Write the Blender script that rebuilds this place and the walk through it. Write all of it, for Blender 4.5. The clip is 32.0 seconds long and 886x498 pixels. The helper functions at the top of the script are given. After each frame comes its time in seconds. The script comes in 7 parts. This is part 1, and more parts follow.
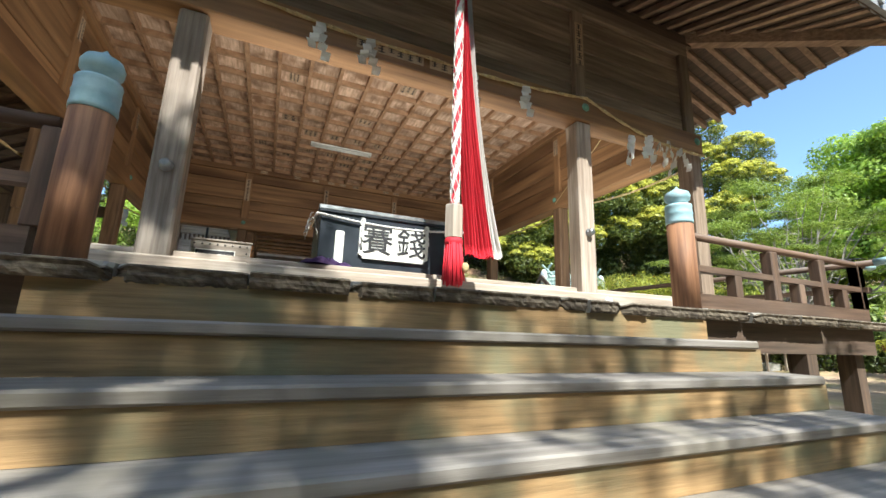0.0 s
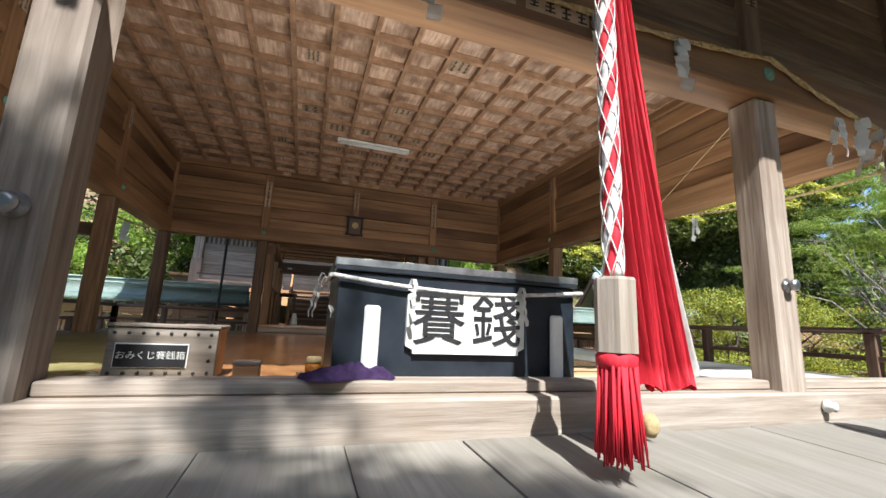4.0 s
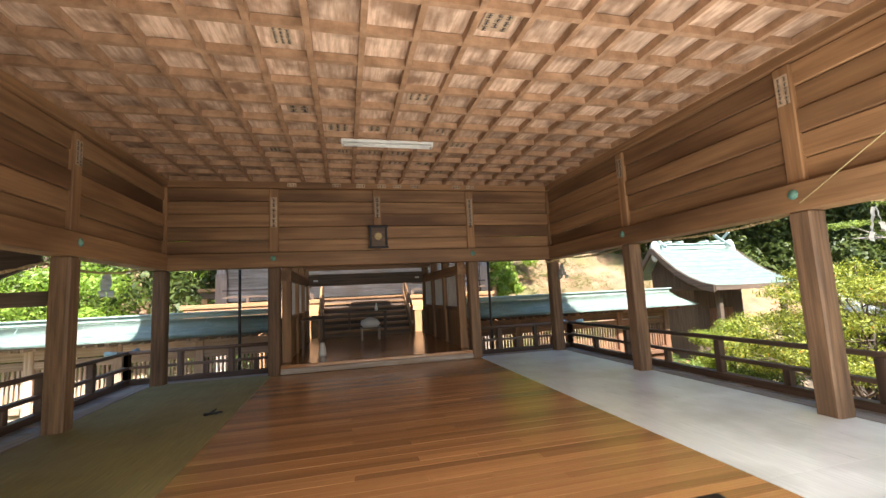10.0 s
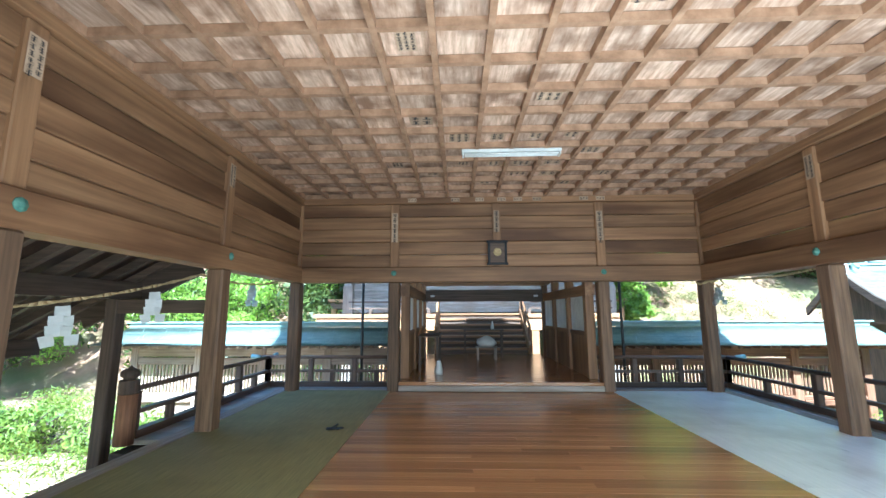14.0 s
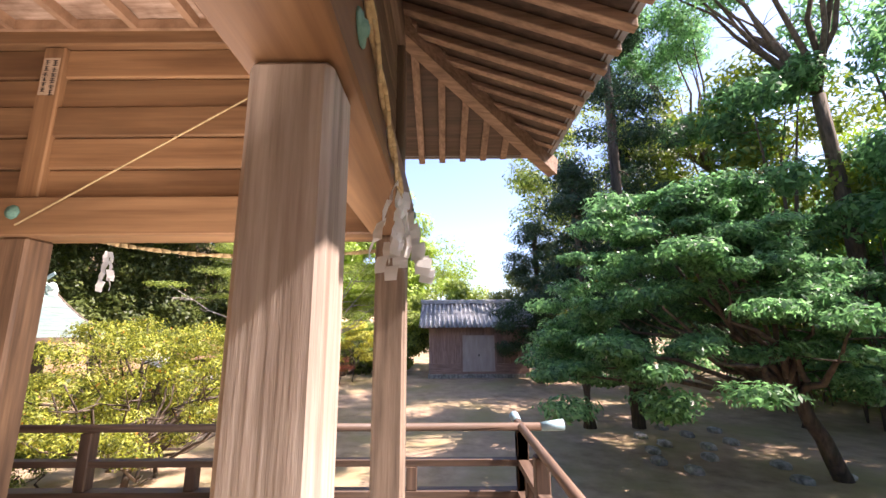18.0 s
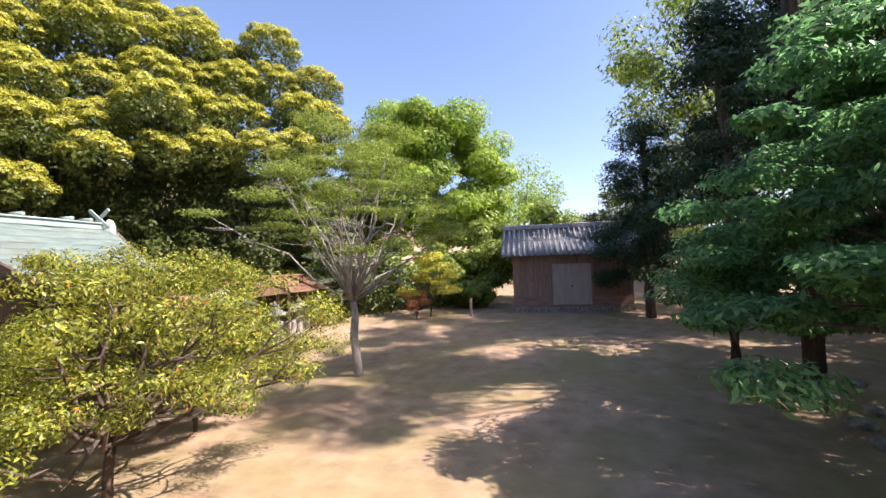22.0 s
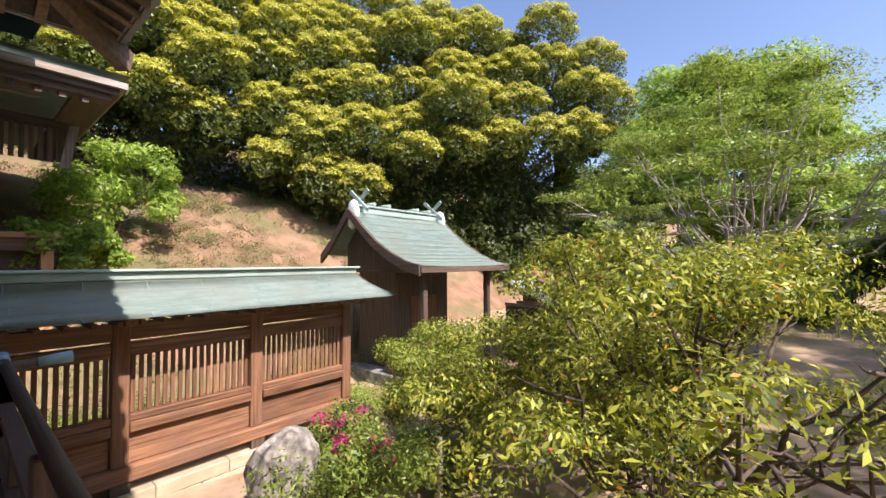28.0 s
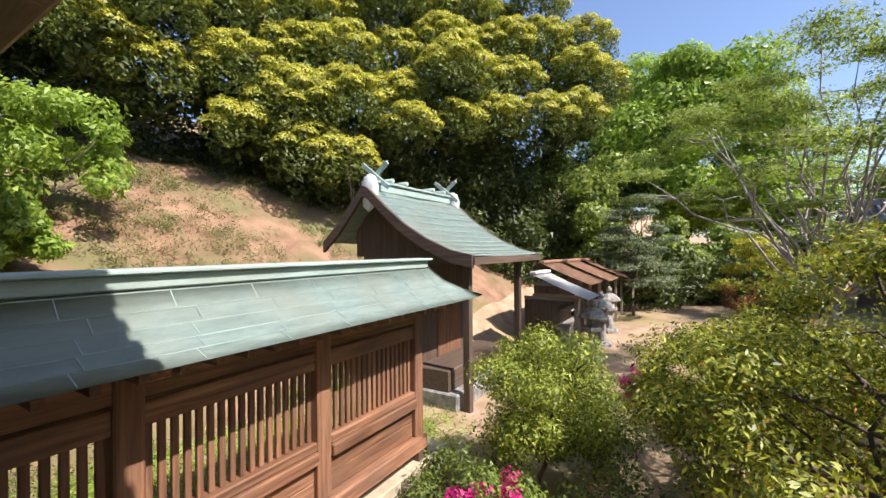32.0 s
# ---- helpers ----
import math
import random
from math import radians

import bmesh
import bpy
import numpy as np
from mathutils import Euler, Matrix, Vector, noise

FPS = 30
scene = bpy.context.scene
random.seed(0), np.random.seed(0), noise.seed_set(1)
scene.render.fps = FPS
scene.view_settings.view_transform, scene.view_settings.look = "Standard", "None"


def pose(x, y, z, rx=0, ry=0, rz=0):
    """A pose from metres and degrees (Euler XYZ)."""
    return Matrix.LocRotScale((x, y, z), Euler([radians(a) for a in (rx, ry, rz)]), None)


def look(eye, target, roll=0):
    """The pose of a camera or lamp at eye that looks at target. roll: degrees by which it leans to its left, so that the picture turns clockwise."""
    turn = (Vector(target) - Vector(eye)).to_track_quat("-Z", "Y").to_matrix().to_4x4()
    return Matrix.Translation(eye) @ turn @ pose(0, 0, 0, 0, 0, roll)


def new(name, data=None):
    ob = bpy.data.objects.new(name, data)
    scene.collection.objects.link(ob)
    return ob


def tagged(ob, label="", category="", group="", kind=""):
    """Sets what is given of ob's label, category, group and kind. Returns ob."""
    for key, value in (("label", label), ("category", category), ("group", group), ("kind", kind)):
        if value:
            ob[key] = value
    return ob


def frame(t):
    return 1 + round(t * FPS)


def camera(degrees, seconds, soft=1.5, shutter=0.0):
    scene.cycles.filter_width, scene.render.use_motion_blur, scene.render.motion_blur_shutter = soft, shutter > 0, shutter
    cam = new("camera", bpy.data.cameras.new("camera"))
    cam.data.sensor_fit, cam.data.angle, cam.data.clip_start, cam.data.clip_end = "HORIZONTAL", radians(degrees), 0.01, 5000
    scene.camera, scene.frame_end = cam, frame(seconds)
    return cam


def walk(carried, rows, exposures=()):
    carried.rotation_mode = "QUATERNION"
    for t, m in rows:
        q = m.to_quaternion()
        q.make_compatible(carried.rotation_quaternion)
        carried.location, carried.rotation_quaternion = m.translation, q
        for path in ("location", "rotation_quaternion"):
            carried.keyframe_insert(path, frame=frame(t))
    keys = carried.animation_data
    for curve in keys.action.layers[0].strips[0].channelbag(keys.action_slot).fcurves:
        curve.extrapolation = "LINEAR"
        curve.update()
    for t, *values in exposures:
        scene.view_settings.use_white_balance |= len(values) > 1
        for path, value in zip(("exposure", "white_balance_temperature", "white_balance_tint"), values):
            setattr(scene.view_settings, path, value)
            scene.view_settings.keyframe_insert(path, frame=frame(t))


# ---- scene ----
cam = camera(94.7, 32.0)
PATH = [
    (0.0, look((-1.126, -3.351, 1.189), (-0.364, -1.549, 1.602), 1.8)),
    (0.5, look((-1.006, -3.219, 1.344), (-0.25, -1.414, 1.756), -1.1)),
    (1.0, look((-0.925, -3.076, 1.435), (0.041, -1.387, 1.899), -1.5)),
    (1.5, look((-0.936, -2.844, 1.578), (0.055, -1.179, 2.072), -1.7)),
    (2.0, look((-0.925, -2.641, 1.599), (-0.039, -0.928, 2.128), -3.6)),
    (2.5, look((-0.876, -2.366, 1.618), (-0.184, -0.577, 2.182), -3.3)),
    (3.0, look((-0.867, -2.152, 1.611), (-0.124, -0.354, 2.076), -1.0)),
    (3.5, look((-0.963, -1.974, 1.787), (-0.344, -0.124, 2.225), 3.3)),
    (5.5, look((-0.78, -1.562, 2.075), (-0.14, 0.33, 2.167), -2.8)),
    (6.0, look((-0.812, -1.417, 2.159), (-0.092, 0.447, 2.25), -1.1)),
    (6.5, look((-0.834, -1.323, 2.355), (-0.094, 0.527, 2.532), -2.3)),
    (7.0, look((-0.808, -1.223, 2.367), (-0.145, 0.658, 2.512), -0.9)),
    (7.5, look((-0.692, -1.075, 2.5), (-0.058, 0.821, 2.553), -1.1)),
    (8.0, look((-0.646, -1.03, 2.578), (0.035, 0.848, 2.664), -2.5)),
    (8.5, look((-0.692, -0.915, 2.499), (0.03, 0.949, 2.563), -1.7)),
    (9.0, look((-0.73, -0.686, 2.683), (-0.066, 1.2, 2.687), -0.8)),
    (9.5, look((-0.721, -0.672, 2.84), (-0.05, 1.2, 3.047), -3.1)),
    (10.0, look((-0.638, -0.454, 2.919), (-0.167, 1.477, 3.138), -2.8)),
    (10.5, look((-0.637, -0.302, 2.97), (-0.437, 1.672, 3.218), 0.7)),
    (11.0, look((-0.666, -0.169, 2.956), (-0.461, 1.799, 3.247), 1.9)),
    (11.5, look((-0.676, -0.057, 2.961), (-0.512, 1.918, 3.235), 1.1)),
    (12.0, look((-0.697, 0.006, 2.993), (-0.711, 1.985, 3.281), 0.8)),
    (12.5, look((-0.685, 0.015, 2.992), (-0.779, 1.991, 3.289), 0.3)),
    (13.0, look((-0.716, 0.031, 3.002), (-0.968, 1.994, 3.292), -0.2)),
    (13.5, look((-0.734, 0.034, 3.027), (-1.042, 1.989, 3.314), -0.4)),
    (14.0, look((-0.717, 0.014, 3.0), (-0.788, 1.989, 3.307), -0.2)),
    (14.5, look((-0.613, -0.045, 2.945), (-0.162, 1.876, 3.272), 1.0)),
    (15.0, look((-0.531, -0.116, 2.958), (0.432, 1.609, 3.27), 1.9)),
    (15.5, look((-0.504, -0.18, 2.975), (0.884, 1.226, 3.286), 2.1)),
    (17.5, look((0.577, -0.324, 2.918), (2.554, -0.315, 3.222), -0.2)),
    (18.0, look((0.923, -0.406, 2.915), (2.885, -0.401, 3.302), -0.3)),
    (18.5, look((1.365, -0.457, 2.871), (3.32, -0.754, 3.17), 1.3)),
    (19.0, look((1.801, -0.59, 2.808), (3.741, -1.037, 2.995), 1.8)),
    (19.5, look((2.214, -0.632, 2.836), (4.155, -1.101, 2.952), 4.1)),
    (20.0, look((2.618, -0.677, 2.84), (4.52, -1.283, 2.967), 3.9)),
    (20.5, look((3.039, -0.669, 2.804), (4.986, -1.116, 2.901), 3.1)),
    (21.0, look((3.442, -0.665, 2.785), (5.414, -0.992, 2.859), 5.5)),
    (21.5, look((3.836, -0.507, 2.809), (5.835, -0.569, 2.847), 0.8)),
    (22.0, look((4.204, -0.329, 2.765), (6.161, 0.081, 2.837), -1.9)),
    (22.5, look((4.435, -0.11, 2.872), (6.252, 0.725, 2.931), -2.6)),
    (23.0, look((4.466, 0.16, 3.022), (6.039, 1.395, 3.027), -5.7)),
    (23.5, look((4.554, 0.645, 3.028), (5.822, 2.191, 3.051), -5.8)),
    (24.0, look((4.526, 1.052, 3.044), (5.764, 2.622, 3.086), -6.0)),
    (24.5, look((4.479, 1.471, 3.018), (5.781, 2.987, 3.09), -6.5)),
    (25.0, look((4.492, 1.964, 3.023), (5.827, 3.448, 3.14), -6.0)),
    (25.5, look((4.429, 2.448, 3.004), (5.895, 3.801, 3.127), -5.5)),
    (27.5, look((4.471, 3.962, 2.798), (6.004, 5.243, 2.889), -0.0)),
    (28.0, look((4.454, 4.317, 2.82), (5.99, 5.596, 2.89), -0.4)),
    (28.5, look((4.453, 4.672, 2.861), (6.047, 5.88, 2.889), -0.6)),
    (29.0, look((4.5, 5.113, 2.864), (6.103, 6.307, 2.927), 0.7)),
    (29.5, look((4.493, 5.513, 2.841), (6.171, 6.595, 2.966), 1.3)),
    (30.0, look((4.5, 5.92, 2.799), (6.249, 6.885, 2.894), 0.8)),
    (30.5, look((4.551, 6.252, 2.818), (6.352, 7.119, 2.899), 1.1)),
    (31.0, look((4.533, 6.634, 2.804), (6.362, 7.441, 2.868), 0.9)),
    (31.5, look((4.513, 6.972, 2.85), (6.304, 7.862, 2.871), -0.3)),
    (32.0, look((4.57, 7.344, 2.883), (6.277, 8.385, 2.889), -0.5)),
]
EXPOSURES = [(0, 1.4, 5900, 3), (1.8, 1.55, 5900, 3), (2.5, 1.35, 5850, 4), (3.2, 1.13, 5800, 6), (6, 1.07, 5750, 11), (7.5, 1.3, 5800, 9), (9, 1.6, 5850, 8), (11, 2.2, 6550, 12), (13.3, 2.33, 6900, 17), (13.8, 2.61, 5200, 2), (14.1, 2.57, 4400, -6), (14.5, 2.47, 5300, 2), (15, 2.3, 5900, 8), (15.5, 2.25, 5900, 9), (17.5, 1.95, 6550, 24), (19, 1.7, 6600, 28), (21, 1.37, 6550, 29), (22, 1.22, 6450, 24), (23, 0.87, 6450, 23), (24, 1.07, 6350, 25), (25, 1.07, 6400, 25), (28, 1.0, 6350, 22), (32, 0.94, 6250, 18)]
walk(cam, PATH, EXPOSURES)

# world, sun and exposure
SUN_EL, SUN_AZ = radians(49.5), radians(186)
world = bpy.data.worlds.new("sky")
scene.world = world
world.use_nodes = True
wn = world.node_tree.nodes
sky = wn.new("ShaderNodeTexSky")
sky.sky_type, sky.sun_disc = "NISHITA", False
sky.sun_elevation, sky.sun_rotation = SUN_EL, SUN_AZ
sky.air_density, sky.dust_density, sky.ozone_density = 1.0, 1.2, 2.2
wn["Background"].inputs["Strength"].default_value = 0.125
world.node_tree.links.new(sky.outputs["Color"], wn["Background"].inputs["Color"])
sun = new("sun", bpy.data.lights.new("sun", "SUN"))
sun.data.energy, sun.data.angle, sun.data.color = 5.0, radians(0.55), (1.0, 0.93, 0.82)
way = Vector((math.sin(SUN_AZ) * math.cos(SUN_EL), math.cos(SUN_AZ) * math.cos(SUN_EL), math.sin(SUN_EL)))
sun.matrix_world = look(way * 60, (0, 0, 0))

# fill lamp added inside: stands in for daylight from the bright forecourt and sky through the open front bays
fb = new("front_fill_light", bpy.data.lights.new("front_fill_light", "AREA"))
fb.data.shape, fb.data.size, fb.data.size_y, fb.data.energy, fb.data.color = "RECTANGLE", 5.4, 1.6, 62.0, (1.0, 0.93, 0.82)
fb.matrix_world = look((0.9, 0.55, 2.5), (0.7, 3.4, 4.6))

# materials
def nodes_of(name):
    m = bpy.data.materials.new(name)
    m.use_nodes = True
    nt = m.node_tree
    return m, nt, nt.nodes["Principled BSDF"]


def surface(name, dark, light, scale=(4, 4, 4), rough=0.7, bump=0.25, spots=None, spot_scale=1.2, spot_amount=0.5, vary=0.25,
            metallic=0.0, detail=6.0, spec=0.4, island=False, bump_dist=0.01, grain_stain=False):
    """A surface with grain (noise stretched by scale), stains of a second size, piece-to-piece variation and relief."""
    m, nt, b = nodes_of(name)
    N, L = nt.nodes.new, nt.links.new
    co = N("ShaderNodeTexCoord")
    mp = N("ShaderNodeMapping")
    mp.inputs["Scale"].default_value = scale
    L(co.outputs["Object"], mp.inputs["Vector"])
    shift = N("ShaderNodeVectorMath")
    info = N("ShaderNodeObjectInfo")
    geo = N("ShaderNodeNewGeometry")
    rnd = geo.outputs["Random Per Island"] if island else info.outputs["Random"]
    mul = N("ShaderNodeMath"); mul.operation = "MULTIPLY"; mul.inputs[1].default_value = 37.0
    L(rnd, mul.inputs[0])
    L(mp.outputs["Vector"], shift.inputs[0]); L(mul.outputs[0], shift.inputs[1])
    grain = N("ShaderNodeTexNoise")
    grain.inputs["Scale"].default_value, grain.inputs["Detail"].default_value, grain.inputs["Roughness"].default_value = 1.0, detail, 0.62
    L(shift.outputs[0], grain.inputs["Vector"])
    ramp = N("ShaderNodeValToRGB")
    ramp.color_ramp.elements[0].position, ramp.color_ramp.elements[1].position = 0.32, 0.7
    ramp.color_ramp.elements[0].color, ramp.color_ramp.elements[1].color = (*dark, 1), (*light, 1)
    L(grain.outputs["Fac"], ramp.inputs["Fac"])
    col = ramp.outputs["Color"]
    if spots:
        stain = N("ShaderNodeTexNoise")
        stain.inputs["Scale"].default_value, stain.inputs["Detail"].default_value = spot_scale, 5.0
        if grain_stain:
            m2 = N("ShaderNodeMapping")
            m2.inputs["Scale"].default_value = tuple(math.sqrt(q) * 0.55 for q in scale)
            s2 = N("ShaderNodeVectorMath")
            L(co.outputs["Object"], m2.inputs["Vector"]); L(m2.outputs["Vector"], s2.inputs[0]); L(mul.outputs[0], s2.inputs[1])
            L(s2.outputs[0], stain.inputs["Vector"])
        else:
            L(co.outputs["Object"], stain.inputs["Vector"])
        sr = N("ShaderNodeValToRGB")
        sr.color_ramp.elements[0].position, sr.color_ramp.elements[1].position = 0.45, 0.68
        sr.color_ramp.elements[1].color = (spot_amount,) * 3 + (1,)
        L(stain.outputs["Fac"], sr.inputs["Fac"])
        mix = N("ShaderNodeMix"); mix.data_type = "RGBA"
        L(sr.outputs["Color"], mix.inputs["Factor"]); L(col, mix.inputs["A"])
        mix.inputs["B"].default_value = (*spots, 1)
        col = mix.outputs["Result"]
    if vary:
        mr = N("ShaderNodeMapRange")
        mr.inputs["To Min"].default_value, mr.inputs["To Max"].default_value = 1 - vary, 1 + vary
        L(rnd, mr.inputs["Value"])
        hs = N("ShaderNodeHueSaturation")
        L(mr.outputs["Result"], hs.inputs["Value"]); L(col, hs.inputs["Color"])
        col = hs.outputs["Color"]
    L(col, b.inputs["Base Color"])
    rr = N("ShaderNodeMapRange")
    rr.inputs["To Min"].default_value, rr.inputs["To Max"].default_value = max(rough - 0.12, 0.03), min(rough + 0.12, 1)
    L(grain.outputs["Fac"], rr.inputs["Value"]); L(rr.outputs["Result"], b.inputs["Roughness"])
    b.inputs["Metallic"].default_value = metallic
    b.inputs["Specular IOR Level"].default_value = spec
    if bump:
        bp = N("ShaderNodeBump")
        bp.inputs["Strength"].default_value, bp.inputs["Distance"].default_value = bump, bump_dist
        L(grain.outputs["Fac"], bp.inputs["Height"]); L(bp.outputs["Normal"], b.inputs["Normal"])
    return m


def axes_wood(name, dark, light, **kw):
    """The same wood with the grain along x, y and z."""
    f = kw.pop("fine", 26)
    a = kw.pop("along", 1.3)
    return {k: surface(f"{name}_{k}", dark, light, scale=s, **kw) for k, s in
            (("x", (a, f, f)), ("y", (f, a, f)), ("z", (f, f, a)))}


HALL = axes_wood("hall_wood", (0.185, 0.095, 0.043), (0.37, 0.208, 0.097), spots=(0.075, 0.034, 0.015), spot_amount=0.9, spot_scale=0.7, grain_stain=True, rough=0.6, vary=0.2, fine=15, along=0.55)
# post wood darkened: backlight against the bright bays is put into the colour
INPOST = axes_wood("backlit_post_wood", (0.08, 0.045, 0.024), (0.25, 0.15, 0.083), spots=(0.09, 0.055, 0.035), spot_amount=0.7, spot_scale=1.0, grain_stain=True, rough=0.65)
PATINA = surface("patina", (0.07, 0.17, 0.13), (0.18, 0.33, 0.26), scale=(30, 30, 30), rough=0.7, vary=0.1)
FRONTW = axes_wood("front_board_wood", (0.12, 0.085, 0.06), (0.30, 0.225, 0.165), spots=(0.09, 0.065, 0.048), spot_amount=0.7, spot_scale=1.0, grain_stain=True, rough=0.75)
GREY = axes_wood("grey_wood", (0.19, 0.155, 0.125), (0.42, 0.365, 0.31), spots=(0.22, 0.16, 0.11), spot_amount=0.5, rough=0.8, bump=0.5)
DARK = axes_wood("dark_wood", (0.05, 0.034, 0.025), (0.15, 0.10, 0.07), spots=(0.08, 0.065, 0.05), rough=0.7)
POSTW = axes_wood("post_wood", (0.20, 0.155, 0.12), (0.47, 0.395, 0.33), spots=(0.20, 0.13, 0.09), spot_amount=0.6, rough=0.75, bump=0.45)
RAILW = axes_wood("rail_wood", (0.062, 0.037, 0.025), (0.18, 0.112, 0.075), spots=(0.13, 0.10, 0.08), rough=0.6)
EAVEW = axes_wood("eave_wood", (0.17, 0.11, 0.075), (0.37, 0.255, 0.18), spots=(0.10, 0.07, 0.05), rough=0.8)
TREADW = axes_wood("tread_wood", (0.16, 0.14, 0.12), (0.31, 0.28, 0.25), spots=(0.17, 0.15, 0.11), spot_amount=0.6, spot_scale=2.5, rough=0.75, bump=0.4, along=0.9, fine=20)
PLANK_END = surface("plank_end", (0.05, 0.038, 0.026), (0.23, 0.19, 0.14), scale=(7, 7, 60), rough=0.95, bump=1.0, vary=0.25, spots=(0.035, 0.024, 0.016), spot_scale=7, spot_amount=0.6)
# paler copy of veranda wood: sky light on the side planks put into colour
SIDEW = axes_wood("side_plank_lit_wood", (0.31, 0.29, 0.26), (0.46, 0.43, 0.39), spots=(0.22, 0.20, 0.17), spot_amount=0.6, rough=0.6, along=0.9, fine=20)
PLANKW = axes_wood("veranda_wood", (0.23, 0.21, 0.18), (0.33, 0.305, 0.265), spots=(0.23, 0.215, 0.17), spot_amount=0.6, spot_scale=2.5, rough=0.75, bump=0.4, along=0.9, fine=20, vary=0.16)
STEPW = axes_wood("step_wood", (0.14, 0.088, 0.04), (0.34, 0.215, 0.10), spots=(0.13, 0.14, 0.085), spot_scale=2.2, spot_amount=0.8, rough=0.8, bump=0.5)
FENCEW = axes_wood("fence_wood", (0.11, 0.05, 0.027), (0.33, 0.165, 0.085), spots=(0.12, 0.075, 0.055), rough=0.7)
PALEFENCE = axes_wood("pale_fence_wood", (0.30, 0.20, 0.14), (0.55, 0.42, 0.32), spots=(0.25, 0.17, 0.12), rough=0.75)
PALEW = axes_wood("pale_weathered_wood", (0.26, 0.19, 0.14), (0.46, 0.36, 0.28), spots=(0.2, 0.15, 0.11), rough=0.7)
NEWW = axes_wood("new_wood", (0.32, 0.16, 0.07), (0.52, 0.29, 0.14), rough=0.6)
CEIL = surface("ceiling_board", (0.36, 0.225, 0.14), (0.74, 0.55, 0.41), scale=(26, 3.5, 8), rough=0.75, spots=(0.16, 0.085, 0.045), spot_scale=3.2, spot_amount=0.85, island=True, vary=0.2)
BATTEN = surface("ceiling_batten", (0.20, 0.112, 0.06), (0.40, 0.245, 0.145), scale=(6, 6, 6), rough=0.7)
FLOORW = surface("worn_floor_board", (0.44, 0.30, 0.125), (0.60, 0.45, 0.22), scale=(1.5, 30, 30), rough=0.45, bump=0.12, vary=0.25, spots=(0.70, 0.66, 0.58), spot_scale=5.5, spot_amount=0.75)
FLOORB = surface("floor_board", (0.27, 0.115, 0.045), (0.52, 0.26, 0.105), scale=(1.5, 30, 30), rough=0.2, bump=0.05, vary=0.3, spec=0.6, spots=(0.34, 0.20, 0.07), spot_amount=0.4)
# same matting twice: green light left, sky light right, put into the colour
MATT_GREENLIT = surface("mat_green_lit", (0.21, 0.18, 0.07), (0.33, 0.285, 0.115), scale=(60, 3, 10), rough=0.8, bump=0.2, spots=(0.15, 0.125, 0.045), spot_amount=0.5, vary=0.06)
MATT_SKYLIT = surface("mat_sky_lit", (0.66, 0.67, 0.66), (0.80, 0.81, 0.80), scale=(60, 3, 10), rough=0.32, spec=0.7, bump=0.08, spots=(0.30, 0.29, 0.25), spot_amount=0.5, vary=0.1)
COPPER = surface("green_copper", (0.22, 0.31, 0.28), (0.38, 0.47, 0.425), scale=(3, 9, 9), rough=0.62, metallic=0.0, spots=(0.30, 0.34, 0.28), spot_amount=0.7, vary=0.07, bump=0.12)
COPPERB = surface("blue_copper", (0.21, 0.35, 0.39), (0.35, 0.49, 0.53), scale=(8, 8, 8), rough=0.55, vary=0.05, bump=0.1)
BLACK = surface("black_lacquer", (0.012, 0.016, 0.022), (0.028, 0.034, 0.045), scale=(5, 5, 5), rough=0.35, bump=0.06, vary=0.05, spec=0.5)
WHITE = surface("white_paint", (0.60, 0.60, 0.57), (0.78, 0.78, 0.74), scale=(8, 8, 8), rough=0.6, bump=0.08, vary=0.05)
PAPER = surface("white_paper", (0.66, 0.66, 0.64), (0.80, 0.80, 0.78), scale=(5, 5, 5), rough=0.85, bump=0.04, vary=0.04)
INK = surface("ink", (0.012, 0.012, 0.014), (0.025, 0.025, 0.028), scale=(9, 9, 9), rough=0.6, vary=0)
RED = surface("red_cloth", (0.50, 0.012, 0.028), (0.70, 0.03, 0.05), scale=(60, 60, 4), rough=0.75, bump=0.2, vary=0)
WCLOTH = surface("white_cloth", (0.62, 0.58, 0.56), (0.78, 0.75, 0.72), scale=(60, 60, 4), rough=0.85, bump=0.2, vary=0)
PURPLE = surface("purple_cloth", (0.05, 0.025, 0.09), (0.11, 0.06, 0.17), scale=(30, 30, 30), rough=0.9, bump=0.3, vary=0)
EARTH = surface("ground_soil", (0.24, 0.16, 0.10), (0.46, 0.33, 0.22), scale=(1.6, 1.6, 1.6), rough=0.95, bump=0.6, spots=(0.26, 0.22, 0.09), spot_scale=0.35, spot_amount=0.75, vary=0, detail=10, bump_dist=0.04)
BANK = surface("bank_soil", (0.16, 0.09, 0.05), (0.34, 0.205, 0.13), scale=(1.2, 1.2, 1.2), rough=0.95, bump=0.8, spots=(0.13, 0.13, 0.05), spot_scale=0.5, spot_amount=0.9, vary=0, detail=10, bump_dist=0.08)
PLINTH = surface("plinth_stone", (0.36, 0.30, 0.20), (0.58, 0.50, 0.36), scale=(3, 3, 6), rough=0.9, bump=0.4, spots=(0.30, 0.27, 0.18), spot_amount=0.6, vary=0.08)
STONE = surface("grey_stone", (0.11, 0.105, 0.095), (0.44, 0.42, 0.385), scale=(7, 7, 7), rough=0.9, bump=0.7, spots=(0.12, 0.13, 0.08), spot_scale=3, vary=0.15, bump_dist=0.02)
ROCKM = surface("mottled_rock", (0.10, 0.085, 0.07), (0.46, 0.42, 0.37), scale=(9, 9, 5), rough=0.9, bump=0.9, spots=(0.05, 0.045, 0.035), spot_scale=7, spot_amount=0.85)
TILE = surface("roof_tile", (0.17, 0.18, 0.20), (0.33, 0.34, 0.36), scale=(5, 5, 5), rough=0.5, vary=0.2, bump=0.2)
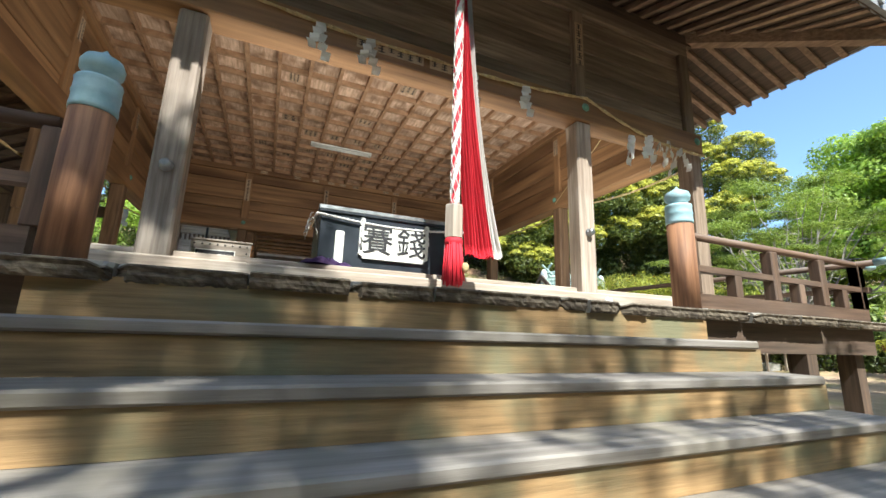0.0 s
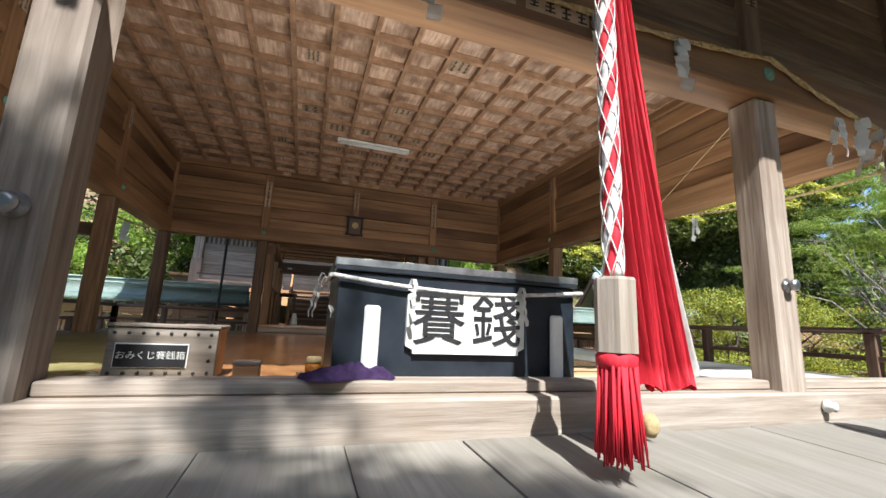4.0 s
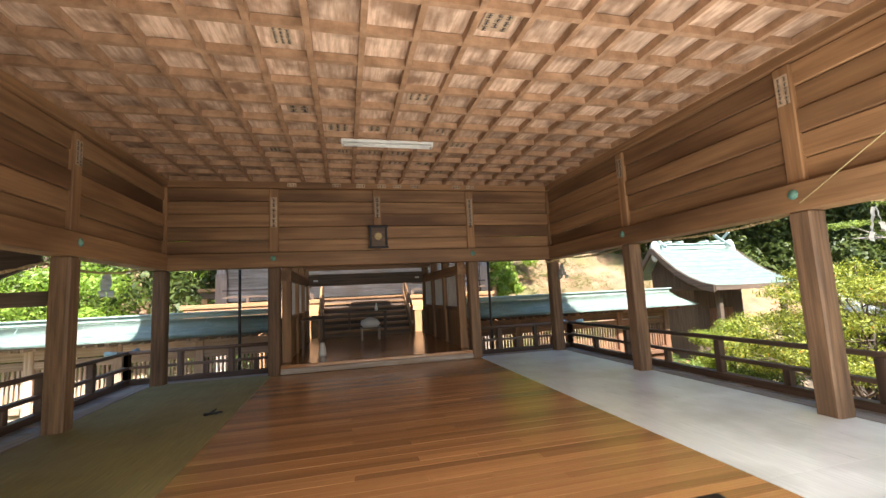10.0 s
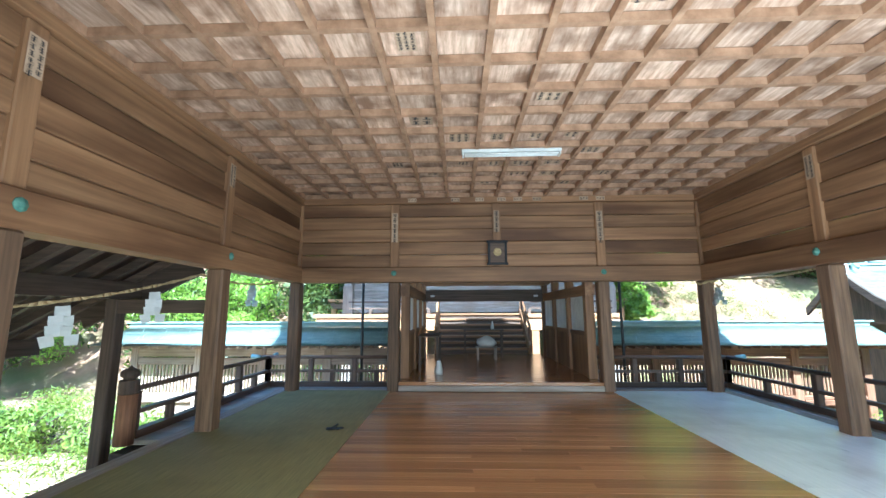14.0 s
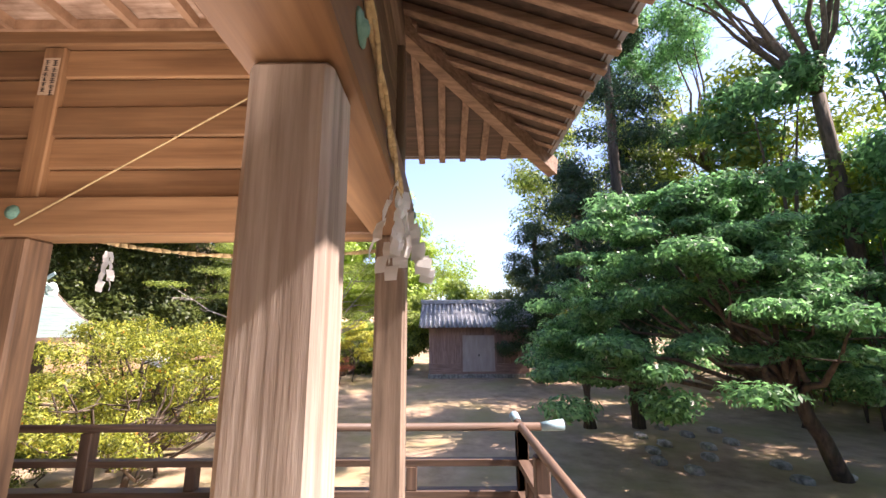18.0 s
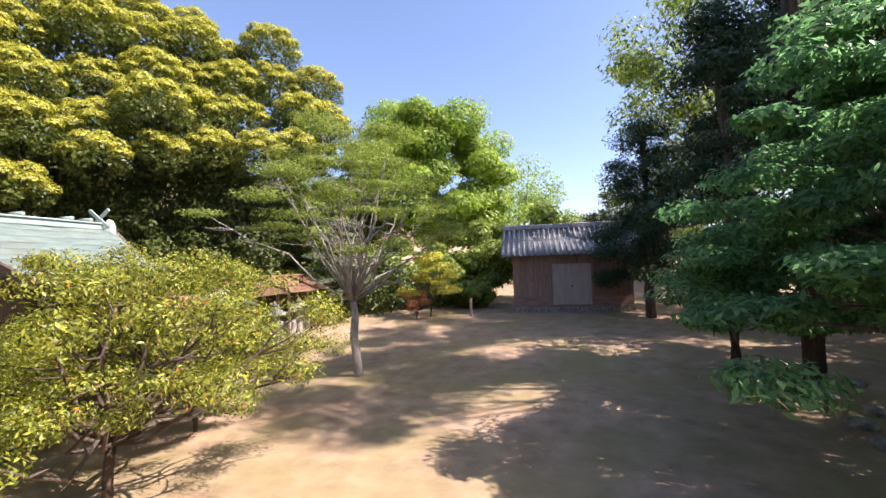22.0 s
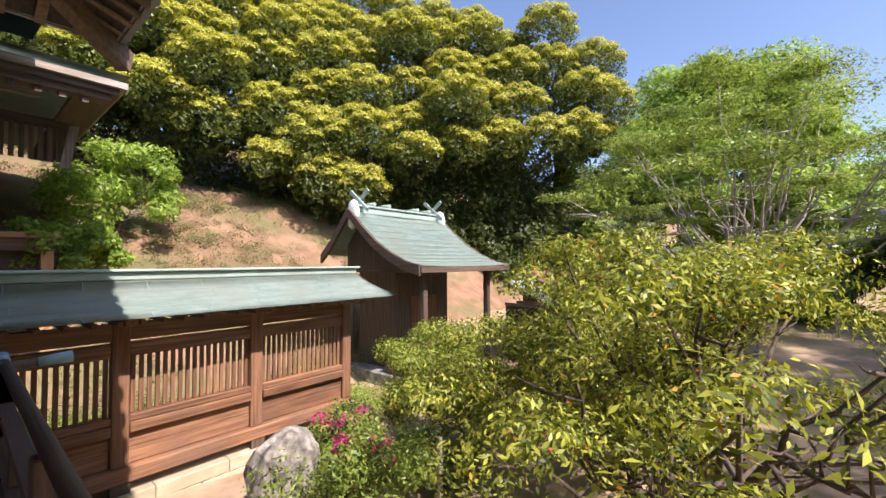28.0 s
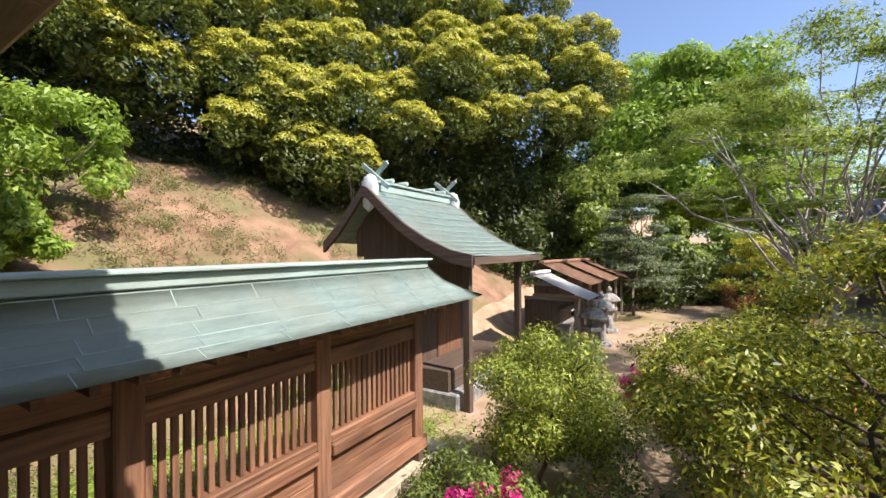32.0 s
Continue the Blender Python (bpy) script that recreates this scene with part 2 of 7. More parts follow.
BARK = surface("bark", (0.05, 0.037, 0.028), (0.16, 0.12, 0.09), scale=(9, 9, 2), rough=0.95, bump=0.9, vary=0.2, bump_dist=0.03)
PALEBARK = surface("pale_bark", (0.20, 0.17, 0.15), (0.46, 0.41, 0.37), scale=(9, 9, 3), rough=0.9, bump=0.6, vary=0.1)
PALEMETAL = surface("pale_copper", (0.50, 0.54, 0.52), (0.68, 0.71, 0.68), scale=(6, 6, 6), rough=0.6, vary=0.05, bump=0.15)
METAL = surface("grey_metal", (0.25, 0.26, 0.27), (0.42, 0.43, 0.44), scale=(20, 20, 20), rough=0.4, metallic=0.9, vary=0.1, bump=0.05)
IRON = surface("dark_iron", (0.03, 0.028, 0.026), (0.07, 0.065, 0.06), scale=(20, 20, 20), rough=0.55, metallic=0.6, vary=0.1)
STRAW = surface("straw_rope", (0.36, 0.26, 0.12), (0.58, 0.45, 0.24), scale=(40, 40, 40), rough=0.9, bump=0.5, vary=0)
CORD = surface("white_cord", (0.55, 0.53, 0.50), (0.75, 0.73, 0.70), scale=(40, 40, 40), rough=0.85, bump=0.4, vary=0)
PLASTER = surface("plaster", (0.55, 0.53, 0.50), (0.70, 0.69, 0.66), scale=(3, 3, 3), rough=0.9, bump=0.1, vary=0.03)
BLUE = surface("blue_tape", (0.02, 0.12, 0.45), (0.04, 0.18, 0.6), scale=(5, 5, 5), rough=0.5, vary=0)
SHEDW = axes_wood("shed_wood", (0.17, 0.105, 0.085), (0.34, 0.23, 0.19), rough=0.8, fine=14)
RUSTROOF = surface("brown_sheet", (0.26, 0.14, 0.085), (0.44, 0.27, 0.18), scale=(3, 12, 3), rough=0.7, vary=0.15)
WGREY = surface("warehouse_door", (0.32, 0.27, 0.25), (0.42, 0.37, 0.34), scale=(4, 4, 1), rough=0.7, vary=0)


def leaf(name, dark, light, tip=None, gloss=0.45, through_=0.28):
    """Leaves: each one a shade of its own, with light let through."""
    m, nt, b = nodes_of(name)
    N, L = nt.nodes.new, nt.links.new
    geo = N("ShaderNodeNewGeometry")
    ramp = N("ShaderNodeValToRGB")
    e = ramp.color_ramp.elements
    e[0].color, e[1].color = (*dark, 1), (*light, 1)
    if tip:
        x = e.new(0.975); x.color = (*light, 1)
        e[2].position = 1.0; e[2].color = (*tip, 1)
    L(geo.outputs["Random Per Island"], ramp.inputs["Fac"])
    L(ramp.outputs["Color"], b.inputs["Base Color"])
    b.inputs["Roughness"].default_value = gloss
    b.inputs["Specular IOR Level"].default_value = 0.35
    tr = N("ShaderNodeBsdfTranslucent")
    hs = N("ShaderNodeHueSaturation"); hs.inputs["Value"].default_value = 1.5; hs.inputs["Saturation"].default_value = 1.1
    L(ramp.outputs["Color"], hs.inputs["Color"]); L(hs.outputs["Color"], tr.inputs["Color"])
    mx = N("ShaderNodeMixShader"); mx.inputs[0].default_value = through_
    L(b.outputs[0], mx.inputs[1]); L(tr.outputs[0], mx.inputs[2])
    L(mx.outputs[0], nt.nodes["Material Output"].inputs["Surface"])
    return m


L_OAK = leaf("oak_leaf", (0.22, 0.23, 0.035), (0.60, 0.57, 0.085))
# lower and inner oak leaves: shade under the domes is put into the colour
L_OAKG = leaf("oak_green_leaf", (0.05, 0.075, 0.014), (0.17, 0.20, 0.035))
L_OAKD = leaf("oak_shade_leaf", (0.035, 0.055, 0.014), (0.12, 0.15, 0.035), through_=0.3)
L_MAPLE = leaf("maple_leaf", (0.07, 0.11, 0.022), (0.33, 0.40, 0.09), through_=0.4)
L_BRIGHT = leaf("fresh_leaf", (0.13, 0.21, 0.03), (0.35, 0.46, 0.08), through_=0.4)
L_DARK = leaf("evergreen_leaf", (0.045, 0.11, 0.045), (0.20, 0.38, 0.16), gloss=0.35, through_=0.58)
L_CEDAR = leaf("cedar_leaf", (0.015, 0.036, 0.018), (0.05, 0.095, 0.04))
L_SHRUB = leaf("shrub_leaf", (0.03, 0.055, 0.009), (0.42, 0.44, 0.065), tip=(0.5, 0.14, 0.03), through_=0.3)
L_SHRUB2 = leaf("bright_bush_leaf", (0.05, 0.08, 0.012), (0.38, 0.43, 0.06))
L_BUSH = leaf("bush_leaf", (0.09, 0.15, 0.025), (0.24, 0.30, 0.05))
L_GREYG = leaf("grey_green_leaf", (0.07, 0.10, 0.05), (0.26, 0.31, 0.17), through_=0.3)
L_DARKB = leaf("dark_bush_leaf", (0.035, 0.06, 0.012), (0.20, 0.25, 0.05))
L_WEED = leaf("weed_leaf", (0.10, 0.13, 0.025), (0.36, 0.38, 0.09), through_=0.35)
L_PINK = leaf("azalea_petal", (0.36, 0.012, 0.11), (0.66, 0.05, 0.26))
L_RUST = leaf("rust_leaf", (0.22, 0.07, 0.04), (0.42, 0.18, 0.09))
L_WEED = leaf("weed_leaf", (0.08, 0.11, 0.03), (0.22, 0.21, 0.07))

# building helpers
def box(bm, x0, x1, y0, y1, z0, z1):
    v = [bm.verts.new(c) for c in ((x0, y0, z0), (x1, y0, z0), (x1, y1, z0), (x0, y1, z0), (x0, y0, z1), (x1, y0, z1), (x1, y1, z1), (x0, y1, z1))]
    for q in ((3, 2, 1, 0), (4, 5, 6, 7), (0, 1, 5, 4), (1, 2, 6, 5), (2, 3, 7, 6), (3, 0, 4, 7)):
        bm.faces.new([v[i] for i in q])
    return v


def soft_box(bm, x0, x1, y0, y1, z0, z1, r=0.008):
    """A block with chamfered edges."""
    b = bmesh.new()
    box(b, x0, x1, y0, y1, z0, z1)
    bmesh.ops.bevel(b, geom=b.edges[:], offset=r, segments=1, affect="EDGES")
    me = bpy.data.meshes.new("t")
    b.to_mesh(me)
    b.free()
    bm.from_mesh(me)
    bpy.data.meshes.remove(me)


def tube(bm, a, b, r0, r1=None, n=10):
    """A round bar from a to b."""
    a, b = Vector(a), Vector(b)
    r1 = r0 if r1 is None else r1
    d = (b - a)
    q = d.to_track_quat("Z", "Y").to_matrix()
    ra, rb = [], []
    for i in range(n):
        u = q @ Vector((math.cos(2 * math.pi * i / n), math.sin(2 * math.pi * i / n), 0))
        ra.append(bm.verts.new(a + u * r0)); rb.append(bm.verts.new(b + u * r1))
    for i in range(n):
        f = bm.faces.new((ra[i], ra[(i + 1) % n], rb[(i + 1) % n], rb[i])); f.smooth = True
    bm.faces.new(ra[::-1]); bm.faces.new(rb)


def beam(bm, a, b, w, h):
    """A squared bar from a to b, w wide and h high."""
    a, b = Vector(a), Vector(b)
    d = (b - a).normalized()
    s = d.cross(Vector((0, 0, 1)))
    s = s.normalized() if s.length > 1e-4 else Vector((1, 0, 0))
    u = s.cross(d)
    v = [bm.verts.new(p + s * i * w / 2 + u * j * h / 2) for p in (a, b) for i, j in ((-1, -1), (1, -1), (1, 1), (-1, 1))]
    for q in ((3, 2, 1, 0), (4, 5, 6, 7), (0, 1, 5, 4), (1, 2, 6, 5), (2, 3, 7, 6), (3, 0, 4, 7)):
        bm.faces.new([v[i] for i in q])


def lathe(bm, profile, at=(0, 0, 0), n=20):
    """A turned shape from (radius, height) pairs."""
    rings = []
    for r, z in profile:
        rings.append([bm.verts.new((at[0] + r * math.cos(2 * math.pi * i / n), at[1] + r * math.sin(2 * math.pi * i / n), at[2] + z)) for i in range(n)])
    for a, b in zip(rings, rings[1:]):
        for i in range(n):
            f = bm.faces.new((a[i], a[(i + 1) % n], b[(i + 1) % n], b[i])); f.smooth = True
    bm.faces.new(rings[0][::-1]); bm.faces.new(rings[-1])


def sheet(bm, rows, thick=0.0):
    """A surface through a grid of points (rows of equal length)."""
    vs = [[bm.verts.new(p) for p in r] for r in rows]
    fs = []
    for a, b in zip(vs, vs[1:]):
        for i in range(len(a) - 1):
            f = bm.faces.new((a[i], a[i + 1], b[i + 1], b[i])); f.smooth = True; fs.append(f)
    if thick:
        bmesh.ops.solidify(bm, geom=fs, thickness=thick)


def mesh_of(bm, name, mats):
    me = bpy.data.meshes.new(name)
    bmesh.ops.recalc_face_normals(bm, faces=bm.faces)
    bm.to_mesh(me)
    bm.free()
    for m in mats if isinstance(mats, (list, tuple)) else (mats,):
        me.materials.append(m)
    return me


def part(name, bm, material, parent=None, label=""):
    ob = new(name, mesh_of(bm, name, material))
    if parent:
        ob.parent = parent
    return tagged(ob, label)


def bx(name, material, parent, *c, r=0.0, label=""):
    bm = bmesh.new()
    (soft_box(bm, *c, r=r) if r else box(bm, *c))
    return part(name, bm, material, parent, label)


def thing(name, label, category, at=(0, 0, 0), group=""):
    ob = new(name)
    ob.location = at
    ob.empty_display_size = 0.1
    return tagged(ob, label, category, group)


def setting(name, bm, material, label="", category=""):
    return tagged(part(name, bm, material), label, category, kind="structure")


def fast_mesh(name, verts, quads, material):
    me = bpy.data.meshes.new(name)
    n, f = len(verts), len(quads)
    c = quads.shape[1]
    me.vertices.add(n); me.vertices.foreach_set("co", verts.astype(np.float32).ravel())
    me.loops.add(f * c); me.loops.foreach_set("vertex_index", quads.astype(np.int32).ravel())
    me.polygons.add(f); me.polygons.foreach_set("loop_start", np.arange(0, f * c, c, dtype=np.int32))
    me.update(calc_edges=True)
    me.materials.append(material)
    return me


def leaves(name, material, clumps, size=0.06, seed=1, parent=None, label="", droop=0.0, slim=0.5, fold=0.25, shell=0.55, flat=0.0, zcut=-2.0, tufts=0, ragged=0.45, fine=True):
    """A crown of single leaves: clumps are (x, y, z, rx, ry, rz, count); leaves sit mostly near each clump's skin."""
    rng = np.random.default_rng(seed)
    C = []
    for x, y, z, rx, ry, rz, n in clumps:
        d = rng.normal(size=(int(n), 3)); d /= np.linalg.norm(d, axis=1)[:, None]
        d[:, 2] = np.where(d[:, 2] < zcut, -d[:, 2], d[:, 2])
        r = shell + (1 - shell) * rng.random(int(n)) ** 0.6
        if tufts:
            g = rng.normal(size=(tufts, 3)); g /= np.linalg.norm(g, axis=1)[:, None]
            g[:, 2] = np.where(g[:, 2] < zcut, -g[:, 2], g[:, 2])
            off = rng.normal(scale=0.15, size=(int(n), 3))
            d = g[rng.integers(0, tufts, int(n))] + off
            d /= np.linalg.norm(d, axis=1)[:, None]
            r = 1.02 - 2.2 * (off ** 2).sum(1) - 0.08 * rng.random(int(n))
        r *= 1 + 0.16 * np.sin(d[:, 0] * 7 + x * 3) * np.sin(d[:, 1] * 6 + y * 5) * np.sin(d[:, 2] * 5 + z)
        C.append(np.concatenate([np.array([x, y, z]) + d * r[:, None] * np.array([rx, ry, rz]), d], 1))
    A = np.concatenate(C)
    P, nrm = A[:, :3], A[:, 3:]
    n = len(P)
    nrm = nrm * (1 - flat) + np.array([0, 0, 1.0]) * (0.35 + flat) + rng.normal(scale=ragged, size=(n, 3))
    nrm /= np.linalg.norm(nrm, axis=1)[:, None]
    t = rng.normal(size=(n, 3)); t[:, 2] -= droop
    t -= nrm * (t * nrm).sum(1)[:, None]; t /= np.linalg.norm(t, axis=1)[:, None]
    s = np.cross(nrm, t)
    L = size * (0.6 + 0.8 * rng.random(n))[:, None]
    W = L * slim
    c = 3 if fine else 4
    if fine:
        v = np.stack([P - t * L / 2 + s * W / 2, P + t * L / 2 + nrm * L * fold * 0.3, P - t * L / 2 - s * W / 2], 1).reshape(-1, 3)
    else:
        v = np.stack([P - t * L / 2, P + s * W / 2 + nrm * L * fold * 0.3, P + t * L / 2, P - s * W / 2 + nrm * L * fold * 0.3], 1).reshape(-1, 3)
    ob = new(name, fast_mesh(name, v, np.arange(c * n).reshape(n, c), material))
    if parent:
        ob.parent = parent
    return tagged(ob, label)


def limb(bm, pts, r0, r1, n=6, swell=0.0):
    """A tapering, bent branch through points, one skin."""
    k = len(pts) - 1
    rings = []
    for i, p in enumerate(pts):
        d = Vector(pts[min(i + 1, k)]) - Vector(pts[max(i - 1, 0)])
        q = d.to_track_quat("Z", "Y").to_matrix()
        r = r0 + (r1 - r0) * i / k + swell * math.sin(i * 1.1)
        rings.append([bm.verts.new(Vector(p) + q @ Vector((math.cos(2 * math.pi * j / n) * r, math.sin(2 * math.pi * j / n) * r, 0))) for j in range(n)])
    for u, v in zip(rings, rings[1:]):
        for j in range(n):
            f = bm.faces.new((u[j], u[(j + 1) % n], v[(j + 1) % n], v[j])); f.smooth = True
    bm.faces.new(rings[0][::-1]); bm.faces.new(rings[-1])


def bent(a, b, wob, rng, k=5):
    a, b = Vector(a), Vector(b)
    return [a.lerp(b, i / k) + Vector([rng.uniform(-wob, wob) * math.sin(math.pi * i / k) for _ in range(3)]) for i in range(k + 1)]

# plan of the hall: post rows, levels
PX = (-3.68, -1.87, 1.87, 3.68)
PY = (-0.05, 2.48, 4.97, 7.45)
FZ, VZ, VE, LINT, CEIL_Z = 1.65, 1.49, 1.455, 3.54, 5.16
PW = 0.10
EX, EY0, EY1 = 5.4, -1.62, 9.07          # eaves
VX, VY0, VY1 = 4.95, -1.24, 8.95         # veranda edge


def ground_z(x, y):
    d = 0.0
    d += -0.50 * min(max((x - 5) / 6, 0), 1) + 0.45 * min(max((x - 17) / 9, 0), 1)
    d += 0.05 * noise.noise(Vector((x * 0.25, y * 0.25, 3)))
    # bank that rises behind the shrine
    edge = 15.2 - 0.16 * max(x - 4, 0) + 0.6 * noise.noise(Vector((x * 0.3, 0, 7)))
    if x > 16:
        edge = 13.3 - 0.05 * (x - 16)
    s = max(y - edge, 0)
    d += min(s, 7) * 0.78 + max(min(s - 7, 20), 0) * 0.4 + 0.35 * min(s, 1) * noise.noise(Vector((x * 0.5, y * 0.5, 1)))
    # far rim
    d += max(x - 34, 0) * 0.12 * (1 if x < 60 else 60 / x)
    return d


def build_ground():
    xs = [-400, -150, -60, -30] + [-20 + 0.8 * i for i in range(80)] + [48, 60, 90, 160, 400]
    ys = [-400, -150, -60, -30] + [-16 + 0.8 * i for i in range(70)] + [44, 60, 90, 160, 400]
    bm = bmesh.new()
    sheet(bm, [[(x, y, ground_z(x, y)) for x in xs] for y in ys])
    for f in bm.faces:
        c = f.calc_center_median()
        f.material_index = 1 if c.y > 14.2 and c.x > -30 else 0
    ob = new("ground", mesh_of(bm, "ground", (EARTH, BANK)))
    tagged(ob, "dry trodden soil with thin moss and a bare bank", "ground", kind="structure")


build_ground()


# hall posts
def post_mesh(h, w=PW):
    bm = bmesh.new()
    soft_box(bm, -w, w, -w, w, 0, h, r=0.018)
    return mesh_of(bm, "post", POSTW["z"])


hall_frame = tagged(new("hall_frame"), "old timber posts and beams of an open worship hall", "timber frame", kind="structure")
pm = post_mesh(LINT - 1.25)
# inner posts get the copy with their backlit shade in the colour
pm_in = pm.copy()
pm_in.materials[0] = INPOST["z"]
pm_c = pm.copy()
pm_c.materials[0] = FRONTW["z"]
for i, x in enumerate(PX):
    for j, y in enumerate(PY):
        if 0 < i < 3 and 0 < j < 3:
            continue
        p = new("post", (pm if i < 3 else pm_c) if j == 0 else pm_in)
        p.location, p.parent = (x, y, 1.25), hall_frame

# lintels and the board walls above them
T0, T1 = LINT, LINT + 0.27


def upper_wall(name, a, b, inward, outward_mat):
    """Lintel, boards and half posts above one row of posts; a and b run along x or y."""
    horizontal = a[1] == b[1]
    k = "x" if horizontal else "y"
    wall = tagged(new(name), "board wall of brown old timber above the open bays", "wall", kind="structure")
    rows = PX if horizontal else PY

    def seg(nm, mat, s0, s1, d0, d1, z0, z1, r=0.0, label=""):
        c = a[1] if horizontal else a[0]
        lo, hi = sorted((c + d0 * inward, c + d1 * inward))
        if horizontal:
            return bx(nm, mat, wall, s0, s1, lo, hi, z0, z1, r=r, label=label)
        return bx(nm, mat, wall, lo, hi, s0, s1, z0, z1, r=r, label=label)

    s0, s1 = rows[0], rows[-1]
    W = outward_mat
    e = PW if horizontal else -PW
    seg("lintel", HALL[k], s0 - e, s1 + e, -0.135, 0.135, T0, T1, r=0.01)
    seg("top_beam", W[k], s0 - e, s1 + e, -0.06, 0.10, CEIL_Z - 0.16, CEIL_Z + 0.03, r=0.008)
    n, z0 = 5, T1
    step = (CEIL_Z - 0.16 - T1) / n
    for q, (u, v) in enumerate(zip(rows, rows[1:])):
        for i in range(n):
            w = 0.016 * ((i * 7 + q * 3) % 3)
            seg("board", W[k], u + 0.06, v - 0.06, -0.02, 0.022 + w, z0 + i * step + 0.003, z0 + (i + 1) * step - 0.003, r=0.011)
    for i, u in enumerate(rows):
        if not horizontal and i in (0, 3):
            continue
        seg("half_post", W["z"], u - 0.08, u + 0.08, -0.075, 0.075, T1 + 0.002, CEIL_Z - 0.165, r=0.01)
    # green nail covers on the lintel
    for u in rows:
        bm = bmesh.new()
        for sgn in (1, -1):
            c = a[1] if horizontal else a[0]
            d = c + inward * sgn * 0.137
            m = pose(u, d, T0 + 0.16, 90 * (1 if inward * sgn < 0 else -1)) if horizontal else pose(d, u, T0 + 0.16, 0, 90 * inward * sgn)
            t = bmesh.new()
            lathe(t, [(0.052, 0), (0.048, 0.008), (0.026, 0.012), (0.02, 0.022), (0.006, 0.026)], n=8)
            t.transform(m)
            me = bpy.data.meshes.new("t"); t.to_mesh(me); t.free(); bm.from_mesh(me); bpy.data.meshes.remove(me)
        part("nail_cover", bm, PATINA, wall, "green copper nail cover")
    return wall


wall_front = upper_wall("wall_front", (PX[0], PY[0]), (PX[3], PY[0]), 1, FRONTW)
wall_back = upper_wall("wall_back", (PX[0], PY[3]), (PX[3], PY[3]), -1, HALL)
wall_left = upper_wall("wall_left", (PX[0], PY[0]), (PX[0], PY[3]), 1, HALL)
wall_right = upper_wall("wall_right", (PX[3], PY[0]), (PX[3], PY[3]), -1, HALL)
bmh = bmesh.new()
box(bmh, -0.07, 0.07, 7.36, 7.38, T1 + 0.01, CEIL_Z - 0.17)
part("half_post", bmh, HALL["z"], wall_back)

# coffered ceiling, one mesh
NCX, NCY = 16, 16


def build_ceiling():
    bm = bmesh.new()
    x0, x1, y0, y1 = PX[0] + 0.1, PX[3] - 0.1, PY[0] + 0.1, PY[3] - 0.1
    dx, dy = (x1 - x0) / NCX, (y1 - y0) / NCY
    rng = random.Random(4)
    for i in range(NCX):
        for j in range(NCY):
            z = CEIL_Z + 0.03 + rng.uniform(-0.006, 0.006)
            box(bm, x0 + i * dx, x0 + (i + 1) * dx - 0.004, y0 + j * dy, y0 + (j + 1) * dy - 0.004, z, z + 0.02)
    nb = len(bm.faces)
    for i in range(NCX + 1):
        x = x0 + i * dx
        box(bm, x - 0.027, x + 0.027, y0, y1, CEIL_Z - 0.055, CEIL_Z + 0.024)
    for j in range(NCY + 1):
        y = y0 + j * dy
        for i in range(NCX):
            box(bm, x0 + i * dx + 0.028, x0 + (i + 1) * dx - 0.028, y - 0.027, y + 0.027, CEIL_Z - 0.052, CEIL_Z + 0.024)
    bm.faces.ensure_lookup_table()
    for f in bm.faces[nb:]:
        f.material_index = 1
    setting("ceiling", bm, (CEIL, BATTEN), "coffered ceiling of pale weathered boards and battens", "ceiling")


build_ceiling()

# floors: polished strip, mats, joists below
hall_floor = tagged(new("floor"), "polished brown board floor of the hall", "floor", kind="structure")
bx("subfloor", DARK["x"], hall_floor, -3.78, 3.78, 0.06, 7.5, FZ - 0.16, FZ - 0.03)
mat_group = tagged(new("mat_floor"), "faded greenish grey matting along the sides of the hall", "matting", kind="structure")
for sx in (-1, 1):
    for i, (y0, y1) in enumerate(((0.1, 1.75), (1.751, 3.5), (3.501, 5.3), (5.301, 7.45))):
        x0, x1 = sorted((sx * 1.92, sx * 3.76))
        # left and right copies of one mat, each tinted by the light there
        bx("mat", MATT_SKYLIT if sx > 0 else MATT_GREENLIT, mat_group, x0, x1, y0, y1, FZ - 0.03, FZ + 0.001)
sill = tagged(new("front_sill"), "worn grey timber sill at the hall's front edge", "sill", kind="structure")
bx("sill_beam", GREY["x"], sill, -3.9, 3.9, -0.185, 0.055, 1.25, 1.652, r=0.012)
for xa, xb in ((-3.575, -1.975), (-1.765, 1.765), (1.975, 3.575)):
    bx("threshold", GREY["x"], sill, xa, xb, -0.07, 0.09, 1.653, 1.706, r=0.008)
for s in (-1, 1):
    a, b = sorted((s * 3.79, s * 3.98))
    bx("side_sill", GREY["y"], sill, a, b, 0.06, 7.66, 1.30, 1.645, r=0.012)
bx("back_sill", GREY["x"], sill, -3.78, 3.78, 7.56, 7.72, 1.30, 1.645, r=0.012)
veranda = tagged(new("veranda"), "weathered grey plank veranda around the hall", "veranda", kind="structure")
bx("edge_beam", DARK["x"], veranda, -VX + 0.15, VX - 0.15, VY0 + 0.14, VY0 + 0.30, 1.12, VE - 0.075)
for s in (-1, 1):
    a, b = sorted((s * (VX - 0.30), s * (VX - 0.14)))
    bx("edge_beam", DARK["y"], veranda, a, b, VY0 + 0.31 if s > 0 else 4.95, VY1 - 0.1, 1.12, VE - 0.075)
    for y in (-0.9, 0.9, 2.9, 5.1, 6.9, 8.4)[0 if s > 0 else 3:]:
        xx = s * (VX - 0.22)
        bx("veranda_post", DARK["z"], veranda, xx - 0.08, xx + 0.08, y - 0.08, y + 0.08, -0.3, 1.118)
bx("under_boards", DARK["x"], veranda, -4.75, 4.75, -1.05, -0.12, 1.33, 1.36)
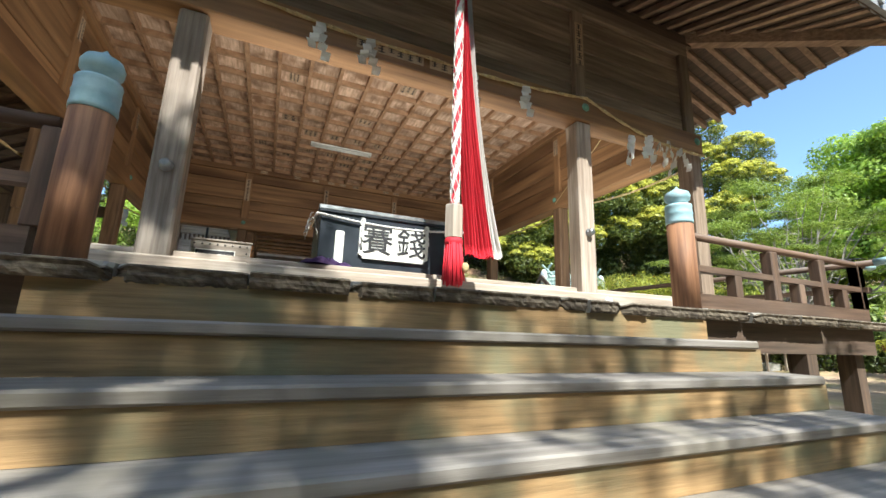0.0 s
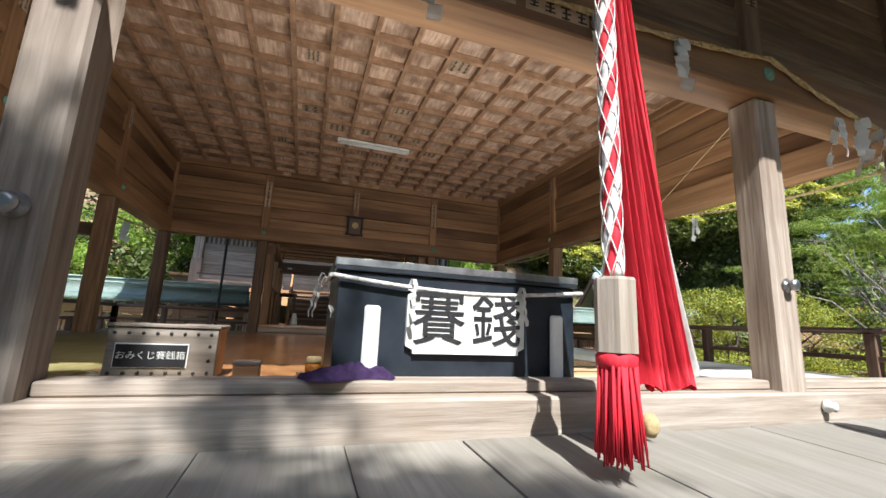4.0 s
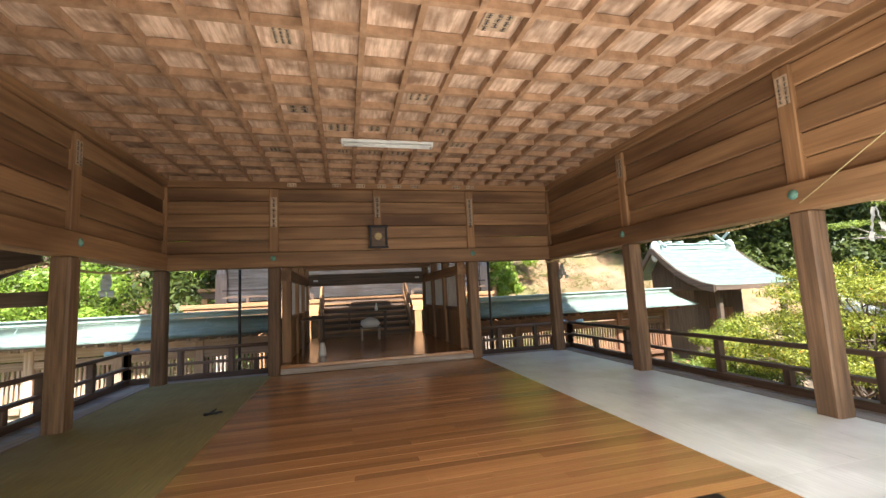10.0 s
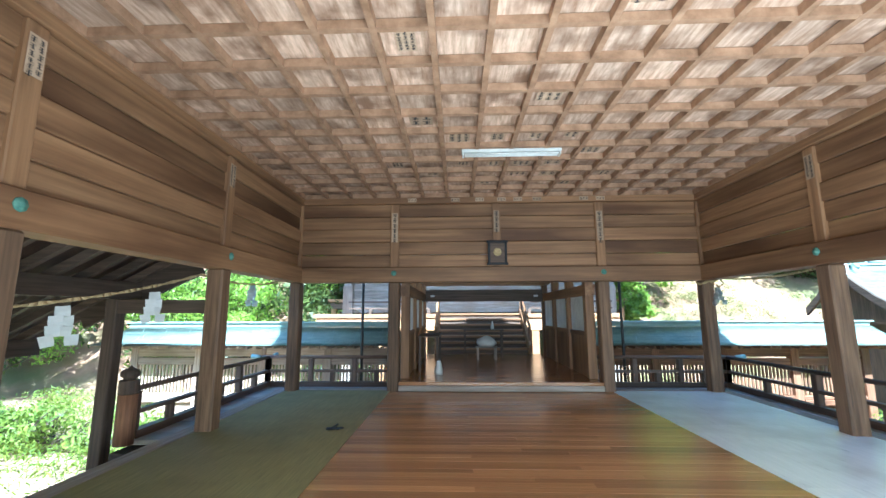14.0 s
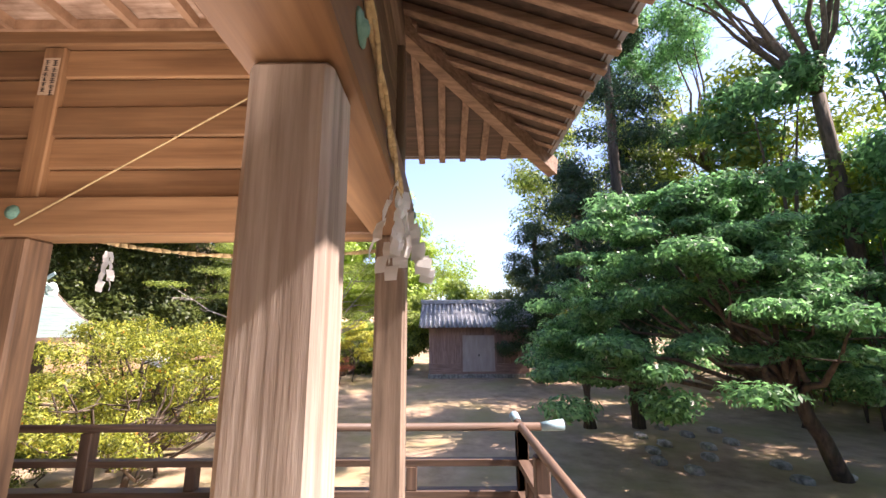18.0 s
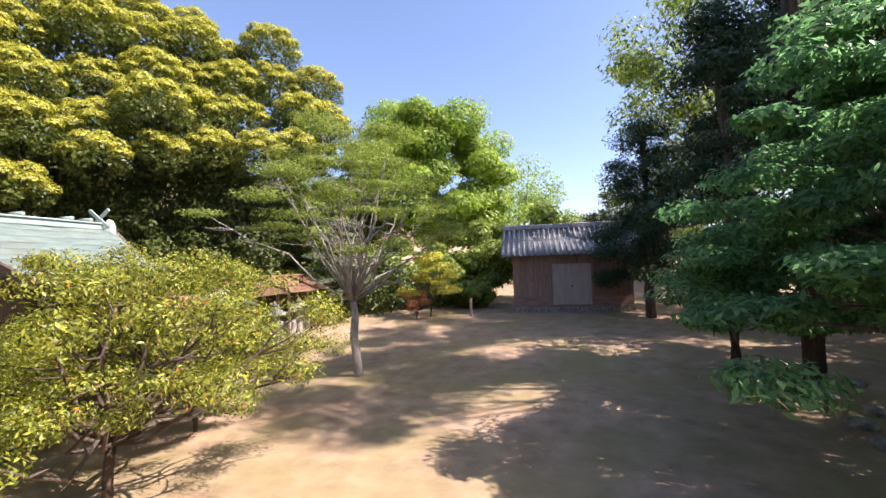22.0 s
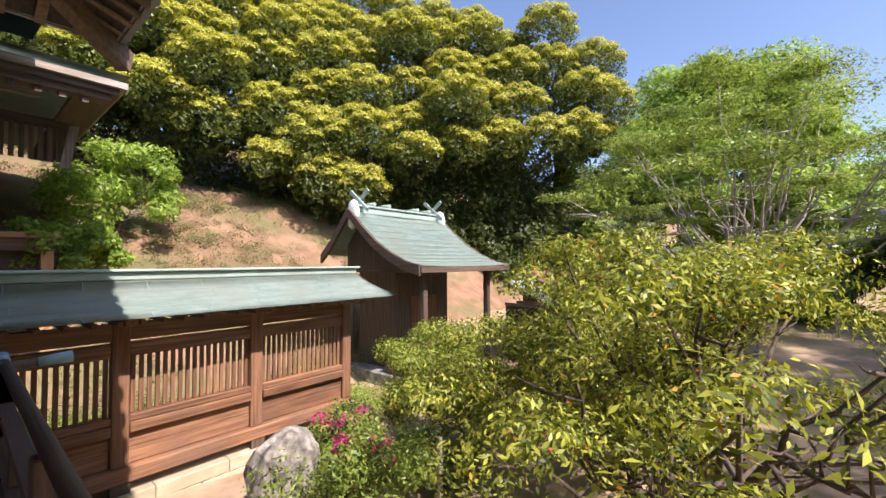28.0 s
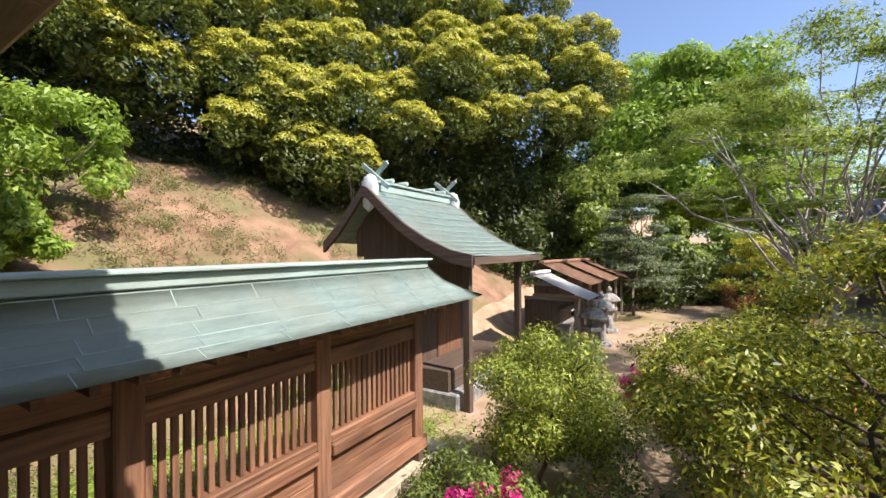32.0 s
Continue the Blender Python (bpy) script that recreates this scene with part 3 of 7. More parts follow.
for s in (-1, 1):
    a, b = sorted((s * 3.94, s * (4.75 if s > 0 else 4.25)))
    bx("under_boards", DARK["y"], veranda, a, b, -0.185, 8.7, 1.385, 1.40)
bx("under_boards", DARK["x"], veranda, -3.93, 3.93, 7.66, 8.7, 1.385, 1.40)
for x in (-3.6, -2.2, 2.25, 3.6):
    bx("veranda_post", DARK["z"], veranda, x - 0.08, x + 0.08, VY0 + 0.14, VY0 + 0.30, -0.3, 1.118)

# front steps
steps = tagged(new("steps"), "broad worn timber steps up to the veranda, mossy risers", "steps", kind="structure")
NS, RISE, RUN = 7, 0.208, 0.30
for i in range(1, NS):
    z = 1.215 - (i - 1) * RISE
    y = VY0 + 0.04 - i * RUN
    w = 1.98 + 0.11 * i
    bx("tread", TREADW["x"], steps, -w, w, y - 0.02, y + RUN + 0.03, z - 0.055, z, r=0.01)
    bx("riser", STEPW["x"], steps, -w + 0.06, w - 0.06, y + RUN + 0.005, y + RUN + 0.035, z + 0.002, z + RISE - (0.058 if i > 1 else 0.03))
bx("riser", STEPW["x"], steps, -2.5, 2.5, VY0 + 0.06 - 6 * RUN, VY0 + 0.10 - 6 * RUN, -0.2, 1.215 - 5 * RISE - 0.058)

# eaves and roof
roof = tagged(new("roof"), "broad tiled roof with dark rafters under the eaves", "roof", kind="structure")
EZ = 4.78
SL = 0.36


def eave_z(d):
    """Height of the underside boards d metres in from the edge."""
    return EZ + 0.06 + d * SL


def build_roof():
    bm = bmesh.new()
    # deck boards above the rafters: four sloping sides
    n = 8
    x0, x1, y0, y1 = -EX, EX, EY0, EY1
    run = 2.2
    def ring(d, dz=0.0):
        z = eave_z(d) + dz
        return [(x0 + d, y0 + d, z), (x1 - d, y0 + d, z), (x1 - d, y1 - d, z), (x0 + d, y1 - d, z)]
    top = [[bm.verts.new(c) for c in ring(d, 0.09)] for d in (0, run)]
    bot = [[bm.verts.new(c) for c in ring(d, 0.045)] for d in (0, run)]
    for i in range(4):
        j = (i + 1) % 4
        bm.faces.new((top[0][i], top[0][j], top[1][j], top[1][i]))
        bm.faces.new((bot[0][i], bot[1][i], bot[1][j], bot[0][j]))
        bm.faces.new((bot[0][i], bot[0][j], top[0][j], top[0][i]))
    # dark wood here: the shade between the rafters is put into the boards' colour
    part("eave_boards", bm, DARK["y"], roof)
    bm = bmesh.new()
    a, b = 1.9, 5.4
    za, zb = eave_z(a) + 0.1, 8.6
    p = [(x0 + a, y0 + a, za), (x1 - a, y0 + a, za), (x1 - a, y1 - a, za), (x0 + a, y1 - a, za)]
    r = [(-1.2, 3.72, zb), (1.2, 3.72, zb)]
    v = [bm.verts.new(c) for c in p + r]
    for q in ((0, 1, 5, 4), (1, 2, 5), (2, 3, 4, 5), (3, 0, 4), (3, 2, 1, 0)):
        bm.faces.new([v[i] for i in q])
    part("roof_slope", bm, TILE, roof)


build_roof()
raft = bmesh.new()
soft_box(raft, -0.035, 0.035, -0.04, 2.2, -0.09, 0.0, r=0.006)
for v in raft.verts:
    v.co.z += v.co.y * SL
raft_me = mesh_of(raft, "rafter", EAVEW["y"])
k = int((EX * 2) / 0.235)
for i in range(k + 1):
    x = -EX + 0.05 + i * (2 * EX - 0.1) / k
    for y, rz in ((EY0, 0), (EY1, 180)):
        m = min(1.0, max(0.12, (EX - abs(x)) / 2.1))
        o = new("rafter", raft_me); o.parent = roof
        o.location, o.rotation_euler = (x, y + (0.02 if rz == 0 else -0.02), EZ + 0.1), (0, 0, radians(rz))
        o.scale = (1, m, m)
k = int((EY1 - EY0) / 0.235)
for i in range(k + 1):
    y = EY0 + 0.05 + i * (EY1 - EY0 - 0.1) / k
    for x, rz in ((-EX, -90), (EX, 90)):
        m = min(1.0, max(0.12, min(y - EY0, EY1 - y) / 2.1))
        o = new("rafter", raft_me); o.parent = roof
        o.location, o.rotation_euler = (x - 0.02 * (1 if x > 0 else -1), y, EZ + 0.1), (0, 0, radians(rz))
        o.scale = (1, m, m)
for sx in (-1, 1):
    for yy, sy in ((EY0, 1), (EY1, -1)):
        bm = bmesh.new()
        beam(bm, (sx * (EX + 0.08), yy - sy * 0.08, EZ - 0.0), (sx * (EX - 1.8), yy + sy * 1.8, EZ + 1.8 * SL), 0.12, 0.2)
        part("hip_rafter", bm, EAVEW["y"], roof)
for c in ((-EX, EX, EY0 - 0.05, EY0 + 0.03), (-EX, EX, EY1 - 0.03, EY1 + 0.05)):
    bx("eave_edge", TILE, roof, c[0], c[1], c[2], c[3], EZ + 0.11, EZ + 0.22)
for s in (-1, 1):
    a, b = sorted((s * (EX - 0.03), s * (EX + 0.05)))
    bx("eave_edge", TILE, roof, a, b, EY0 + 0.031, EY1 - 0.031, EZ + 0.11, EZ + 0.22)
# round tile ends along the edge
capm = bmesh.new()
tube(capm, (0, 0, 0), (0, 0.14, 0), 0.06, 0.06, 10)
capm = mesh_of(capm, "tile_end", TILE)
for i in range(40):
    x = -EX + 0.1 + i * (2 * EX - 0.2) / 39
    o = new("tile_end", capm); o.parent = roof; o.location = (x, EY0 - 0.08, EZ + 0.2)
for i in range(40):
    y = EY0 + 0.1 + i * (EY1 - EY0 - 0.2) / 39
    o = new("tile_end", capm); o.parent = roof; o.location, o.rotation_euler = (EX + 0.08, y, EZ + 0.2), (0, 0, radians(90))
# outer purlin carrying the rafters
for c in ((-3.9, 3.9, -0.10, 0.10), (-3.9, 3.9, 7.35, 7.55)):
    bx("wall_plate", DARK["x"], roof, c[0], c[1], c[2], c[3], CEIL_Z + 0.035, CEIL_Z + 0.2)
for s in (-1, 1):
    bx("wall_plate", DARK["y"], roof, s * 3.68 - 0.10, s * 3.68 + 0.10, 0.11, 7.34, CEIL_Z + 0.035, CEIL_Z + 0.2)


# corridor behind the hall
heiden = tagged(new("corridor"), "narrow corridor with a raised board floor behind the hall", "corridor", kind="structure")
CZ = FZ + 0.16
bx("corridor_step", GREY["x"], heiden, -1.76, 1.76, 7.30, 7.53, FZ + 0.006, CZ - 0.06, r=0.01)
bx("corridor_floor", FLOORB, heiden, -1.76, 1.76, 7.32, 12.2, CZ - 0.058, CZ, r=0.006)
for s in (-1, 1):
    for y in (7.75, 9.0, 10.3, 11.6):
        bx("corridor_post", HALL["z"], heiden, s * 1.7 - 0.08, s * 1.7 + 0.08, y - 0.08, y + 0.08, CZ, 3.75, r=0.01)
    for y0, y1 in ((7.84, 8.91), (9.09, 10.21), (10.39, 11.51)):
        bx("wainscot", HALL["z"], heiden, s * 1.7 - 0.03, s * 1.7 + 0.03, y0, y1, CZ, CZ + 0.75)
        bx("rail", HALL["y"], heiden, s * 1.7 - 0.06, s * 1.7 + 0.06, y0, y1, CZ + 0.752, CZ + 0.83)
        for i in range(9):
            y = y0 + 0.06 + i * (y1 - y0 - 0.12) / 8
            bx("slat", PLASTER, heiden, s * 1.7 - 0.015, s * 1.7 + 0.015, y - 0.035, y + 0.035, CZ + 0.832, 3.3)
    bx("corridor_beam", HALL["y"], heiden, s * 1.7 - 0.09, s * 1.7 + 0.09, 7.6, 11.7, 3.302, 3.5)
bx("corridor_ceiling", CEIL, heiden, -1.8, 1.8, 7.6, 11.7, 3.76, 3.80)
for i in range(6):
    y = 8.0 + i * 0.6
    bx("ceiling_rib", HALL["x"], heiden, -1.6, 1.6, y - 0.03, y + 0.03, 3.70, 3.758)
bx("end_beam", DARK["x"], heiden, -1.61, 1.61, 11.4, 11.62, 3.30, 3.62)
bm = bmesh.new()
sheet(bm, [[(x, y, z) for x, z in ((-2.4, 3.95), (-1.2, 4.4), (0, 5.1), (1.2, 4.4), (2.4, 3.95))] for y in (9.15, 11.85)], 0.1)
part("corridor_roof", bm, COPPER, heiden)
# steps to the sanctuary
for i in range(7):
    y = 12.22 + i * 0.26
    bx("sanctuary_step", HALL["x"], heiden, -1.32, 1.32, y, y + 0.32, CZ + 0.10 + i * 0.165, CZ + 0.165 + i * 0.165, r=0.01)
    bx("sanctuary_riser", DARK["x"], heiden, -1.30, 1.30, y + 0.05, y + 0.08, CZ + i * 0.165, CZ + 0.098 + i * 0.165)
for s in (-1, 1):
    bm = bmesh.new(); beam(bm, (s * 1.38, 12.2, CZ + 0.12), (s * 1.38, 14.05, CZ + 1.2), 0.09, 0.3); part("stair_string", bm, HALL["y"], heiden)
    bm = bmesh.new(); beam(bm, (s * 1.38, 12.25, CZ + 0.75), (s * 1.38, 14.0, CZ + 1.8), 0.06, 0.07); part("stair_rail", bm, HALL["y"], heiden)
    for f in (0.05, 0.5, 0.95):
        y, z = 12.25 + 1.75 * f, CZ + 0.25 + 1.02 * f
        bx("stair_baluster", HALL["z"], heiden, s * 1.38 - 0.04, s * 1.38 + 0.04, y - 0.04, y + 0.04, z, z + 0.5)
    bx("beam_fitting", WHITE, heiden, s * 1.42 - 0.06, s * 1.42 + 0.06, 11.37, 11.397, 3.42, 3.47, r=0.01)

# lean-to roof over the side steps on the west
lean = tagged(new("side_porch_roof"), "dark low porch roof beside the hall", "roof", kind="structure")
bm = bmesh.new()
sheet(bm, [[(-3.98, y, 4.14) for y in (-0.6, 2.4, 5.5)], [(-7.4, y, 2.34) for y in (-0.6, 2.4, 5.5)]], 0.05)
part("porch_boards", bm, RAILW["x"], lean)
for i in range(17):
    y = -0.5 + i * 5.9 / 16
    bm = bmesh.new(); beam(bm, (-3.98, y, 4.05), (-7.45, y, 2.22), 0.07, 0.09)
    part("porch_rafter", bm, DARK["x"], lean)
for x, z in ((-5.15, 3.30), (-6.6, 2.55)):
    bm = bmesh.new(); beam(bm, (x, -0.6, z), (x, 5.6, z), 0.18, 0.22); part("porch_beam", bm, DARK["y"], lean)
bm = bmesh.new(); beam(bm, (-3.95, 5.56, 4.06), (-7.45, 5.56, 2.22), 0.05, 0.2); part("porch_gable_board", bm, DARK["x"], lean)
bm = bmesh.new(); beam(bm, (-4.3, 5.53, 3.70), (-5.9, 5.53, 2.96), 0.06, 0.34); part("porch_gable_panel", bm, DARK["x"], lean)

# sanctuary beyond the fence
honden = tagged(new("sanctuary"), "raised timber sanctuary with grey board walls and an orange deck", "shrine building", kind="structure")
HY0, HY1, HX, HZ = 15.0, 19.5, 4.72, 2.95
bx("deck", NEWW["x"], honden, -HX - 1.0, HX + 0.1, HY0 - 0.9, HY0 - 0.18, HZ - 0.14, HZ, r=0.01)
bx("deck_beam", NEWW["x"], honden, -HX - 0.9, HX + 0.05, HY0 - 0.85, HY0 - 0.65, HZ - 0.55, HZ - 0.145)
for s in (-1, 1):
    # side deck set further back, with its stacked beams
    a, b = sorted((s * (HX + 0.18), s * (HX + 1.25)))
    bx("side_deck", NEWW["x"], honden, a, b, HY0 + 1.5, HY1 + 0.8, 3.42, 3.54, r=0.01)
    bx("side_deck_beam", RAILW["x"], honden, a + 0.05, b - 0.05, HY0 + 1.6, HY0 + 1.8, 3.16, 3.415)
    bx("side_deck_strut", NEWW["z"], honden, s * (HX + 1.05) - 0.1, s * (HX + 1.05) + 0.1, HY0 + 1.62, HY0 + 1.82, 0.2, 3.155)
    bx("side_deck_wall", DARK["x"], honden, a, b, HY0 + 1.9, HY0 + 1.96, 0.2, 3.3)
    for y in (HY0, HY1):
        bx("corner_post", GREY["z"], honden, s * HX - 0.15, s * HX + 0.15, y - 0.15, y + 0.15, 0, 7.0, r=0.02)
    # pale board; sun on the post's lower part is put into its colour
    bx("post_sleeve", PALEW["z"], honden, s * HX - 0.18, s * HX + 0.18, HY0 - 0.178, HY0 - 0.155, 2.3, 3.96, r=0.006)
    for z in (0.16, 0.38):
        a, b = sorted((s * 1.75, s * (HX - 0.2)))
        bx("deck_rail", RAILW["x"], honden, a, b, HY0 - 0.80, HY0 - 0.73, HZ + z, HZ + z + 0.06)
    for x in (1.72, 2.7, 3.75):
        bx("deck_rail_post", RAILW["z"], honden, s * x - 0.05, s * x + 0.05, HY0 - 0.81, HY0 - 0.72, HZ, HZ + 0.158)
    for x in (1.9, 3.3):
        bx("deck_strut", NEWW["z"], honden, s * x - 0.12, s * x + 0.12, HY0 - 0.83, HY0 - 0.63, 0.2, HZ - 0.56)
for i in range(12):
    z = HZ + 0.05 + i * 0.26
    for s in (-1, 1):
        bx("wall_board", GREY["y"], honden, s * HX - 0.04, s * HX + 0.04, HY0 + 0.16, HY1 - 0.16, z, z + 0.25)
    if i != 6:
        bx("wall_board", GREY["x"], honden, -HX + 0.16, HX - 0.16, HY0 - 0.04, HY0 + 0.04, z, z + 0.25)
# narrow vent of slats in the front wall
bx("vent_backing", DARK["x"], honden, -HX + 0.16, HX - 0.16, HY0 + 0.01, HY0 + 0.04, HZ + 1.61, HZ + 1.86)
for i in range(60):
    x = -HX + 0.28 + i * (2 * HX - 0.56) / 59
    bx("vent_slat", GREY["z"], honden, x - 0.035, x + 0.035, HY0 - 0.035, HY0 + 0.005, HZ + 1.61, HZ + 1.86)
bx("wall_board", GREY["x"], honden, -HX + 0.16, HX - 0.16, HY1 - 0.04, HY1 + 0.04, HZ + 0.05, HZ + 3.4)
bx("sanctuary_beam", GREY["x"], honden, -HX - 0.7, HX + 0.7, HY0 - 0.16, HY0 - 0.045, HZ + 3.0, HZ + 3.22, r=0.02)
# carved brackets in a row above the beam
bm = bmesh.new()
rows_ = [(0.0, -0.10, 0.10), (0.18, -0.17, 0.12), (0.38, -0.15, 0.30), (0.60, -0.22, 0.52), (0.85, -0.24, 0.66)]
sheet(bm, [[(-0.09, -f, z), (-0.03, -f - 0.04, z), (0.03, -f - 0.04, z), (0.09, -f, z)] for z, _, f in rows_], 0.06)
br_me = mesh_of(bm, "bracket_arm", PALEW["z"])
bm = bmesh.new()
soft_box(bm, -0.14, 0.14, -0.36, 0.0, 0.0, 0.16, r=0.03)
bb_me = mesh_of(bm, "bracket_block", GREY["x"])
for i in range(15):
    x = -HX + 0.1 + i * (2 * HX - 0.2) / 14
    o = new("bracket_arm", br_me); o.parent = honden; o.location = (x, HY0 - 0.16, HZ + 3.22)
    o = new("bracket_block", bb_me); o.parent = honden; o.location = (x + 0.3, HY0 - 0.1, HZ + 3.23)
bx("bracket_wall", GREY["x"], honden, -HX, HX, HY0 - 0.03, HY0 + 0.03, HZ + 3.2, HZ + 4.6)
# hanging slatted board under the side eaves
for s in (-1, 1):
    bx("eave_tie", DARK["x"], honden, *sorted((s * (HX + 0.16), s * 6.1)), HY0 + 1.0, HY0 + 1.12, 5.72, 5.9)
    for i in range(8):
        x = s * (HX + 0.28 + i * 0.14)
        bx("hanging_slat", RAILW["z"], honden, x - 0.04, x + 0.04, HY0 + 1.03, HY0 + 1.08, 5.02, 5.718)
    bm = bmesh.new(); beam(bm, (s * 6.08, HY0 + 1.0, 5.9), (s * 5.93, HY0 + 1.02, 4.9), 0.07, 0.16)
    part("hanging_end", bm, GREY["z"], honden)
bmr = bmesh.new()
prof = [(-1.5, 6.3), (-0.4, 6.52), (0.8, 6.85), (2.4, 7.4)]
rows_ = [[(x, HY0 + d, z) for x in (-6.5, 0, 6.5)] for d, z in prof] + [[(x, HY1 + 2.2, 6.4) for x in (-6.5, 0, 6.5)]]
sheet(bmr, rows_, 0.14)
part("sanctuary_roof", bmr, COPPER, honden)
# added out of view to keep the sun off the sanctuary wall
bmr = bmesh.new()
sheet(bmr, [[(x, 11.7, 6.2) for x in (-5.2, 0, 5.2)], [(x, 13.6, 6.5) for x in (-5.2, 0, 5.2)]], 0.16)
part("front_canopy", bmr, COPPER, honden)
for k, (d, z) in enumerate(((0.0, 6.16), (0.10, 6.05), (0.2, 5.94))):
    bx("eave_board", (GREY if k == 0 else DARK)["x"], honden, -6.45 + d, 6.45 - d, HY0 - 1.5 + d, HY0 - 1.0, z - 0.11, z)
    for s in (-1, 1):
        bx("eave_board", (GREY if k == 0 else DARK)["y"], honden, *sorted((s * (6.45 - d), s * (5.95 - d))), HY0 - 0.998, HY1 + 1.0, z - 0.11, z)
bmr = bmesh.new()
soft_box(bmr, -0.05, 0.05, 0, 1.5, -0.1, 0, r=0.006)
for v in bmr.verts:
    v.co.z += v.co.y * 0.42
sr_me = mesh_of(bmr, "sanctuary_rafter", DARK["y"])
for i in range(40):
    x = -5.9 + i * 11.8 / 39
    o = new("sanctuary_rafter", sr_me); o.parent = honden; o.location = (x, HY0 - 1.25, 5.82)


# roofed lattice fences either side of the corridor
def fence(name, x0, x1, sgn, FENCEW):
    f = tagged(new(name), "brown lattice fence under a green copper roof" if sgn > 0 else "pale lattice fence under a green copper roof", "fence", kind="structure")
    FY = 10.6
    lo, hi = sorted((sgn * x0, sgn * x1))
    n = round((hi - lo) / 1.68)
    xs = [lo + i * (hi - lo) / n for i in range(n + 1)]
    g = -0.35
    for c, (z0, z1, m) in enumerate(((g, -0.105, 2), (-0.1, 0.075, 2))):
        for i in range(n * m):
            w = (hi - lo + 0.4) / (n * m)
            o = (0.4 * w if c else 0.0)
            bx("plinth_stone", PLINTH, f, lo - 0.2 + i * w + o, lo - 0.2 + (i + 1) * w - 0.006 + o, FY - 0.2, FY + 0.2, z0, z1, r=0.012, label="pale dressed stone")
    # dark filler where the slot above the plinth shows only shade
    bx("base_beam", DARK["x"], f, lo, hi, FY - 0.05, FY + 0.05, 0.08, 0.199)
    bx("ground_sill", FENCEW["x"], f, lo - 0.1, hi + 0.1, FY - 0.15, FY + 0.15, 0.20, 0.38, r=0.015)
    for i, x in enumerate(xs):
        bx("foot_block", DARK["z"], f, x - 0.1, x + 0.1, FY - 0.14, FY + 0.14, 0.078, 0.198)
        bx("fence_post", FENCEW["z"], f, x - 0.09, x + 0.09, FY - 0.09, FY + 0.09, 0.382, 2.11, r=0.012)
    for a, b in zip(xs, xs[1:]):
        for i in range(2):
            bx("panel_board", FENCEW["x"], f, a + 0.092, b - 0.092, FY - 0.03, FY + 0.03, 0.39 + i * 0.195, 0.39 + i * 0.195 + 0.19, r=0.005)
        bx("middle_rail", FENCEW["x"], f, a + 0.092, b - 0.092, FY - 0.12, FY + 0.12, 0.78, 0.905, r=0.012)
        bx("rail_moulding", FENCEW["x"], f, a + 0.092, b - 0.092, FY - 0.085, FY + 0.085, 0.907, 0.995, r=0.012)
        bx("upper_rail", FENCEW["x"], f, a + 0.092, b - 0.092, FY - 0.06, FY + 0.06, 1.70, 1.87, r=0.008)
        bx("head_rail", FENCEW["x"], f, a + 0.092, b - 0.092, FY - 0.07, FY + 0.07, 1.905, 2.11)
        k = 17
        for i in range(k):
            x = a + 0.092 + (i + 0.5) * (b - a - 0.184) / k
            bx("lattice_slat", FENCEW["z"], f, x - 0.024, x + 0.024, FY - 0.02, FY + 0.02, 0.997, 1.698, r=0.004)
    # brackets and copper roof
    for x in xs:
        bx("bracket", FENCEW["y"], f, x - 0.07, x + 0.07, FY - 0.5, FY + 0.5, 2.112, 2.20, r=0.01)
    r0, r1 = (lo + 0.02, hi + 0.22) if sgn > 0 else (lo - 0.22, hi - 0.02)
    flare = lambda d: 0.46 * ((abs(d) - 0.10) / 0.62) ** 0.8 if abs(d) > 0.10 else 0.0
    e0, e1 = (0, 1) if sgn > 0 else (1, 0)
    sl = [(-0.72, 2.225), (-0.48, 2.31), (-0.26, 2.44), (-0.10, 2.63)]
    for side in (1, -1):
        bm = bmesh.new()
        sheet(bm, [[(r0 - e0 * flare(d), FY + side * d, z), ((r0 + r1) / 2, FY + side * d, z), (r1 + e1 * flare(d) * 0.6, FY + side * d, z), (r1 + e1 * flare(d), FY + side * d, z + 0.03 * e1)] for d, z in sl], 0.03)
        part("roof_side", bm, COPPER, f, "green copper roof side")
        # raised seams of the copper sheets, laid in courses
        rng = random.Random(5)
        for c, (d0, d1) in enumerate(((-0.71, -0.58), (-0.58, -0.45), (-0.45, -0.32), (-0.32, -0.21), (-0.21, -0.11))):
            off = rng.uniform(0, 0.6)
            zf = lambda d: np.interp(d, [q[0] for q in sl], [q[1] for q in sl])
            x = r0 + off
            bm = bmesh.new()
            while x < r1 - 0.05:
                beam(bm, (x, FY + side * d0, zf(d0) + 0.004), (x, FY + side * d1, zf(d1) + 0.003), 0.007, 0.005)
                x += 0.62
            beam(bm, (r0, FY + side * d1, zf(d1) + 0.003), (r1, FY + side * d1, zf(d1) + 0.002), 0.012, 0.007)
            part("seam_course", bm, COPPER, f)
    bx("ridge_course", COPPER, f, r0 + 0.03, r1 - 0.03, FY - 0.12, FY + 0.12, 2.64, 2.74, r=0.01)
    bx("ridge_cap", COPPER, f, r0 - 0.02, r1 + 0.02, FY - 0.17, FY + 0.17, 2.742, 2.775, r=0.008)
    for i in range(int((r1 - r0) / 0.22)):
        x = r0 + 0.1 + i * 0.22
        bx("fence_rafter", FENCEW["y"], f, x - 0.025, x + 0.025, FY - 0.60, FY + 0.60, 2.14, 2.19)
    return f


fence("fence_right", 2.46, 9.12, 1, FENCEW)
fence("fence_left", 2.35, 9.05, -1, PALEFENCE)


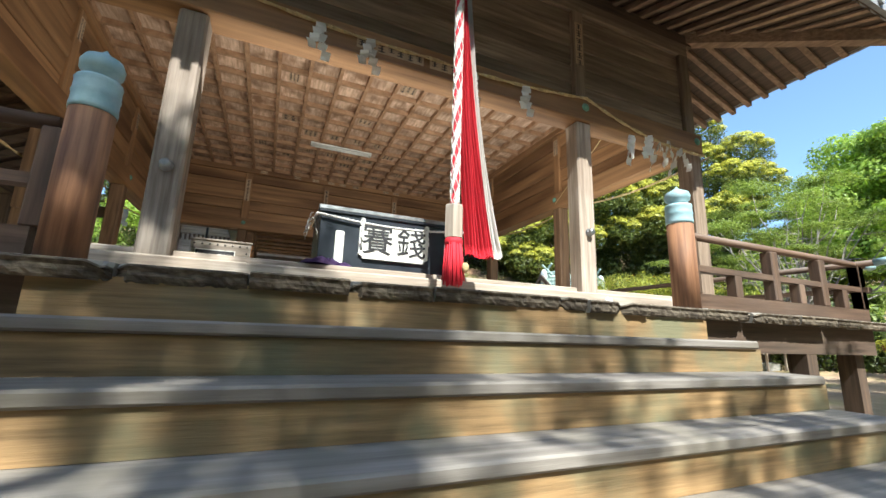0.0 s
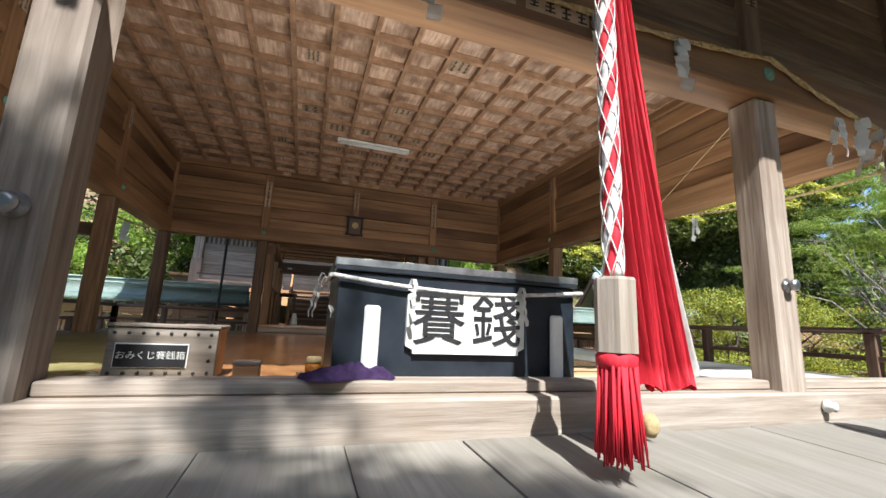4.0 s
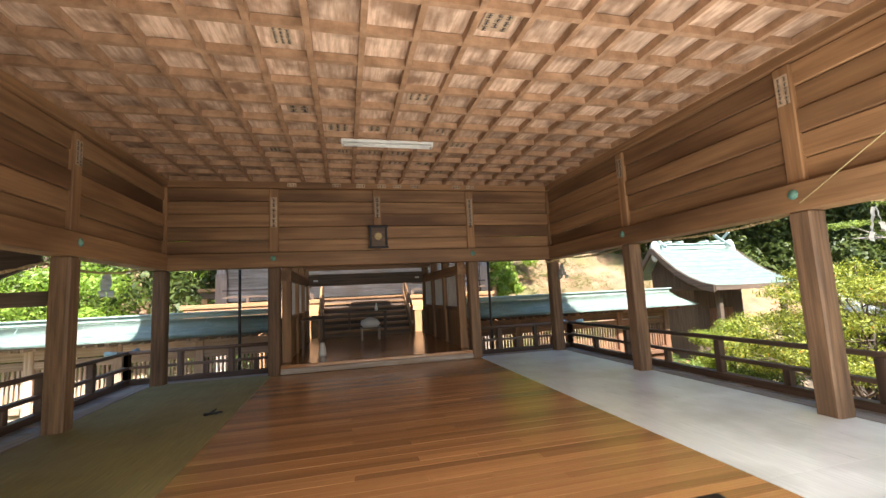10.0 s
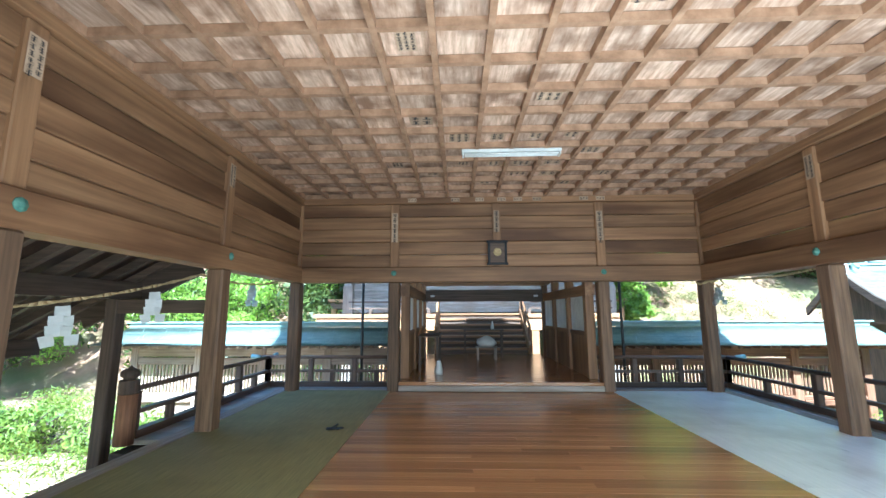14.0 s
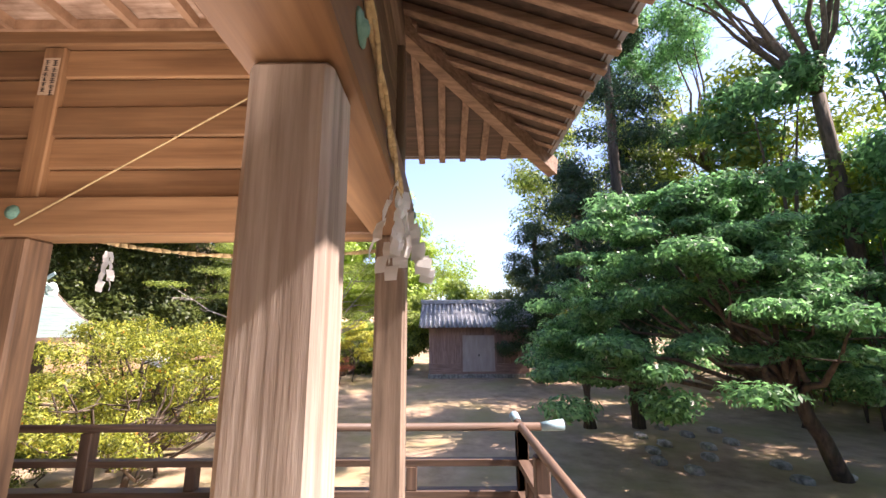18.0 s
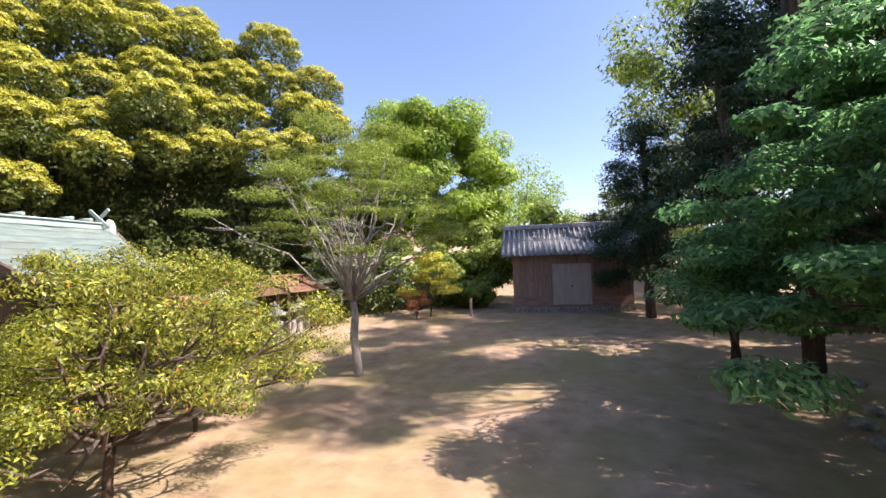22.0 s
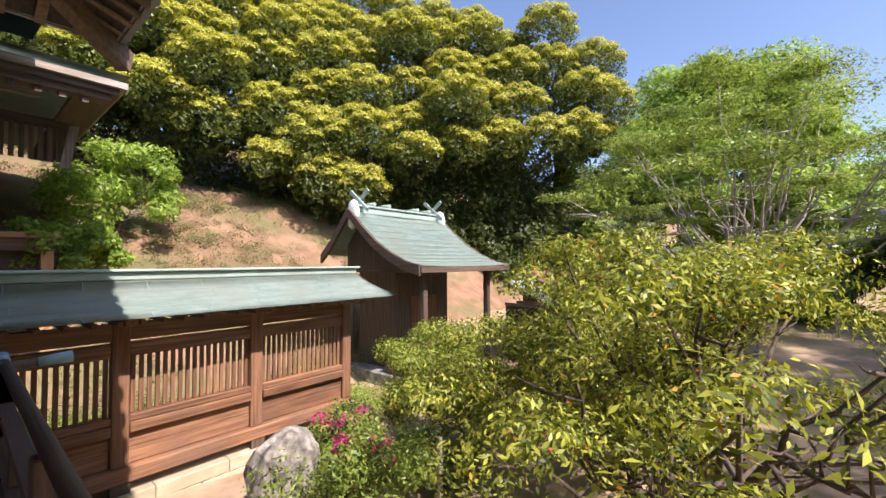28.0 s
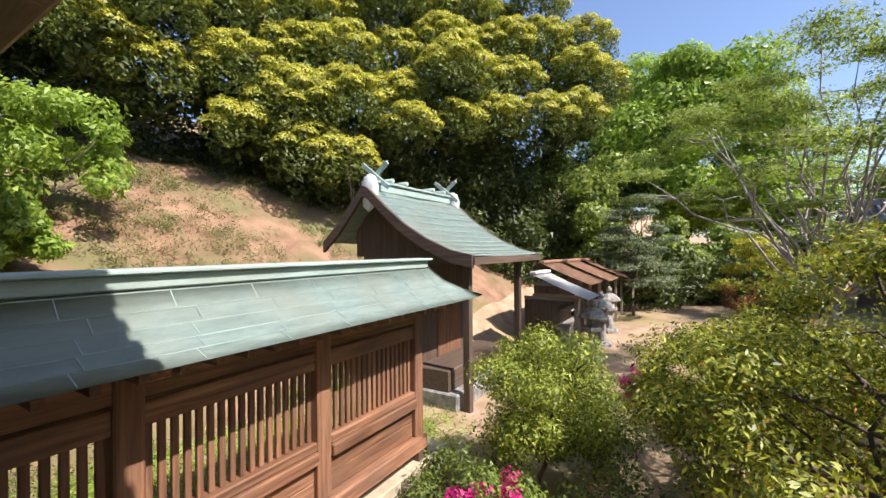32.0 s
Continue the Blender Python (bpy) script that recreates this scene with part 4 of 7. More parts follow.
# small shrine with a curved copper roof
def copper_shrine():
    t = thing("small_shrine", "small old timber shrine under a curved green copper roof", "shrine", (13.57, 12.57, -0.55))
    t.scale = (1.15, 1.15, 1.15)
    def P(nm, mat, *c, r=0.0, label=""):
        return bx(nm, mat, t, *c, r=r, label=label)
    P("base", STONE, -1.4, 1.4, -0.9, 1.6, -0.3, 0.35, r=0.03)
    P("body", DARK["z"], -1.0, 1.0, 0.1, 1.5, 0.352, 2.9, r=0.02)
    P("door", FENCEW["z"], -0.5, 0.5, 0.06, 0.098, 0.7, 2.1, r=0.01)
    P("deck", DARK["x"], -1.35, 1.35, -0.7, 0.058, 0.352, 0.75, r=0.02)
    for x in (-1.25, 1.25):
        P("front_post", DARK["z"], x - 0.07, x + 0.07, -1.12, -0.98, -0.35, 2.72, r=0.012)
        P("side_beam", DARK["y"], x - 0.05, x + 0.05, -0.97, 1.4, 2.72, 2.86)
    P("front_beam", DARK["x"], -1.55, 1.55, -1.14, -0.98, 2.722, 2.88, r=0.012)
    prof = [(-1.42, 2.84), (-1.0, 2.93), (-0.5, 3.14), (-0.02, 3.42), (0.45, 3.79), (0.86, 4.16), (1.0, 4.22), (1.22, 3.98), (1.65, 3.5), (2.1, 3.12)]
    bm = bmesh.new()
    sheet(bm, [[(x, y - 0.0, z + 0.05 * abs(x) / 1.75) for x in (-1.75, -0.9, 0, 0.9, 1.75)] for y, z in prof], 0.09)
    part("roof_sheet", bm, COPPER, t, "curved green copper roof")
    for i in range(11):
        y0 = -1.40 + i * 0.21
        z0 = float(np.interp(y0, [q[0] for q in prof], [q[1] for q in prof]))
        bm = bmesh.new()
        beam(bm, (-1.74, y0, z0 + 0.055), (1.74, y0, z0 + 0.055), 0.016, 0.012)
        part("roof_seam", bm, COPPER, t)
    bm = bmesh.new()
    beam(bm, (-1.75, -1.43, 2.80), (1.75, -1.43, 2.80), 0.05, 0.13)
    part("eave_board", bm, DARK["x"], t)
    for x in (-1.75, 1.75):
        bm = bmesh.new()
        ring = [[bm.verts.new((x + dx, y, z + dz)) for dx, dz in ((-0.04, -0.16), (0.04, -0.16), (0.04, 0.06), (-0.04, 0.06))] for y, z in prof]
        for p, q in zip(ring, ring[1:]):
            for i in range(4):
                bm.faces.new((p[i], p[(i + 1) % 4], q[(i + 1) % 4], q[i]))
        bm.faces.new(ring[0][::-1]); bm.faces.new(ring[-1])
        part("barge_board", bm, DARK["y"], t)
    bm = bmesh.new()
    v = [bm.verts.new((x, y, z)) for x in (-1.3, 1.3) for y, z in ((-0.6, 2.86), (1.6, 2.86), (1.6, 3.4), (1.0, 4.1), (0.4, 3.6), (-0.6, 2.98))]
    bm.faces.new(v[:6]); bm.faces.new(v[6:][::-1])
    for i in range(6):
        bm.faces.new((v[i], v[(i + 1) % 6], v[6 + (i + 1) % 6], v[6 + i]))
    part("gable", bm, DARK["z"], t)
    P("ridge", COPPER, -1.45, 1.45, 0.84, 1.16, 4.18, 4.34, r=0.02)
    P("ridge_cap", COPPER, -1.6, 1.6, 0.80, 1.20, 4.342, 4.40, r=0.015)
    for s in (-1, 1):
        x = s * 1.40
        bm = bmesh.new()
        beam(bm, (x - 0.03, 0.62, 4.25), (x - 0.03, 1.30, 4.78), 0.05, 0.09)
        beam(bm, (x + 0.04, 1.38, 4.25), (x + 0.04, 0.70, 4.78), 0.05, 0.09)
        part("forked_finial", bm, COPPER, t, "pale copper crossed finial")
        for k in range(2):
            bm = bmesh.new()
            tube(bm, (s * (1.05 - 0.5 * k), 0.8, 4.45), (s * (1.05 - 0.5 * k), 1.2, 4.45), 0.05, 0.05, 10)
            part("ridge_billet", bm, COPPER, t)
        bm = bmesh.new()
        lathe(bm, [(0.02, -0.45), (0.15, -0.36), (0.20, -0.15), (0.22, 0.05), (0.14, 0.24), (0.03, 0.3)], (0, 0, 0), 12)
        for v in bm.verts:
            v.co.x += 0.25 * max(0.0, -v.co.z) ** 1.5
        bm.transform(pose(x + s * 0.24, 0.92, 4.22, 0, 0, 0 if s > 0 else 180) @ Matrix.Diagonal((0.42, 1, 1, 1)))
        part("ridge_end", bm, PALEMETAL, t, "pale moulded ridge end")


copper_shrine()


# row of small shrines with brown sheet roofs
def brown_shrine(at, w, roofmat, label):
    t = thing("roadside_shrine", label, "shrine", at, group="row of small shrines")
    bx("base", STONE, t, -w / 2, w / 2, -0.6, 0.8, -0.4, 0.3, r=0.03)
    bx("body", DARK["z"], t, -w / 2 + 0.15, w / 2 - 0.15, -0.2, 0.7, 0.302, 1.6)
    for s in (-1, 1):
        bx("front_post", GREY["z"], t, s * (w / 2 - 0.15) - 0.05, s * (w / 2 - 0.15) + 0.05, -0.95, -0.85, -0.3, 1.62, r=0.008)
        bx("side_beam", GREY["y"], t, s * (w / 2 - 0.15) - 0.04, s * (w / 2 - 0.15) + 0.04, -0.97, 0.7, 1.622, 1.72)
    bx("front_beam", GREY["x"], t, -w / 2 + 0.02, w / 2 - 0.02, -0.96, -0.84, 1.722, 1.80)
    bx("offering_shelf", GREY["x"], t, -w / 2 + 0.25, w / 2 - 0.25, -0.6, -0.202, 0.75, 0.8)
    bm = bmesh.new()
    sheet(bm, [[(x, y, z) for x in (-w / 2 - 0.25, 0, w / 2 + 0.25)] for y, z in ((-1.35, 1.72), (-0.4, 2.1), (0.3, 2.42), (0.9, 2.2))], 0.05)
    part("roof_sheet", bm, roofmat, t)
    bx("ridge", roofmat, t, -w / 2 - 0.22, w / 2 + 0.22, 0.2, 0.4, 2.42, 2.5, r=0.01)


for i, x in enumerate((19.6, 21.7, 23.8)):
    brown_shrine((x, 11.5 - 0.25 * i, -0.02), 1.9, RUSTROOF, "small timber shrine under a rusty brown sheet roof")
brown_shrine((17.4, 11.2, -0.3), 1.1, WHITE, "small timber shrine under a pale sheet roof")


def stone_lantern(at, s=1.0):
    t = thing("stone_lantern", "weathered grey stone lantern standing on the soil", "lantern", at, group="stone lanterns")
    def L(nm, prof, n=6):
        bm = bmesh.new()
        lathe(bm, [(r * s, z * s) for r, z in prof], n=n)
        for f in bm.faces:
            f.smooth = False
        part(nm, bm, STONE, t)
    L("foot", [(0.38, -0.2), (0.38, 0.08), (0.3, 0.16)])
    L("shaft", [(0.16, 0.161), (0.13, 0.5), (0.15, 0.8)], 10)
    L("platform", [(0.18, 0.801), (0.32, 0.9), (0.32, 1.0)])
    L("firebox", [(0.2, 1.001), (0.2, 1.28)])
    L("cap", [(0.46, 1.281), (0.42, 1.36), (0.2, 1.52), (0.1, 1.58)])
    L("jewel", [(0.07, 1.581), (0.12, 1.68), (0.08, 1.78), (0.01, 1.85)], 10)


stone_lantern((17.4, 9.9, -0.45))
stone_lantern((19.3, 10.0, -0.4))
stone_lantern((21.2, 10.05, -0.3), 0.95)


# storehouse across the yard
def storehouse():
    t = thing("storehouse", "weathered brown board storehouse under a grey tiled roof", "storehouse", (27.15, -2.53, -0.07))
    w, d, h = 6.2, 4.6, 3.05
    bx("footing", STONE, t, -0.08, d, -w / 2 - 0.05, w / 2 + 0.05, -0.3, 0.28, r=0.02)
    n = 16
    for i in range(n):
        y = -w / 2 + i * w / n
        bx("wall_board", SHEDW["z"], t, 0, 0.06, y + 0.006, y + w / n - 0.006, 0.9, h)
    bx("skirting_board", SHEDW["y"], t, -0.03, 0.05, -w / 2, w / 2, 0.282, 0.895)
    bx("side_wall", SHEDW["z"], t, 0.061, d, w / 2 - 0.06, w / 2, 0.282, h)
    bx("side_wall", SHEDW["z"], t, 0.061, d, -w / 2, -w / 2 + 0.06, 0.282, h)
    bx("back_wall", SHEDW["z"], t, d - 0.06, d, -w / 2 + 0.061, w / 2 - 0.061, 0.282, h)
    bx("door_panel", WGREY, t, -0.05, -0.005, -1.0, 1.0, 0.42, 2.62, r=0.01, label="pale grey closed door panel")
    bx("door_frame", SHEDW["z"], t, -0.08, -0.004, -1.1, -1.003, 0.4, 2.75)
    bx("door_frame", SHEDW["z"], t, -0.08, -0.004, 1.003, 1.1, 0.4, 2.75)
    bx("door_handle", IRON, t, -0.075, -0.051, -0.05, 0.03, 1.35, 1.47)
    bx("eave_beam", SHEDW["y"], t, -0.12, 0.12, -w / 2 - 0.4, w / 2 + 0.4, h, h + 0.18)
    for s in (0, 1):
        bm = bmesh.new()
        y0, y1 = -w / 2 - 0.6, w / 2 + 0.6
        xa, xb = (-0.75, d / 2) if s == 0 else (d + 0.75, d / 2)
        sheet(bm, [[(xa, y0, h + 0.05), (xa, y1, h + 0.05)], [((xa + xb) / 2, y0, h + 0.80), ((xa + xb) / 2, y1, h + 0.80)], [(xb, y0, h + 1.65), (xb, y1, h + 1.65)]], 0.08)
        part("roof_bed", bm, TILE, t)
    for i in range(26):
        y = -w / 2 - 0.5 + i * (w + 1.0) / 25
        bm = bmesh.new()
        tube(bm, (-0.8, y, h + 0.1), (d / 2 * 0.45, y, h + 0.86), 0.07, 0.07, 8)
        tube(bm, (d / 2 * 0.45, y, h + 0.86), (d / 2, y, h + 1.70), 0.07, 0.07, 8)
        part("roll_tile", bm, TILE, t)
    bx("ridge", TILE, t, d / 2 - 0.16, d / 2 + 0.16, -w / 2 - 0.65, w / 2 + 0.65, h + 1.66, h + 1.95, r=0.04)


storehouse()

# railings round the veranda
RT = 2.08


def rail_run(a, b, cuts, name="railing", end_a=False, end_b=False):
    """A low railing from a to b (plan points) with posts at the given fractions."""
    r = thing(name, "low weathered timber railing on the veranda edge", "railing", (0, 0, 0), group="veranda railings")
    A, B = Vector((*a, 0)), Vector((*b, 0))
    k = "x" if abs(b[0] - a[0]) > abs(b[1] - a[1]) else "y"
    d = (B - A).normalized()
    ea, eb = (0.32 if end_a else 0), (0.32 if end_b else 0)
    bm = bmesh.new()
    tube(bm, A - d * ea * 0.9 + Vector((0, 0, RT)), B + d * eb * 0.9 + Vector((0, 0, RT)), 0.034, n=12)
    part("top_rail", bm, RAILW[k], r)
    for on, p, s in ((end_a, A, -1), (end_b, B, 1)):
        if on:
            bm = bmesh.new()
            q = [p + d * s * 0.17 + Vector((0, 0, RT)), p + d * s * 0.27 + Vector((0, 0, RT)), p + d * s * 0.37 + Vector((0, 0, RT + 0.015))]
            tube(bm, q[0], q[2], 0.037, 0.047, 14)
            part("copper_sleeve", bm, COPPERB, r, "pale blue copper sleeve")
    bm = bmesh.new(); beam(bm, A - d * ea * 0.3 + Vector((0, 0, 1.80)), B + d * eb * 0.3 + Vector((0, 0, 1.80)), 0.085, 0.05)
    part("middle_rail", bm, RAILW[k], r)
    bm = bmesh.new(); beam(bm, A + Vector((0, 0, 1.51)), B + Vector((0, 0, 1.51)), 0.12, 0.15)
    part("bottom_rail", bm, RAILW[k], r)
    for c in cuts:
        p = A.lerp(B, c)
        bx("post", RAILW["z"], r, p.x - 0.05, p.x + 0.05, p.y - 0.05, p.y + 0.05, 1.586, RT - 0.03, r=0.008)
    for c0, c1 in zip(cuts, cuts[1:]):
        p = A.lerp(B, (c0 + c1) / 2)
        bx("strut", RAILW["z"], r, p.x - 0.045, p.x + 0.045, p.y - 0.045, p.y + 0.045, 1.586, 1.774, r=0.006)
    return r


RX, RY0, RY1 = 4.72, -1.07, 8.75
cuts_side = [0.0] + [(y - RY0) / (RY1 - RY0) for y in (0.83, 2.69, 4.60, 6.65)] + [1.0]
rail_run((RX, RY0), (RX, RY1), cuts_side, end_a=True, end_b=True)
rail_run((2.08, RY0), (RX, RY0), [0.0, 0.42, 0.72, 1.0], end_b=True)
rail_run((-RX, RY0), (-2.08, RY0), [0.0, 0.3, 0.6, 1.0], end_a=True)
rail_run((-RX, 5.15), (-RX, RY1), [0.0, 0.36, 0.68, 1.0], end_b=True)
rail_run((1.95, RY1), (RX, RY1), [0.0, 0.33, 0.66, 1.0], end_b=True)
rail_run((-RX, RY1), (-1.95, RY1), [0.0, 0.33, 0.66, 1.0], end_a=True)


def newel(x, y, r=0.12, top=2.47, cap=None):
    cap = cap or COPPERB
    t = thing("newel_post", "round brown newel post with a pale blue copper onion cap" if cap is COPPERB else "dark brown wooden newel post with an onion cap", "newel post", (x, y, VE), group="newel posts")
    h = top - VE
    bm = bmesh.new(); lathe(bm, [(r, 0.0), (r, h - 0.32)], n=24)
    part("shaft", bm, FENCEW["z"], t)
    bm = bmesh.new()
    lathe(bm, [(r * 1.03, h - 0.322), (r * 1.05, h - 0.30), (r * 1.02, h - 0.285), (r * 1.02, h - 0.245), (r * 1.06, h - 0.235), (r * 1.02, h - 0.222), (r * 1.02, h - 0.18), (r * 1.05, h - 0.168), (r * 0.98, h - 0.155)], n=24)
    part("cap_sleeve", bm, cap, t)
    bm = bmesh.new()
    lathe(bm, [(r * 0.72, h - 0.154), (r * 0.66, h - 0.135), (r * 0.95, h - 0.11), (r * 0.99, h - 0.075), (r * 0.85, h - 0.045), (r * 0.4, h - 0.022), (r * 0.16, h - 0.005), (r * 0.05, h + 0.012)], n=24)
    part("onion_cap", bm, cap, t)
    return t


newel(1.96, -1.10, 0.10)
newel(-1.97, -1.10, 0.09)
newel(-RX, 5.03, 0.105, 2.36, DARK["z"])
side_post = thing("eave_post", "dark timber post under the side eaves", "post", (-5.15, 5.2, 0))
bx("shaft", DARK["z"], side_post, -0.08, 0.08, -0.08, 0.08, -0.05, 3.185, r=0.012)
bx("base_stone", STONE, side_post, -0.22, 0.22, -0.22, 0.22, -0.2, -0.052, r=0.02)
bx("cross_beam", DARK["x"], side_post, 0.082, 1.36, -0.07, 0.07, 3.0, 3.17)


# offering box
def offering_box():
    t = thing("offering_box", "black lacquered offering box with a white name board, worn edges", "offering box", (-0.145, 0.395, FZ + 0.006))
    w, d, h = 0.645, 0.295, 0.585
    th = 0.03
    bx("front_panel", BLACK, t, -w, w, -d, -d + th, 0.0, h - 0.06, r=0.004)
    bx("back_panel", BLACK, t, -w, w, d - th, d, 0.0, h - 0.06, r=0.004)
    bx("side_panel", BLACK, t, -w, -w + th, -d + th + 0.001, d - th - 0.001, 0.0, h - 0.06, r=0.004)
    bx("side_panel", BLACK, t, w - th, w, -d + th + 0.001, d - th - 0.001, 0.0, h - 0.06, r=0.004)
    bx("bottom_panel", BLACK, t, -w + th + 0.001, w - th - 0.001, -d + th + 0.001, d - th - 0.001, 0.0, 0.03)
    bx("inner_board", DARK["x"], t, -w + th + 0.001, w - th - 0.001, -d + th + 0.001, d - th - 0.001, h - 0.2, h - 0.18)
    e = 0.018
    bx("top_rim", BLACK, t, -w - e, w + e, -d - e, -d + 0.045, h - 0.058, h - 0.036, r=0.004)
    bx("rim_edging", METAL, t, -w - e - 0.002, w + e + 0.002, -d - e - 0.002, -d + 0.045, h - 0.0355, h, r=0.003, label="worn bare metal edging")
    bx("top_rim", BLACK, t, -w - e, w + e, d - 0.045, d + e, h - 0.058, h, r=0.006)
    bx("top_rim", BLACK, t, -w - e, -w + 0.045, -d + 0.046, d - 0.046, h - 0.058, h, r=0.006)
    bx("top_rim", BLACK, t, w - 0.045, w + e, -d + 0.046, d - 0.046, h - 0.058, h, r=0.006)
    n = 21
    for i in range(n):
        x = -w + 0.07 + i * (2 * w - 0.14) / (n - 1)
        bm = bmesh.new()
        beam(bm, (x, -d + 0.047, h - 0.02), (x, d - 0.047, h - 0.012), 0.03, 0.022)
        part("slat", bm, GREY["y"], t)
    for i, x in enumerate((-0.48, 0.515)):
        bm = bmesh.new()
        soft_box(bm, x - 0.037, x + 0.037, -d - 0.04, -d - 0.008, 0.012, 0.37, r=0.01)
        part("stay_board", bm, WHITE, t, "greyish white upright board")
    # name board with notched corners
    bm = bmesh.new()
    bw, z0, z1, c = 0.315, 0.155, 0.465, 0.035
    pts = [(-bw + c, z0), (bw - c, z0), (bw - c, z0 + c * 0.5), (bw, z0 + c), (bw, z1 - c), (bw - c, z1 - c * 0.5), (bw - c, z1), (-bw + c, z1), (-bw + c, z1 - c * 0.5), (-bw, z1 - c), (-bw, z0 + c), (-bw + c, z0 + c * 0.5)]
    f = bm.faces.new([bm.verts.new((x, -d - 0.03, z)) for x, z in pts])
    ex = bmesh.ops.extrude_face_region(bm, geom=[f])
    for v in ex["geom"]:
        if isinstance(v, bmesh.types.BMVert):
            v.co.y += 0.027
    board = part("name_board", bm, WHITE, t, "white painted name board")
    for ch, x in (("賽", -0.155), ("錢", 0.155)):
        cu = bpy.data.curves.new("lettering", "FONT")
        cu.body, cu.size, cu.extrude, cu.align_x, cu.align_y, cu.offset = ch, 0.285, 0.002, "CENTER", "CENTER", 0.0012
        o = new("lettering", cu)
        o.parent = board
        o.location, o.rotation_euler = (x, -d - 0.034, (z0 + z1) / 2), (radians(90), 0, 0)
        cu.materials.append(INK)
    # straw-white cord round the top
    bm = bmesh.new()
    pts = [Vector((-w - 0.03 + (2 * w + 0.06) * i / 24, -d - 0.03, h - 0.085 - 0.045 * math.sin(math.pi * i / 24))) for i in range(25)]
    for a, b in zip(pts, pts[1:]):
        tube(bm, a, b, 0.010, n=8)
    tube(bm, (-w - 0.035, -d - 0.03, h - 0.085), (-w - 0.035, d, h - 0.085), 0.010, n=8)
    tube(bm, (w + 0.035, -d - 0.03, h - 0.085), (w + 0.035, d, h - 0.085), 0.010, n=8)
    part("cord", bm, CORD, t, "white twisted cord")
    return t


offering_box()


def zigzag(size=0.3, w=0.075, steps=4, seed=1):
    """A folded paper streamer: two runs of oblong flaps, each hanging from the edge of the one above."""
    bm = bmesh.new()
    rng = random.Random(seed)
    h = size / steps * 1.18
    fs, tops = [], []
    for side in (-1, 1):
        x, last = 0.0, None
        for i in range(steps):
            m = pose(x, side * (0.006 + 0.014 * i), -i * h * 0.86, 0, rng.uniform(-9, 9) + side * 5, rng.uniform(-22, 22))
            v = [bm.verts.new(m @ Vector(q)) for q in ((-w / 2, 0, 0), (w / 2, 0, 0), (w / 2, 0.012 * side, -h * 0.55), (w / 2 - 0.004, 0.008 * side, -h), (-w / 2 + 0.004, 0.008 * side, -h), (-w / 2, 0.012 * side, -h * 0.55))]
            fs += [bm.faces.new((v[0], v[1], v[2], v[5])), bm.faces.new((v[5], v[2], v[3], v[4]))]
            if last:
                fs.append(bm.faces.new((last[4], last[3], v[1], v[0])))
            else:
                tops.append(v)
            last = v
            x += side * w * (0.42 if i % 2 == 0 else 0.2)
    fs.append(bm.faces.new((tops[0][0], tops[0][1], tops[1][1], tops[1][0])))
    bmesh.ops.solidify(bm, geom=fs, thickness=0.0012)
    return mesh_of(bm, "paper_streamer", PAPER)


ZIG = zigzag(0.28, 0.075, 4, 3)
ZIGS = zigzag(0.19, 0.026, 4, 5)
ZIGL = zigzag(0.30, 0.09, 4, 7)


def streamer(x, y, z, rz=0, me=None, tilt=0):
    o = new("paper_streamer", me or ZIG)
    o.location, o.rotation_euler = (x, y, z), (radians(tilt), 0, radians(rz))
    return tagged(o, "white folded paper streamer hanging from a rope", "paper streamer", "paper streamers")


# straw ropes under the eaves, with streamers
def straw_rope(pts, r=0.016, name="straw_rope", mat=None, label="thin twisted straw rope strung below the eaves"):
    bm = bmesh.new()
    for s in (0, math.pi):
        prev = None
        n = 0
        for a, b in zip(pts, pts[1:]):
            a, b = Vector(a), Vector(b)
            k = max(2, int((b - a).length / 0.06))
            for i in range(k):
                t = a.lerp(b, i / k)
                ph = n * 0.8 + s
                p = t + Vector((0.3 * math.cos(ph), math.cos(ph), math.sin(ph))) * r * 0.5
                if prev is not None:
                    tube(bm, prev, p, r * 0.62, n=5)
                prev = p
                n += 1
    return tagged(part(name, bm, mat or STRAW), label, "rope")


def sag(a, b, s, n=8):
    a, b = Vector(a), Vector(b)
    return [a.lerp(b, i / n) - Vector((0, 0, s * 4 * (i / n) * (1 - i / n))) for i in range(n + 1)]


FY_ = -0.205
rope_pts = sag((-3.75, FY_, 3.78), (-1.87, FY_, 3.82), 0.1) + sag((-1.87, FY_, 3.82), (0, FY_, 3.70), 0.05)[1:] + sag((0, FY_, 3.70), (1.87, FY_, 3.80), 0.04)[1:] + sag((1.87, FY_, 3.80), (3.82, FY_, 3.52), 0.12)[1:]
straw_rope(rope_pts)
straw_rope(sag((3.86, -0.2, 3.52), (3.90, 2.4, 3.62), 0.12) + sag((3.90, 2.4, 3.62), (3.90, 4.97, 3.6), 0.1)[1:] + sag((3.90, 4.97, 3.6), (3.9, 7.5, 3.6), 0.1)[1:])
straw_rope(sag((-3.86, -0.1, 3.2), (-3.86, 2.62, 3.03), 0.06) + sag((-3.86, 2.62, 3.03), (-3.86, 4.9, 3.47), 0.05)[1:] + sag((-3.86, 4.9, 3.47), (-3.86, 7.4, 3.6), 0.1)[1:])
for x, z in ((-2.9, 3.68), (-0.97, 3.70), (-0.55, 3.69), (0.46, 3.68), (1.06, 3.70)):
    streamer(x, FY_ - 0.02, z, 8 * math.sin(x * 5))
for dx, rz, me in ((2.5, 20, ZIGL), (2.78, -25, ZIG), (2.95, 60, ZIGL), (3.12, 30, ZIG), (3.3, 75, ZIGL)):
    streamer(dx, FY_ - 0.012, 3.56 if me is ZIG else 3.5, rz, me, 6)
